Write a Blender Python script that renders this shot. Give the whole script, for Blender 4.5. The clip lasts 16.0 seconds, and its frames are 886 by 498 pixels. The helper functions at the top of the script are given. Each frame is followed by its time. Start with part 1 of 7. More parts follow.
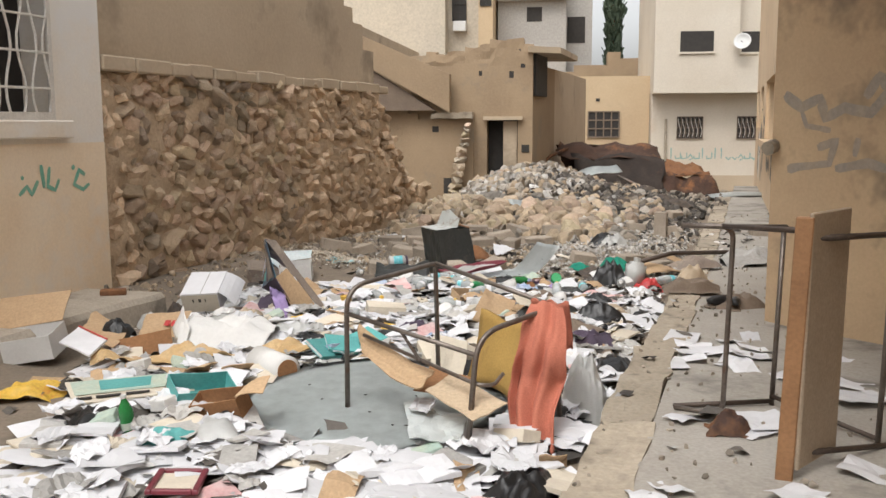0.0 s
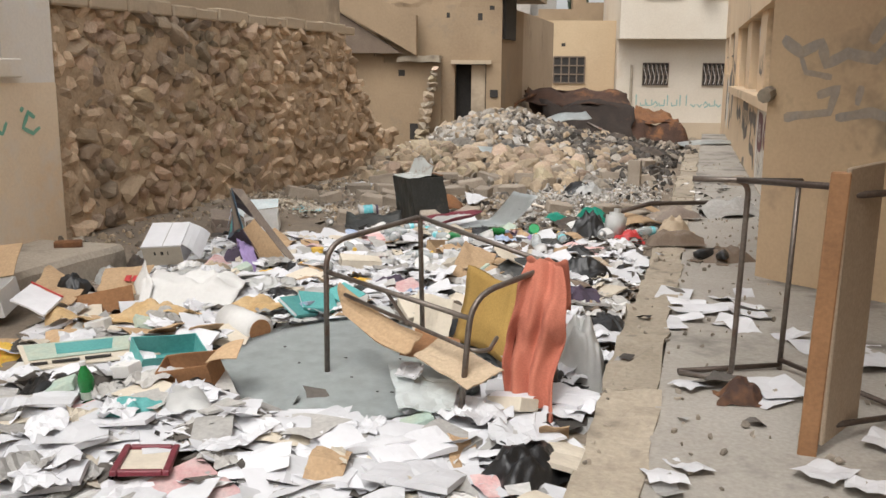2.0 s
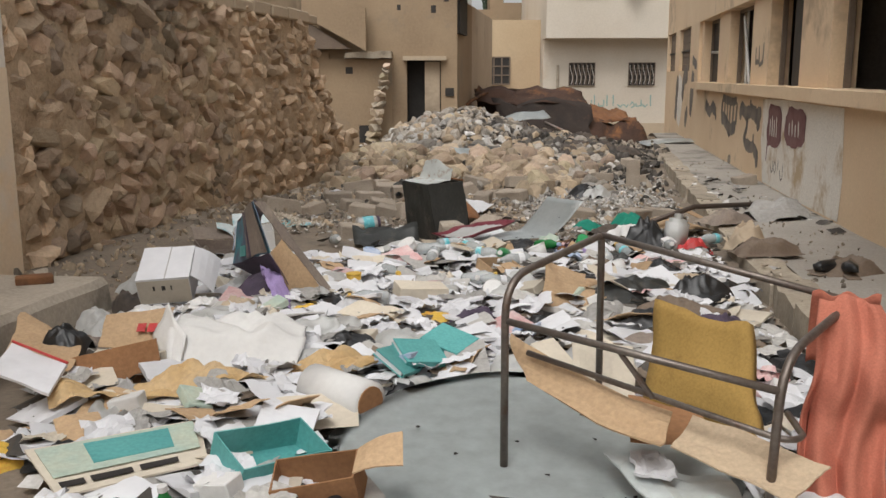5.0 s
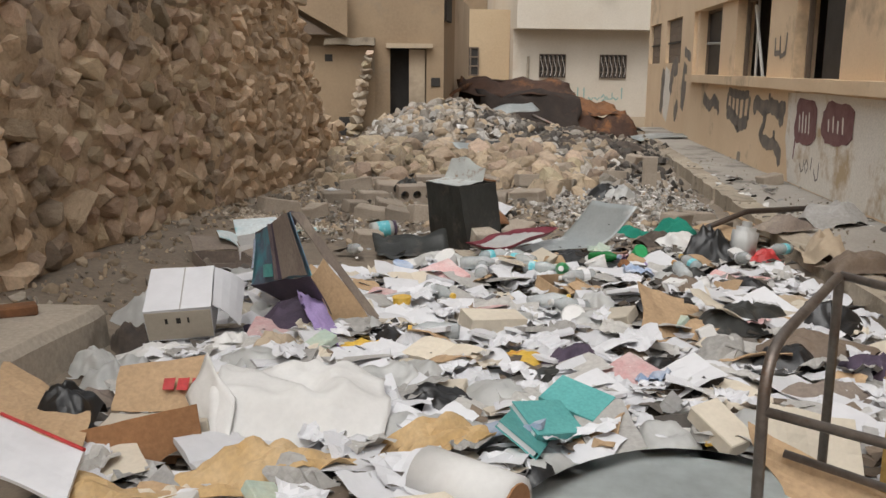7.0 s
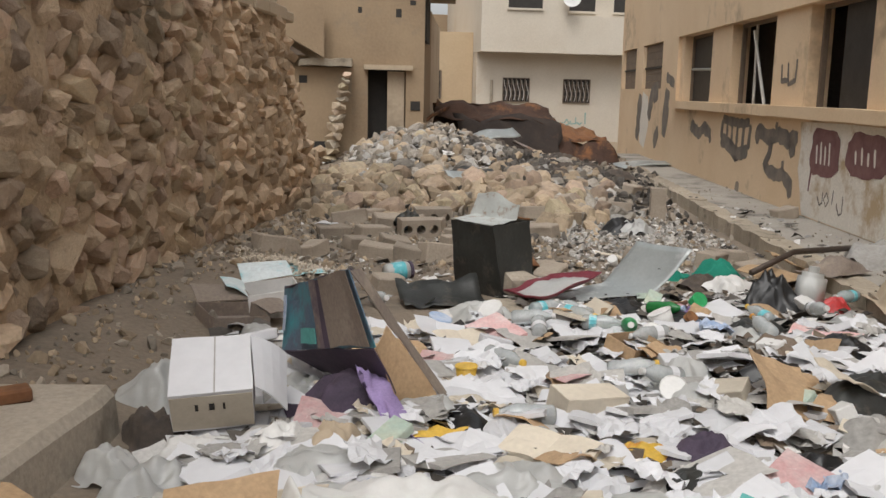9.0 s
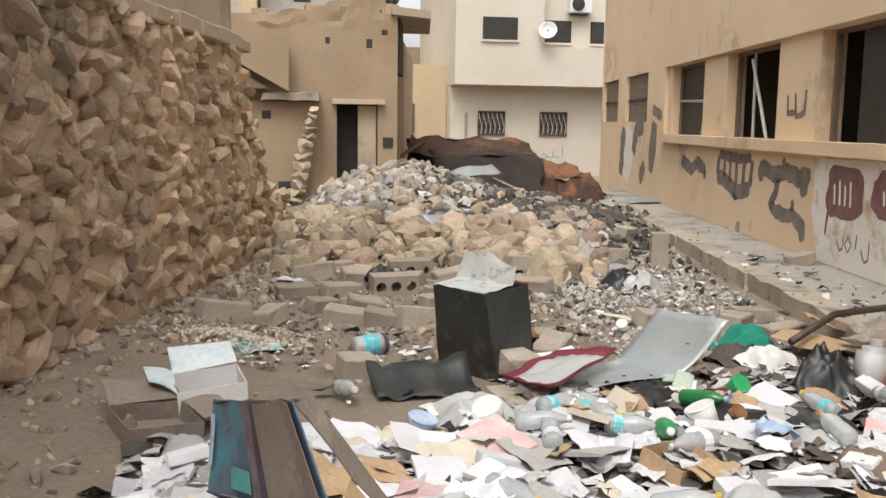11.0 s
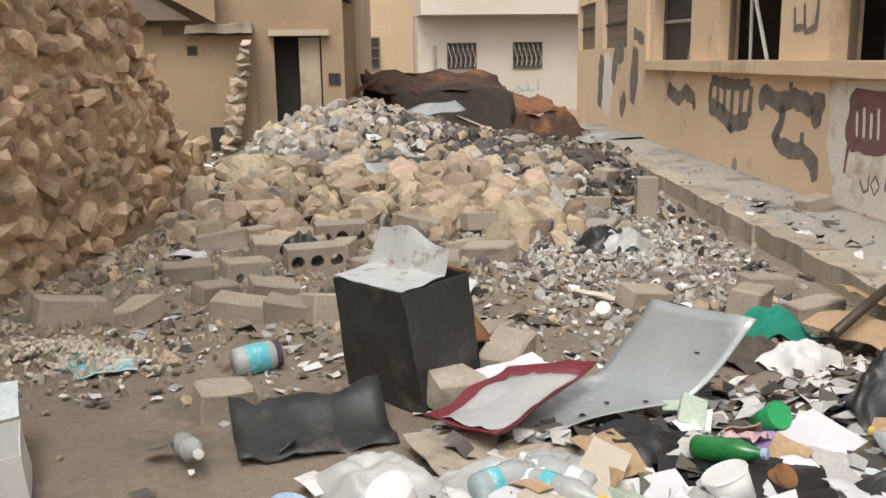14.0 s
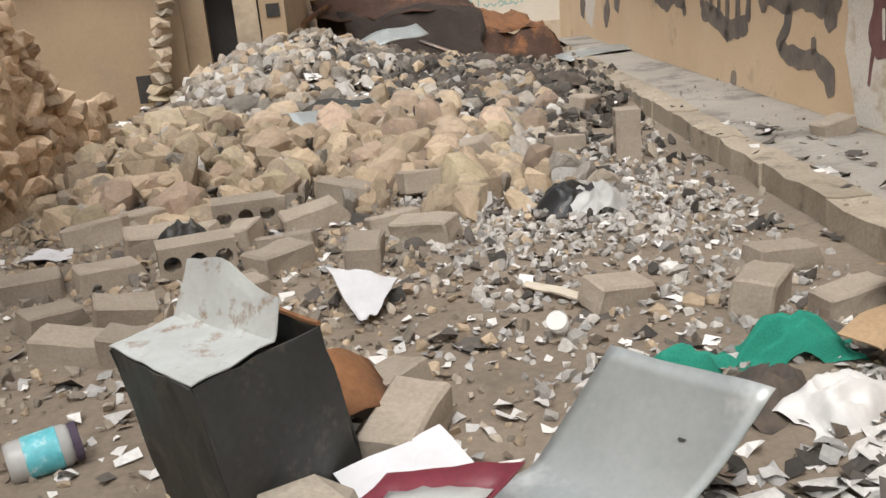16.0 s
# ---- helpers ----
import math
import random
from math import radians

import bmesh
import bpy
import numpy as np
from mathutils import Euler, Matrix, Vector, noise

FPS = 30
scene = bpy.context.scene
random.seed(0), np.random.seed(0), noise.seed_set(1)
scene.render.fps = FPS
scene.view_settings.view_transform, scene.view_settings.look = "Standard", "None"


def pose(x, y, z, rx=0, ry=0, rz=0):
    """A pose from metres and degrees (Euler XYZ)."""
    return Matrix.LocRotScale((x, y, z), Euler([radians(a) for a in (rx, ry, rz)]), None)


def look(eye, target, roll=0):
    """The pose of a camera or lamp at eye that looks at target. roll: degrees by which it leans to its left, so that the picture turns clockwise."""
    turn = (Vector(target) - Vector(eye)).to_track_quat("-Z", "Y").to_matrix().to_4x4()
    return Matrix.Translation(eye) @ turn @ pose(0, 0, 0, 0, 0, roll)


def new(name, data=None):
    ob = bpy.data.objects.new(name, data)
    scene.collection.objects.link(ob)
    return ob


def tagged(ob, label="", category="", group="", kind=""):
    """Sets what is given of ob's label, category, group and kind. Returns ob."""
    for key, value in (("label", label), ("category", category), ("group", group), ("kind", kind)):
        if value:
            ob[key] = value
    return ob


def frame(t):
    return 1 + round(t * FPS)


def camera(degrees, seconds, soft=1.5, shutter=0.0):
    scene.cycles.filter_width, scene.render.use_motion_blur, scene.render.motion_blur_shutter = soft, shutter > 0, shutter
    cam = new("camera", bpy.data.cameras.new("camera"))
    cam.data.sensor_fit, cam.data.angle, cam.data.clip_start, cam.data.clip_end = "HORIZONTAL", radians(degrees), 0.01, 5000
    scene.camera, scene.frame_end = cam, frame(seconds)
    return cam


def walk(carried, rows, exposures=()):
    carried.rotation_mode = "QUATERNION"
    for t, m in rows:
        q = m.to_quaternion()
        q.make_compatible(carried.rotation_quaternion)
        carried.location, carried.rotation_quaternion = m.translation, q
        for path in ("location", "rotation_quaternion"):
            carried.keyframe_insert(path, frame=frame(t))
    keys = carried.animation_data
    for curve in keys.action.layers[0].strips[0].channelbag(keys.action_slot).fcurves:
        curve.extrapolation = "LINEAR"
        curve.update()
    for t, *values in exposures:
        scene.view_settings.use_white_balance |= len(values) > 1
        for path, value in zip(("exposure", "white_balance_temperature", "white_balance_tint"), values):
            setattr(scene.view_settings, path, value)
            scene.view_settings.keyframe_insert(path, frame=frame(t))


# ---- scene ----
cam = camera(51.4, 16.0)

PATH = [
    (0, (1.021, -1.249, 1.516), (0.745, 0.714, 1.248), -0.2),
    (0.5, (1.047, -1.197, 1.505), (0.725, 0.759, 1.233), 0.8),
    (1, (1.038, -1.133, 1.5), (0.715, 0.817, 1.194), 2.0),
    (1.5, (0.963, -1.062, 1.499), (0.689, 0.89, 1.158), -0.0),
    (2, (0.837, -0.914, 1.504), (0.651, 1.04, 1.12), 0.4),
    (2.5, (0.698, -0.668, 1.483), (0.497, 1.279, 1.07), 0.1),
    (3, (0.6, -0.424, 1.448), (0.288, 1.486, 0.944), 2.2),
    (3.5, (0.393, -0.185, 1.312), (0.221, 1.755, 0.855), 0.1),
    (4, (0.091, 0.02, 1.338), (0.063, 1.976, 0.921), 1.1),
    (6.5, (-0.833, 1.192, 1.297), (-0.74, 3.159, 0.946), -1.0),
    (7, (-0.987, 1.454, 1.287), (-0.842, 3.411, 0.899), 0.6),
    (7.5, (-1.208, 1.586, 1.324), (-0.941, 3.533, 0.955), -0.4),
    (8, (-1.332, 1.786, 1.315), (-1.047, 3.731, 0.946), 0.1),
    (8.5, (-1.408, 2.076, 1.293), (-1.168, 4.039, 0.992), -0.8),
    (9, (-1.492, 2.3, 1.294), (-1.23, 4.253, 0.954), 1.3),
    (11.3, (-1.375, 3.571, 1.331), (-1.03, 5.523, 1.066), 0.6),
    (11.5, (-1.381, 3.651, 1.333), (-0.978, 5.591, 1.065), 0.8),
    (12, (-1.253, 3.869, 1.287), (-0.823, 5.798, 0.979), -1.2),
    (12.5, (-1.087, 4.16, 1.306), (-0.692, 6.091, 0.969), 1.9),
    (13, (-0.99, 4.371, 1.278), (-0.569, 6.286, 0.884), 1.3),
    (13.5, (-0.889, 4.742, 1.288), (-0.412, 6.645, 0.901), 2.0),
    (14, (-0.808, 4.949, 1.259), (-0.457, 6.876, 0.856), -0.9),
    (14.5, (-0.55, 5.341, 1.258), (-0.316, 7.29, 0.872), -1.4),
    (15, (-0.432, 5.572, 1.265), (-0.255, 7.521, 0.85), -1.3),
    (15.5, (-0.238, 6.003, 1.225), (0.063, 7.926, 0.763), -0.7),
    (16, (-0.107, 6.234, 1.254), (0.214, 8.124, 0.684), -5.2),
]
walk(cam, [(t, look(eye, target, roll)) for t, eye, target, roll in PATH],
     [(0, -0.31), (1.5, -0.30), (3.5, -0.66), (9.0, -0.72), (11.2, -0.22), (16, -0.25)])

# ---- light ----
world = bpy.data.worlds.new("sky")
scene.world = world
world.use_nodes = True
wn = world.node_tree
sky = wn.nodes.new("ShaderNodeTexSky")
sky.sky_type, sky.sun_disc = "NISHITA", False
sky.sun_elevation, sky.sun_rotation = radians(58), radians(200)
sky.dust_density, sky.air_density = 4.0, 1.0
haze = wn.nodes.new("ShaderNodeHueSaturation")
haze.inputs["Saturation"].default_value = 0.12
wn.links.new(sky.outputs[0], haze.inputs["Color"])
wn.links.new(haze.outputs[0], wn.nodes["Background"].inputs[0])
wn.nodes["Background"].inputs[1].default_value = 0.29
sun = new("sun", bpy.data.lights.new("sun", "SUN"))
sun.data.energy, sun.data.angle, sun.data.color = 1.25, radians(25), (1.0, 0.97, 0.93)
sun.matrix_world = look((0, 0, 30), (0 + 30 * math.tan(radians(32)) * math.sin(radians(20)), 30 * math.tan(radians(32)) * math.cos(radians(20)), 0))

# ---- materials ----
def mat(name, c1, c2=None, rough=0.85, metal=0.0, scale=6.0, fine=60.0, bump=0.3, dist=0.01, spread=0.0,
        c3=None, stain=1.2, stain_at=0.62, alpha=1.0, trans=0.0, hue=0.0, g=0.35):
    """A worn surface: two colours mixed by coarse noise, grain by fine noise, stains by a third colour, spread by object."""
    m = bpy.data.materials.new(name)
    m.use_nodes = True
    n, l = m.node_tree.nodes, m.node_tree.links
    b = n["Principled BSDF"]
    co = n.new("ShaderNodeTexCoord").outputs["Object"]
    inf = n.new("ShaderNodeObjectInfo")
    off = n.new("ShaderNodeVectorMath"); off.operation = "MULTIPLY_ADD"
    comb = n.new("ShaderNodeCombineXYZ")
    for k in range(3):
        l.new(inf.outputs["Random"], comb.inputs[k])
    l.new(comb.outputs[0], off.inputs[0]); off.inputs[1].default_value = (17, 31, 23); l.new(co, off.inputs[2])
    def noi(s, d, r=0.6):
        t = n.new("ShaderNodeTexNoise"); t.inputs["Scale"].default_value = s
        t.inputs["Detail"].default_value = d; t.inputs["Roughness"].default_value = r
        l.new(off.outputs[0], t.inputs["Vector"]); return t.outputs["Fac"]
    def ramp(src, a, z):
        r = n.new("ShaderNodeMapRange"); r.inputs[1].default_value, r.inputs[2].default_value = a, z
        l.new(src, r.inputs[0]); return r.outputs[0]
    def mix(f, a, z, mode="MIX"):
        x = n.new("ShaderNodeMix"); x.data_type, x.blend_type = "RGBA", mode
        for sock, v in ((x.inputs[0], f), (x.inputs[6], a), (x.inputs[7], z)):
            if isinstance(v, (int, float)): sock.default_value = v
            elif isinstance(v, tuple): sock.default_value = (*v, 1) if len(v) == 3 else v
            else: l.new(v, sock)
        return x.outputs[2]
    c2 = c2 or tuple(v * 0.72 for v in c1)
    coarse = noi(scale, 4)
    grain = noi(fine, 3)
    col = mix(ramp(coarse, 0.35, 0.65), c1, c2)
    col = mix(g, col, mix(ramp(grain, 0.3, 0.7), tuple(v * 0.6 for v in c1), tuple(min(1, v * 1.25) for v in c1)))
    if c3:
        col = mix(ramp(noi(stain, 5, 0.7), stain_at - 0.04, stain_at + 0.09), col, c3)
    if spread or hue:
        hs = n.new("ShaderNodeHueSaturation")
        hs.inputs["Value"].default_value = 1
        l.new(ramp(inf.outputs["Random"], 0, 1), hs.inputs["Value"])
        r = n.new("ShaderNodeMapRange"); r.inputs[3].default_value, r.inputs[4].default_value = 1 - spread, 1 + spread
        l.new(inf.outputs["Random"], r.inputs[0]); l.new(r.outputs[0], hs.inputs["Value"])
        if hue:
            r2 = n.new("ShaderNodeMapRange"); r2.inputs[3].default_value, r2.inputs[4].default_value = 0.5 - hue, 0.5 + hue
            w = n.new("ShaderNodeMath"); w.operation = "FRACT"
            w2 = n.new("ShaderNodeMath"); w2.operation = "MULTIPLY"; w2.inputs[1].default_value = 7.31
            l.new(inf.outputs["Random"], w2.inputs[0]); l.new(w2.outputs[0], w.inputs[0]); l.new(w.outputs[0], r2.inputs[0])
            l.new(r2.outputs[0], hs.inputs["Hue"])
        l.new(col, hs.inputs["Color"]); col = hs.outputs[0]
    l.new(col, b.inputs["Base Color"])
    b.inputs["Roughness"].default_value, b.inputs["Metallic"].default_value = rough, metal
    b.inputs["Transmission Weight"].default_value = trans
    if alpha < 1: b.inputs["Alpha"].default_value = alpha
    hsum = n.new("ShaderNodeMath"); hsum.operation = "ADD"
    l.new(coarse, hsum.inputs[0])
    g2 = n.new("ShaderNodeMath"); g2.operation = "MULTIPLY"; g2.inputs[1].default_value = 0.35
    l.new(grain, g2.inputs[0]); l.new(g2.outputs[0], hsum.inputs[1])
    bp = n.new("ShaderNodeBump"); bp.inputs["Strength"].default_value, bp.inputs["Distance"].default_value = bump, dist
    l.new(hsum.outputs[0], bp.inputs["Height"]); l.new(bp.outputs[0], b.inputs["Normal"])
    return m

def island(m, spread):
    """Vary a joined mesh piece by piece."""
    n, l = m.node_tree.nodes, m.node_tree.links
    b = n["Principled BSDF"]
    src = b.inputs["Base Color"].links[0].from_socket
    geo = n.new("ShaderNodeNewGeometry")
    r = n.new("ShaderNodeMapRange"); r.inputs[3].default_value, r.inputs[4].default_value = 1 - spread, 1 + spread
    l.new(geo.outputs["Random Per Island"], r.inputs[0])
    hs = n.new("ShaderNodeHueSaturation"); l.new(src, hs.inputs["Color"]); l.new(r.outputs[0], hs.inputs["Value"])
    l.new(hs.outputs[0], b.inputs["Base Color"])
    return m

M = {}
M["ground"] = mat("dirt_ground", (0.255, 0.205, 0.155), (0.175, 0.14, 0.105), 0.9, scale=1.6, fine=35, bump=0.7, dist=0.03, c3=(0.10, 0.085, 0.07), stain=0.9)
M["pave"] = mat("pavement_concrete", (0.40, 0.37, 0.325), (0.32, 0.29, 0.25), 0.75, scale=1.4, fine=50, bump=0.35, c3=(0.13, 0.12, 0.105), stain=0.8, stain_at=0.58)
M["slab"] = mat("ledge_concrete", (0.46, 0.40, 0.325), (0.37, 0.32, 0.255), 0.85, scale=2, fine=45, bump=0.5, dist=0.02, c3=(0.22, 0.19, 0.15), stain=1.6, stain_at=0.57)
M["kerb"] = mat("kerb_stone", (0.42, 0.36, 0.28), (0.32, 0.27, 0.205), 0.9, scale=4, fine=40, bump=0.7, dist=0.02, c3=(0.14, 0.12, 0.095), stain=2.5, spread=0.12)
M["plaster_ochre"] = mat("ochre_plaster", (0.75, 0.575, 0.385), (0.69, 0.51, 0.325), 0.9, scale=0.8, fine=40, bump=0.2, c3=(0.42, 0.31, 0.205), stain=0.7, stain_at=0.6, g=0.14)
# darker copy of the ochre plaster: corner block shade and grime in one colour
M["plaster_shade_grime"] = mat("shaded_grimy_ochre_plaster", (0.56, 0.41, 0.255), (0.46, 0.33, 0.21), 0.9, scale=0.9, fine=40, bump=0.3, c3=(0.24, 0.185, 0.13), stain=0.8, stain_at=0.55, g=0.14)
# room plaster with the indoor shade put into its near-black colour
M["room_shade_plaster"] = mat("shaded_room_plaster", (0.15, 0.12, 0.095), (0.07, 0.058, 0.05), 0.95, scale=1.2, fine=30, bump=0.3)
M["plaster_house"] = mat("pale_plaster", (0.76, 0.70, 0.62), (0.70, 0.60, 0.47), 0.9, scale=0.9, fine=45, bump=0.25, c3=(0.74, 0.72, 0.69), stain=0.6, stain_at=0.52, g=0.14)
M["plaster_house_low"] = mat("ochre_dado_plaster", (0.82, 0.68, 0.51), (0.76, 0.57, 0.37), 0.9, scale=0.9, fine=45, bump=0.25, c3=(0.72, 0.66, 0.58), stain=0.6, stain_at=0.57, g=0.14)
M["white_wash"] = mat("whitewash", (0.80, 0.755, 0.68), (0.76, 0.70, 0.61), 0.9, scale=1.5, fine=50, bump=0.2, c3=(0.5, 0.38, 0.24), stain=1.6, stain_at=0.58)
M["mud"] = mat("mud_mortar", (0.54, 0.405, 0.275), (0.44, 0.325, 0.215), 0.95, scale=3, fine=35, bump=1.0, dist=0.05)
M["stone_wall"] = mat("wall_stone", (0.60, 0.45, 0.31), (0.48, 0.355, 0.24), 0.92, scale=5, fine=38, bump=0.9, dist=0.03, spread=0.3, hue=0.012)
M["stone_grey"] = mat("sooty_stone", (0.43, 0.335, 0.24), (0.31, 0.24, 0.175), 0.92, scale=5, fine=38, bump=0.9, dist=0.03, spread=0.28, hue=0.01)
M["mud_wall"] = mat("mud_render", (0.36, 0.265, 0.17), (0.29, 0.21, 0.135), 0.95, scale=0.9, fine=22, bump=0.5, dist=0.03, c3=(0.27, 0.215, 0.155), stain=0.8, stain_at=0.6, g=0.14)
M["mud_grey"] = mat("grey_render", (0.50, 0.405, 0.295), (0.44, 0.35, 0.25), 0.95, scale=0.8, fine=25, bump=0.4, dist=0.02, c3=(0.30, 0.24, 0.175), stain=0.6, stain_at=0.6, g=0.14)
M["rock_tan"] = mat("tan_rubble", (0.46, 0.365, 0.26), (0.33, 0.255, 0.178), 0.95, scale=6, fine=45, bump=0.8, dist=0.02, spread=0.32, hue=0.018, c3=(0.33, 0.27, 0.21), stain=3, stain_at=0.56)
M["rock_grey"] = mat("grey_rubble", (0.38, 0.345, 0.30), (0.25, 0.22, 0.185), 0.95, scale=6, fine=45, bump=0.9, dist=0.03, spread=0.5)
M["block"] = mat("concrete_block", (0.36, 0.305, 0.245), (0.30, 0.25, 0.20), 0.95, scale=7, fine=70, bump=0.6, dist=0.01, spread=0.18)
M["white_house"] = mat("cream_render", (0.63, 0.57, 0.48), (0.58, 0.51, 0.415), 0.9, scale=0.5, fine=20, bump=0.15, c3=(0.54, 0.45, 0.34), stain=0.35, stain_at=0.62, g=0.14)
M["tan_house"] = mat("tan_render", (0.55, 0.42, 0.27), (0.50, 0.37, 0.235), 0.9, scale=0.5, fine=20, bump=0.15, c3=(0.42, 0.32, 0.21), stain=0.4, stain_at=0.6, g=0.14)
M["far_cream"] = mat("far_cream_render", (0.54, 0.475, 0.38), (0.48, 0.42, 0.335), 0.9, scale=0.4, fine=10, bump=0.1)
M["far_grey"] = mat("far_grey_render", (0.42, 0.40, 0.37), (0.37, 0.35, 0.32), 0.9, scale=0.4, fine=10, bump=0.1)
# near-black fill: shade inside openings put into colour; also dark chips
M["dark"] = mat("opening_shade_and_chip", (0.045, 0.04, 0.036), (0.03, 0.028, 0.025), 0.9, bump=0.1)
M["shutter"] = mat("brown_shutter", (0.20, 0.15, 0.11), (0.15, 0.11, 0.08), 0.7, scale=4, bump=0.2)
M["iron"] = mat("dark_iron", (0.05, 0.045, 0.042), (0.03, 0.027, 0.025), 0.6, 0.4, bump=0.2)
M["white_iron"] = mat("white_painted_iron", (0.66, 0.63, 0.58), (0.55, 0.5, 0.44), 0.5, bump=0.2)
M["rust"] = mat("rusted_sheet", (0.085, 0.045, 0.03), (0.04, 0.025, 0.019), 0.92, 0.0, scale=3, fine=30, bump=0.6, dist=0.03, c3=(0.26, 0.115, 0.045), stain=1.2, stain_at=0.6)
M["rust_orange"] = mat("orange_rust", (0.30, 0.14, 0.06), (0.16, 0.075, 0.04), 0.85, 0.2, scale=2.5, fine=30, bump=0.6, dist=0.03, c3=(0.07, 0.04, 0.03), stain=1.5, stain_at=0.55)
M["tube"] = mat("worn_steel_tube", (0.22, 0.19, 0.165), (0.13, 0.10, 0.085), 0.45, 0.7, scale=9, fine=60, bump=0.3, c3=(0.16, 0.085, 0.05), stain=6)
M["tube_dark"] = mat("dark_rusty_tube", (0.11, 0.085, 0.07), (0.07, 0.05, 0.04), 0.55, 0.6, scale=9, fine=60, bump=0.3)
M["grey_panel"] = mat("grey_laminate", (0.56, 0.60, 0.59), (0.52, 0.555, 0.545), 0.5, scale=2, fine=12, bump=0.08, c3=(0.40, 0.41, 0.40), stain=2.5, stain_at=0.68)
M["zinc"] = mat("zinc_sheet", (0.45, 0.48, 0.475), (0.34, 0.365, 0.36), 0.45, 0.5, scale=2.2, fine=45, bump=0.08, c3=(0.62, 0.64, 0.63), stain=2.2, stain_at=0.56, g=0.14)
M["zinc_rusty"] = mat("rust_stained_zinc", (0.60, 0.63, 0.61), (0.52, 0.54, 0.52), 0.5, 0.3, scale=4, fine=45, bump=0.12, c3=(0.27, 0.15, 0.08), stain=9, stain_at=0.6, g=0.12)
# near-black steel: the shade of the wreck's hollow put into colour, with rust
M["hollow_shade"] = mat("wreck_hollow_shade", (0.05, 0.036, 0.029), (0.022, 0.018, 0.016), 0.9, scale=4, bump=0.5, c3=(0.09, 0.05, 0.035), stain=2, stain_at=0.64)
M["card_worn"] = mat("worn_printed_card", (0.27, 0.22, 0.18), (0.20, 0.16, 0.14), 0.85, scale=5, fine=60, bump=0.25, c3=(0.36, 0.30, 0.24), stain=4, stain_at=0.6)
M["black_sheet"] = mat("blackened_sheet", (0.05, 0.053, 0.05), (0.030, 0.029, 0.027), 0.5, 0.2, scale=4, fine=40, bump=0.25, c3=(0.12, 0.105, 0.085), stain=5, stain_at=0.6)
M["wood_dark"] = mat("stained_wood", (0.32, 0.165, 0.075), (0.22, 0.11, 0.05), 0.6, scale=5, fine=60, bump=0.3)
M["wood_pale"] = mat("weathered_board", (0.37, 0.29, 0.21), (0.31, 0.24, 0.17), 0.75, scale=4, fine=70, bump=0.3)
M["cloth_orange"] = mat("coral_cloth", (0.54, 0.185, 0.12), (0.45, 0.145, 0.095), 0.95, scale=5, fine=150, bump=0.5)
M["card"] = mat("cardboard", (0.50, 0.345, 0.205), (0.44, 0.30, 0.175), 0.9, scale=4, fine=60, bump=0.25, spread=0.14, c3=(0.34, 0.225, 0.13), stain=3, stain_at=0.64)
M["card_pale"] = mat("pale_cardboard", (0.58, 0.45, 0.31), (0.52, 0.395, 0.265), 0.9, scale=4, fine=60, bump=0.2)
M["card_dark"] = mat("dark_cardboard", (0.33, 0.165, 0.075), (0.27, 0.135, 0.06), 0.9, scale=4, fine=60, bump=0.25)
M["paper"] = mat("white_paper", (0.68, 0.68, 0.70), (0.62, 0.62, 0.635), 0.8, scale=3, fine=14, bump=0.15, spread=0.12, g=0.1)
M["paper_old"] = mat("yellowed_paper", (0.62, 0.555, 0.45), (0.55, 0.485, 0.39), 0.85, scale=3, fine=40, bump=0.2, spread=0.2, g=0.15)
M["paper_grey"] = mat("grimy_paper", (0.45, 0.435, 0.41), (0.36, 0.345, 0.32), 0.85, scale=4, fine=40, bump=0.3, spread=0.25)
M["print_pink"] = mat("pink_print", (0.62, 0.36, 0.35), (0.70, 0.60, 0.58), 0.7, scale=9, fine=60, bump=0.15, spread=0.2)
M["print_blue"] = mat("blue_print", (0.30, 0.40, 0.58), (0.68, 0.70, 0.74), 0.7, scale=8, fine=60, bump=0.15, spread=0.2)
M["print_teal"] = mat("teal_cover", (0.12, 0.41, 0.39), (0.08, 0.32, 0.31), 0.6, scale=5, fine=60, bump=0.15, spread=0.1)
M["print_green"] = mat("faded_green_print", (0.38, 0.50, 0.44), (0.58, 0.58, 0.44), 0.7, scale=5, fine=60, bump=0.15)
M["yellow_foil"] = mat("yellow_foil", (0.72, 0.46, 0.07), (0.62, 0.38, 0.05), 0.5, scale=8, fine=60, bump=0.4, spread=0.1, c3=(0.55, 0.10, 0.05), stain=5, stain_at=0.6)
M["red"] = mat("red_plastic", (0.55, 0.05, 0.05), (0.45, 0.04, 0.04), 0.45, bump=0.15, spread=0.1)
M["maroon"] = mat("maroon_tray", (0.20, 0.03, 0.045), (0.15, 0.025, 0.035), 0.4, bump=0.15)
M["green"] = mat("green_plastic", (0.03, 0.32, 0.11), (0.025, 0.24, 0.08), 0.35, bump=0.1, spread=0.15)
M["green_glass"] = mat("green_bottle_plastic", (0.02, 0.20, 0.05), (0.02, 0.15, 0.04), 0.15, bump=0.05)
M["green_cloth"] = mat("green_cloth", (0.02, 0.26, 0.18), (0.015, 0.20, 0.14), 0.95, scale=6, fine=120, bump=0.5)
M["purple"] = mat("purple_cloth", (0.36, 0.27, 0.50), (0.28, 0.20, 0.40), 0.9, scale=8, fine=120, bump=0.4)
M["black"] = mat("black_plastic_film", (0.018, 0.018, 0.019), (0.012, 0.012, 0.012), 0.4, scale=9, bump=0.5)
M["white_plastic"] = mat("white_plastic", (0.72, 0.71, 0.69), (0.66, 0.65, 0.63), 0.5, bump=0.12, spread=0.1, g=0.12)
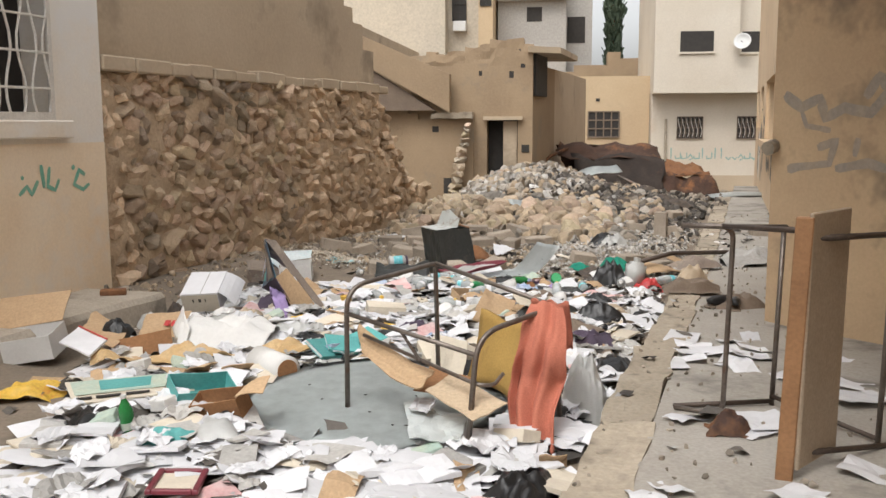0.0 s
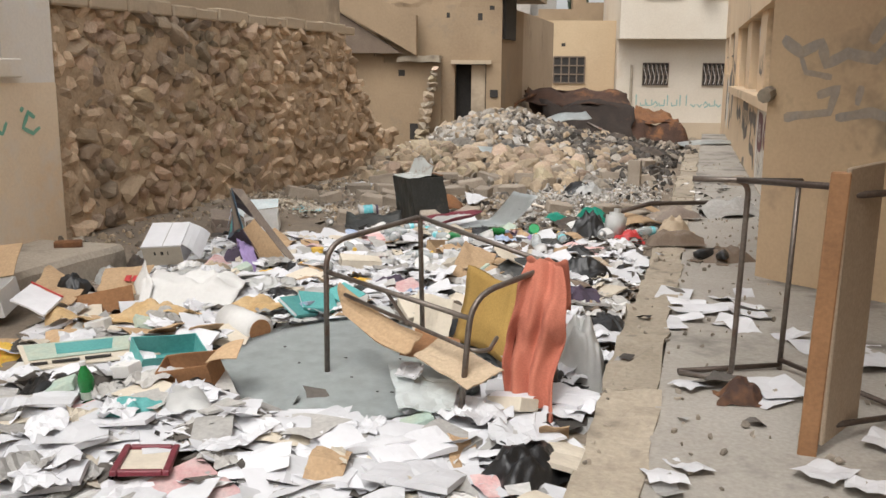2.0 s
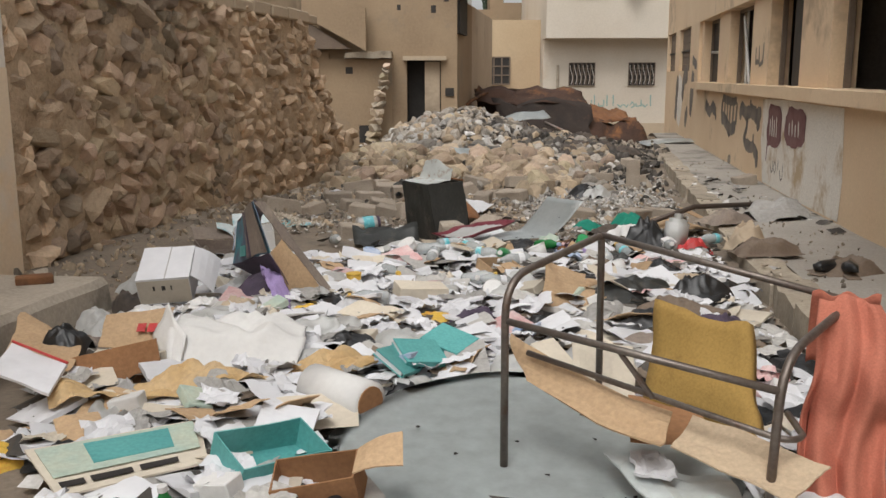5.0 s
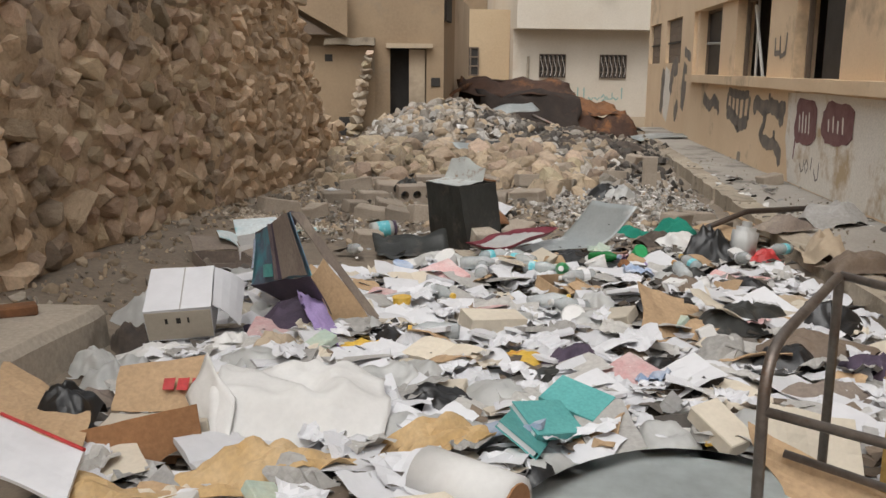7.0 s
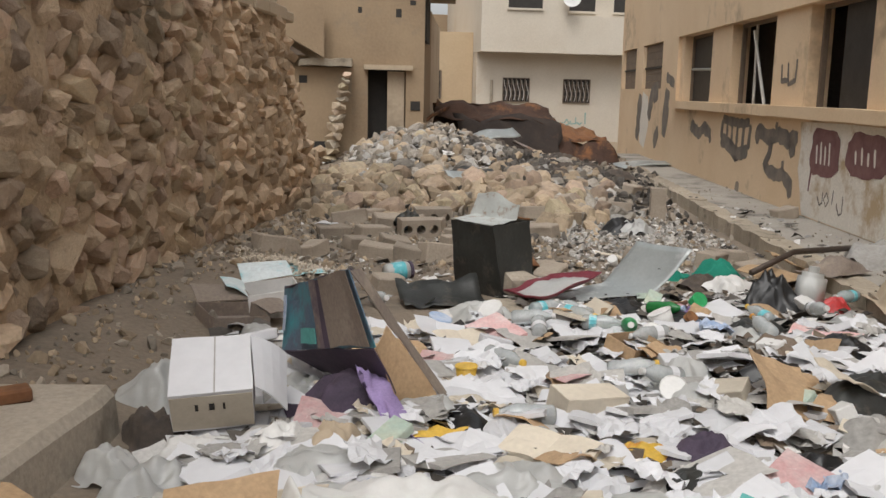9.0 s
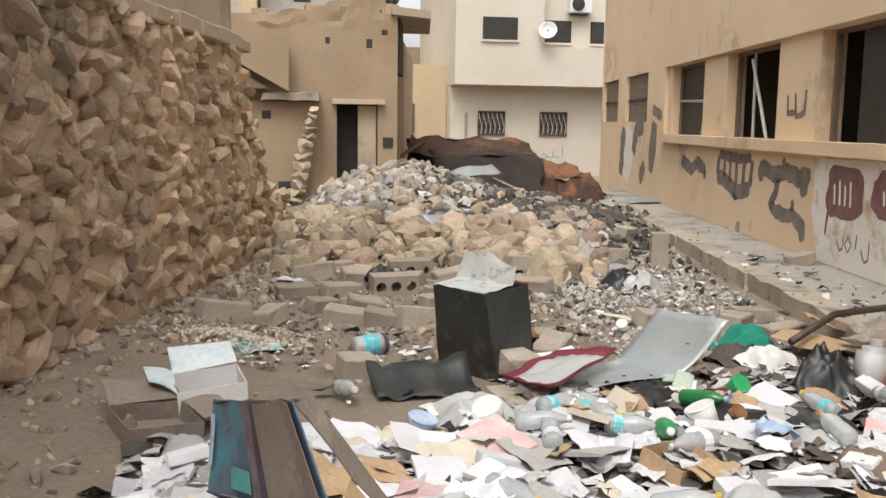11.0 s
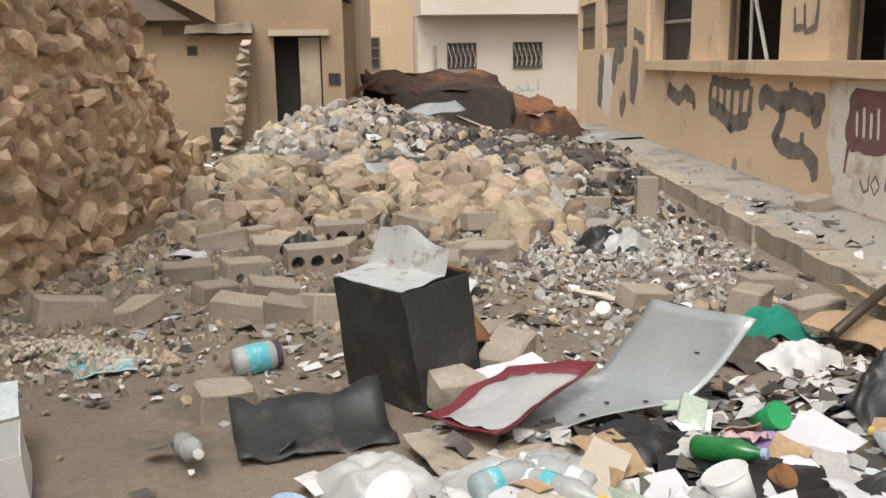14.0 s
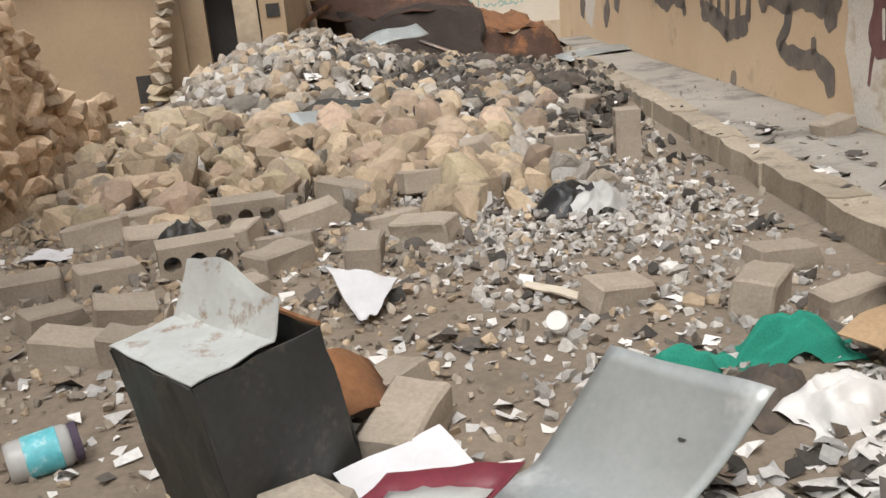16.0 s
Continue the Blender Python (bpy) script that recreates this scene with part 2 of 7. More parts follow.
M["film"] = mat("cloudy_plastic_film", (0.60, 0.60, 0.58), (0.52, 0.52, 0.50), 0.35, scale=6, fine=40, bump=0.3, trans=0.25, spread=0.08, g=0.12)
M["pet"] = mat("clear_bottle_plastic", (0.86, 0.90, 0.90), (0.78, 0.84, 0.84), 0.2, bump=0.1, trans=0.6)
M["gold_paper"] = mat("gold_wrapping_paper", (0.52, 0.345, 0.155), (0.62, 0.47, 0.29), 0.75, scale=4, fine=50, bump=0.3)
M["mustard"] = mat("mustard_fabric", (0.43, 0.27, 0.075), (0.34, 0.205, 0.055), 0.9, scale=3, fine=100, bump=0.4, c3=(0.24, 0.145, 0.04), stain=3, stain_at=0.62)
M["sack"] = mat("white_woven_sack", (0.72, 0.71, 0.69), (0.66, 0.65, 0.625), 0.7, scale=3, fine=40, bump=0.2, c3=(0.58, 0.55, 0.50), stain=2, stain_at=0.66, g=0.1)
M["blue_box"] = mat("blue_printed_carton", (0.09, 0.155, 0.22), (0.14, 0.14, 0.19), 0.7, scale=3, fine=60, bump=0.2, c3=(0.07, 0.29, 0.34), stain=2.2, stain_at=0.5)
M["purple_card"] = mat("purple_brown_carton", (0.17, 0.13, 0.145), (0.11, 0.085, 0.11), 0.75, scale=3, fine=60, bump=0.2, c3=(0.30, 0.25, 0.21), stain=2.5, stain_at=0.56)
M["purple_dark"] = mat("dark_purple_cloth", (0.09, 0.065, 0.10), (0.05, 0.04, 0.06), 0.9, scale=7, fine=120, bump=0.4)
M["scrap_rag"] = mat("sooty_rag", (0.06, 0.05, 0.045), (0.15, 0.115, 0.085), 0.9, scale=9, fine=80, bump=0.5)
M["leaf"] = mat("cypress_leaf", (0.06, 0.085, 0.05), (0.04, 0.06, 0.038), 0.8, bump=0.2, spread=0.2)
M["ash"] = mat("ash_rubble", (0.43, 0.42, 0.40), (0.30, 0.29, 0.27), 0.95, scale=8, fine=60, bump=0.7, spread=0.3)
M["black_paint"] = mat("black_spray_paint", (0.15, 0.132, 0.118), (0.29, 0.24, 0.19), 0.8, scale=5, fine=30, bump=0.1)
M["grey_paint"] = mat("faded_grey_spray_paint", (0.31, 0.275, 0.235), (0.42, 0.335, 0.24), 0.85, scale=6, fine=30, bump=0.1)
M["label_turq"] = mat("turquoise_label", (0.10, 0.47, 0.53), (0.22, 0.60, 0.66), 0.5, scale=9, fine=40, bump=0.05, c3=(0.72, 0.78, 0.80), stain=9, stain_at=0.56)
M["maroon_paint"] = mat("maroon_spray_paint", (0.19, 0.085, 0.085), (0.27, 0.15, 0.14), 0.8, scale=9, bump=0.1)
M["green_paint"] = mat("green_spray_paint", (0.16, 0.42, 0.31), (0.30, 0.46, 0.34), 0.8, scale=9, bump=0.1)
M["teal_paint"] = mat("faded_teal_spray_paint", (0.25, 0.40, 0.37), (0.34, 0.40, 0.33), 0.8, scale=9, bump=0.1)
M["rock_grey_j"] = island(mat("grey_rubble_bits", (0.34, 0.295, 0.24), (0.23, 0.195, 0.155), 0.95, scale=6, fine=45, bump=0.6, dist=0.02), 0.45)
M["rock_tan_j"] = island(mat("tan_rubble_bits", (0.42, 0.33, 0.23), (0.30, 0.23, 0.16), 0.95, scale=6, fine=45, bump=0.6, dist=0.02), 0.35)
M["wall_stone_j"] = island(mat("wall_stone_bits", (0.60, 0.45, 0.31), (0.48, 0.355, 0.24), 0.92, scale=5, fine=38, bump=0.9, dist=0.03), 0.35)
M["paper_j"] = island(mat("loose_paper", (0.68, 0.68, 0.70), (0.60, 0.60, 0.61), 0.8, scale=3, fine=14, bump=0.15, g=0.1), 0.16)
M["print_turq"] = mat("turquoise_white_print", (0.70, 0.76, 0.77), (0.58, 0.70, 0.72), 0.7, scale=5, fine=40, bump=0.15, c3=(0.13, 0.48, 0.53), stain=5, stain_at=0.55)
M["scrap_j"] = island(mat("paper_scraps", (0.57, 0.555, 0.535), (0.48, 0.465, 0.44), 0.85, scale=6, fine=50, bump=0.3), 0.5)
M["scrap_dark_j"] = island(mat("dark_scraps", (0.10, 0.088, 0.076), (0.055, 0.048, 0.042), 0.85, scale=6, fine=50, bump=0.4), 0.6)
M["scrap_brown_j"] = island(mat("brown_scraps", (0.19, 0.145, 0.105), (0.11, 0.085, 0.065), 0.9, scale=6, fine=50, bump=0.4), 0.55)
M["shell_j"] = island(mat("pale_shells", (0.62, 0.55, 0.45), (0.45, 0.37, 0.29), 0.7, scale=30, fine=90, bump=0.3), 0.3)
M["ash_j"] = island(mat("ash_bits", (0.46, 0.44, 0.41), (0.33, 0.31, 0.28), 0.95, scale=8, fine=60, bump=0.5), 0.38)

# ---- builders ----
R = random.Random(7)

def part(name, bm, material, parent=None, label="", smooth=False, at=None):
    me = bpy.data.meshes.new(name)
    bm.normal_update()
    bm.to_mesh(me); bm.free()
    me.materials.append(M[material] if isinstance(material, str) else material)
    if smooth:
        me.polygons.foreach_set("use_smooth", [True] * len(me.polygons))
    ob = new(name, me)
    if parent is not None: ob.parent = parent
    if at is not None: ob.matrix_basis = at
    if label: ob["label"] = label
    return ob

def thing(name, at, label, category, group=""):
    return tagged(put_empty(name, at), label, category, group)

def put_empty(name, at):
    e = new(name); e.matrix_basis = at; e.empty_display_size = 0.1
    return e

def prism(bm, quad, z0, z1):
    """A block on four plan points."""
    lo = [bm.verts.new((x, y, z0)) for x, y in quad]
    hi = [bm.verts.new((x, y, z1)) for x, y in quad]
    bm.faces.new(lo[::-1]); bm.faces.new(hi)
    for k in range(4):
        bm.faces.new((lo[k], lo[(k + 1) % 4], hi[(k + 1) % 4], hi[k]))

def box(bm, x0, y0, z0, x1, y1, z1):
    prism(bm, [(x0, y0), (x1, y0), (x1, y1), (x0, y1)], z0, z1)

def bev(bm, w=0.01, seg=1):
    bmesh.ops.recalc_face_normals(bm, faces=bm.faces)
    bmesh.ops.bevel(bm, geom=bm.edges[:], offset=w, segments=seg, affect="EDGES", clamp_overlap=True)

def tube(pts, r, sides=8):
    """A round bar bent along the points."""
    bm = bmesh.new()
    pts = [Vector(p) for p in pts]
    rings, up = [], None
    for k, p in enumerate(pts):
        d = (pts[min(k + 1, len(pts) - 1)] - pts[max(k - 1, 0)]).normalized()
        if up is None: up = d.orthogonal().normalized()
        up = (up - d * up.dot(d)).normalized()
        side = d.cross(up)
        rings.append([bm.verts.new(p + r * (math.cos(a) * up + math.sin(a) * side)) for a in (2 * math.pi * q / sides for q in range(sides))])
    for a, b in zip(rings, rings[1:]):
        for q in range(sides):
            bm.faces.new((a[q], a[(q + 1) % sides], b[(q + 1) % sides], b[q]))
    bm.faces.new(rings[0][::-1]); bm.faces.new(rings[-1])
    return bm

def bend(a, b, c, rad=0.08, n=5):
    """Points of a rounded corner at b."""
    a, b, c = Vector(a), Vector(b), Vector(c)
    p, q = b + (a - b).normalized() * rad, b + (c - b).normalized() * rad
    return [tuple((1 - t) ** 2 * p + 2 * t * (1 - t) * b + t * t * q) for t in (k / n for k in range(n + 1))]

def rock(rng, sx, sy, sz, n=16, square=0.5):
    """A broken stone: the hull of random points in a squarish ball."""
    bm = bmesh.new()
    for _ in range(n):
        v = Vector((rng.gauss(0, 1), rng.gauss(0, 1), rng.gauss(0, 1))).normalized()
        m = max(abs(v.x), abs(v.y), abs(v.z))
        v = v * ((1 - square) + square / m) * rng.uniform(0.85, 1.05)
        bm.verts.new((v.x * sx / 2, v.y * sy / 2, v.z * sz / 2))
    out = bmesh.ops.convex_hull(bm, input=bm.verts[:])
    bmesh.ops.delete(bm, geom=[v for v in bm.verts if not v.link_faces], context="VERTS")
    return bm

def mesh_of(bm, name, material, smooth=False):
    me = bpy.data.meshes.new(name)
    bm.normal_update(); bm.to_mesh(me); bm.free()
    me.materials.append(M[material])
    if smooth: me.polygons.foreach_set("use_smooth", [True] * len(me.polygons))
    return me

class Joined:
    """Many small pieces gathered into one mesh."""
    def __init__(self): self.v, self.f = [], []
    def add(self, verts, faces, m):
        o = len(self.v)
        self.v += [tuple(m @ Vector(p)) for p in verts]
        self.f += [tuple(i + o for i in f) for f in faces]
    def done(self, name, material, parent=None, smooth=False):
        me = bpy.data.meshes.new(name)
        me.from_pydata(self.v, [], self.f); me.update()
        me.materials.append(M[material])
        if smooth: me.polygons.foreach_set("use_smooth", [True] * len(me.polygons))
        ob = new(name, me); ob.parent = parent
        return ob

def shape(bm):
    bm.verts.index_update()
    out = [tuple(v.co) for v in bm.verts], [tuple(v.index for v in f.verts) for f in bm.faces]
    bm.free()
    return out

def sheet(w, h, nx, ny, fn, thick=0.0):
    """A bent sheet; fn gives the height at (u, v) in 0..1, or a full place."""
    bm = bmesh.new()
    g = []
    for j in range(ny + 1):
        row = []
        for i in range(nx + 1):
            u, v = i / nx, j / ny
            p = fn(u, v)
            row.append(bm.verts.new(p if isinstance(p, tuple) else ((u - 0.5) * w, (v - 0.5) * h, p)))
        g.append(row)
    for j in range(ny):
        for i in range(nx):
            bm.faces.new((g[j][i], g[j][i + 1], g[j + 1][i + 1], g[j + 1][i]))
    if thick:
        bm.normal_update()
        bmesh.ops.solidify(bm, geom=bm.faces[:], thickness=thick)
    return bm

def bent(a, b, c, d, seed, amp=0.012, thick=0.004, n=9, sag=0.0):
    """A worn board or card stretched between four corners."""
    a, b, c, d = map(Vector, (a, b, c, d))
    def fn(u, v):
        p = (a * (1 - u) + b * u) * (1 - v) + (d * (1 - u) + c * u) * v
        k = seed * 3.1
        w = Vector((noise2(u * 2.2, v * 2.2, 1, k), noise2(u * 2.2, v * 2.2, 1, k + 7), noise2(u * 2.2, v * 2.2, 1, k + 13) + 0.4 * noise2(u * 7, v * 7, 1, k + 19)))
        return tuple(p + amp * w - Vector((0, 0, sag * 4 * u * (1 - u))))
    return sheet(1, 1, n, n, fn, thick)

def laid(name, label, category, corners, material, seed, amp=0.012, thick=0.004, sag=0.0, smooth=False):
    """A single card, board or cloth given by its corners, with its origin among them."""
    c = sum((Vector(p) for p in corners), Vector()) / 4
    return tagged(part(name, bent(*(Vector(p) - c for p in corners), seed, amp, thick, 9, sag), material, None, smooth=smooth, at=Matrix.Translation(c)), label, category)

def lathe(profile, sides=14):
    """Turned body about z from (radius, height) pairs."""
    bm = bmesh.new()
    rings = [[bm.verts.new((r * math.cos(2 * math.pi * k / sides), r * math.sin(2 * math.pi * k / sides), z)) for k in range(sides)] for r, z in profile]
    for a, b in zip(rings, rings[1:]):
        for k in range(sides):
            bm.faces.new((a[k], a[(k + 1) % sides], b[(k + 1) % sides], b[k]))
    bm.faces.new(rings[0][::-1]); bm.faces.new(rings[-1])
    return bm

# ---- plan ----
def x_left(y): return -2.95 + 0.17 * (y - 6.2)
def x_right(y): return 5.0 + 0.16 * (y - 19)
def x_kerb(y): return 1.0 + 0.185 * (y - 2)
NL, NR = Vector((0.986, -0.168, 0)), Vector((-0.987, 0.158, 0))
def on_left(y, off=0.0): return (x_left(y) + NL.x * off, y + NL.y * off)
def on_right(y, off=0.0): return (x_right(y) + NR.x * off, y + NR.y * off)
def block(bm, line, y0, y1, z0, z1, a, b):
    """A wall piece along a wall line from y0 to y1, between the offsets a and b from it."""
    prism(bm, [line(y0, a), line(y1, a), line(y1, b), line(y0, b)], z0, z1)

def soft(x, a, b):
    t = max(0.0, min(1.0, (x - a) / (b - a)))
    return t * t * (3 - 2 * t)

def noise2(x, y, s=1.0, k=0.0):
    return noise.noise((x * s + k, y * s - k, 3.7 + k))

def pave_z(y):
    """Pavement level: higher by the corner block, sinking along the street."""
    return -0.012 + 0.182 * (1 - soft(y, 2.0, 9.5)) - 0.5 * soft(y, 22, 27)

def ground_z(x, y):
    """Street level: nearly flat, banked up to the stone wall, falling away past the heap."""
    z = -0.09 + 0.07 * (1 - soft(y, 3, 7)) + 0.03 * noise2(x, y, 0.8) + 0.012 * noise2(x, y, 3.0)
    z += 0.2 * (1 - soft(x - x_left(y), 0.0, 1.0)) * (1 - soft(y, 8, 13))
    z += 0.07 * soft(y, 1.5, 2.8) * (1 - soft(y, 7, 8.5)) * soft(x, -2.4, -1.2) * (1 - soft(x - x_kerb(y), -0.6, -0.1)) * (0.6 + noise2(x, y, 1.5, 5))
    z -= 0.07 * (1 - soft(((x + 0.03) / 0.75) ** 2 + ((y - 3.43) / 0.75) ** 2, 0.8, 1.5))
    z -= 0.06 * soft(y, 7.5, 9.5) * soft(x - x_kerb(y), -0.8, -0.25)
    z -= 1.0 * soft(y, 21, 35)
    return z

def heap_z(x, y):
    """The top of the rubble heap above datum."""
    ridge = 0.70 * math.exp(-((x - 0.3) / 1.35) ** 2) * soft(y, 13.0, 17.3) * (1 - soft(y, 18.5, 22))
    front = 0.32 * soft(y, 10.8, 13.5) * (1 - soft(y, 17, 21)) * soft(x, -2.3, -1.3) * (1 - soft(x - x_kerb(y), -2.2, -0.6))
    side = 0.22 * math.exp(-((x - 2.9) / 1.1) ** 2) * soft(y, 13.5, 15.5) * (1 - soft(y, 18.5, 21))
    low = 0.14 * math.exp(-((x - 1.45) / 0.75) ** 2 - ((y - 11.3) / 1.3) ** 2)
    return -0.2 + max(ridge + 0.5 * front, front) + side + low + (0.07 * noise2(x, y, 1.7, 2)) * soft(y, 10.5, 12)

def top_z(x, y):
    if x > x_kerb(y) + 0.02: return max(pave_z(y), heap_z(x, y)) if y > 11 else pave_z(y) + 0.004
    return max(ground_z(x, y), heap_z(x, y))

# ---- ground, pavement ----
def build_ground():
    bm = bmesh.new()
    xs = [-400, -120, -40, -15, -6] + [-4 + 0.14 * k for k in range(65)] + [5.5, 7, 9, 13, 20, 45, 130, 400]
    ys = [-400, -100, -30, -10, -4, -2] + [-1 + 0.16 * k for k in range(88)] + [13.5 + 0.5 * k for k in range(50)] + [40, 50, 70, 120, 400]
    g = [[bm.verts.new((x, y, ground_z(x, y))) for x in xs] for y in ys]
    for j in range(len(ys) - 1):
        for i in range(len(xs) - 1):
            bm.faces.new((g[j][i], g[j][i + 1], g[j + 1][i + 1], g[j + 1][i]))
    tagged(part("ground", bm, "ground", smooth=True), "bare grey-brown dirt street surface", "ground", kind="structure")
build_ground()

def build_pavement():
    pav = tagged(put_empty("pavement", Matrix()), "worn grey concrete pavement beside the street", "pavement", kind="structure")
    bm = bmesh.new()
    ys = [-3 + 0.5 * k for k in range(62)]
    n = 8
    g = []
    for y in ys:
        a, b = x_kerb(y) + 0.235, x_right(y) + 0.9
        g.append([bm.verts.new((a + (b - a) * i / n, y, pave_z(y) + 0.012 * noise2(a + i, y, 1.1, 9))) for i in range(n + 1)])
    for r, s in zip(g, g[1:]):
        for i in range(n):
            bm.faces.new((r[i], r[i + 1], s[i + 1], s[i]))
    part("paving", bm, "pave", pav, smooth=True)
    rng = random.Random(3)
    y = -1.0
    while y < 20:
        ln = rng.uniform(0.55, 0.95)
        bm = bmesh.new()
        d = rng.uniform(-0.012, 0.012)
        q = [(x_kerb(y) + d, y), (x_kerb(y) + 0.24 + d, y), (x_kerb(y + ln) + 0.24 + d, y + ln), (x_kerb(y + ln) + d, y + ln)]
        prism(bm, q, -0.3, pave_z(y + ln / 2) + 0.012 + rng.uniform(-0.015, 0.015))
        bmesh.ops.subdivide_edges(bm, edges=bm.edges[:], cuts=4, use_grid_fill=True)
        for v in bm.verts:
            v.co += 0.03 * Vector((noise2(v.co.x, v.co.y, 6, 1), 0.4 * noise2(v.co.y, v.co.z, 7, 2), 0.8 * noise2(v.co.x, v.co.y, 8, 3)))
        part("kerb_stone", bm, "kerb", pav)
        y += ln + rng.uniform(0.005, 0.02)
build_pavement()

def build_slab():
    bm = bmesh.new()
    ys = [-1 + 0.35 * k for k in range(21)]
    rows = []
    for y in ys:
        y = min(y, 5.8)
        xe = -2.28 + 0.2 * (y - 5.76) + 0.03 * noise2(y, 0, 2.2)
        zt = 0.17 + 0.012 * noise2(y, 3, 2)
        rows.append([bm.verts.new(p) for p in ((x_left(y) - 0.3, y, zt + 0.02), ((x_left(y) + xe) / 2, y, zt), (xe - 0.03, y, zt - 0.008), (xe, y, zt - 0.05), (xe + 0.03, y, -0.2))])
    for a, b in zip(rows, rows[1:]):
        for i in range(4):
            bm.faces.new((a[i], a[i + 1], b[i + 1], b[i]))
    bm.faces.new(rows[-1])
    tagged(part("pavement", bm, "slab"), "raised cracked concrete ledge along the plastered house", "pavement", kind="structure")
build_slab()

# ---- paint strokes on walls ----
def stroke(name, parent, material, place, pts, w):
    """A sprayed line with a ragged edge and short drips, lying on a wall."""
    path = [pts[0]]
    for p, q in zip(pts, pts[1:]):
        n = max(2, int(math.hypot(q[0] - p[0], q[1] - p[1]) / max(0.03, w * 0.3)))
        path += [(p[0] + (q[0] - p[0]) * k / n, p[1] + (q[1] - p[1]) * k / n) for k in range(1, n + 1)]
    bm = bmesh.new()
    rows = []
    for k, (y, z) in enumerate(path):
        y0, z0 = path[max(0, k - 2)]; y1, z1 = path[min(len(path) - 1, k + 2)]
        d = math.hypot(y1 - y0, z1 - z0) or 1
        ny, nz = -(z1 - z0) / d, (y1 - y0) / d
        end = 0.65 if k in (0, len(path) - 1) else 1.0
        a = w * end * (0.5 + 0.22 * noise2(y * 2.5, z * 2.5, 3.1, 1)); b = w * end * (0.5 + 0.22 * noise2(y * 2.5, z * 2.5, 3.1, 5))
        rows.append([bm.verts.new(place(y + ny * a, z + nz * a)), bm.verts.new(place(y - ny * b, z - nz * b))])
    for (p, q), (r, t) in zip(rows, rows[1:]):
        bm.faces.new((p, q, t, r))
    return part(name, bm, material, parent)

def scrawl(parent, material, place, y0, y1, z0, z1, count, w, seed):
    """Unreadable sprayed writing: joined loops and bars in a box on the wall."""
    rng = random.Random(seed)
    for k in range(count):
        ya, yb = y0 + (y1 - y0) * k / count, y0 + (y1 - y0) * (k + 0.8) / count
        kind = rng.randrange(4)
        lo, hi = z0 + (z1 - z0) * rng.uniform(0, 0.35), z0 + (z1 - z0) * rng.uniform(0.6, 1)
        mid = (ya + yb) / 2
        if kind == 0: pts = [(ya, hi), (ya, lo), (mid, lo - 0.03), (yb, lo + 0.05), (yb, (lo + hi) / 2)]
        elif kind == 1: pts = [(mid, hi), (mid + 0.02, lo)]
        elif kind == 2: pts = [(ya, (lo + hi) / 2), (mid, hi), (yb, (lo + hi) / 2), (mid, lo), (ya, (lo + hi) / 2)]
        else: pts = [(ya, lo + 0.08), (mid, lo), (yb, lo + 0.04), (yb, hi * 0.5 + lo * 0.5)]
        stroke("graffiti", parent, material, place, pts, w)

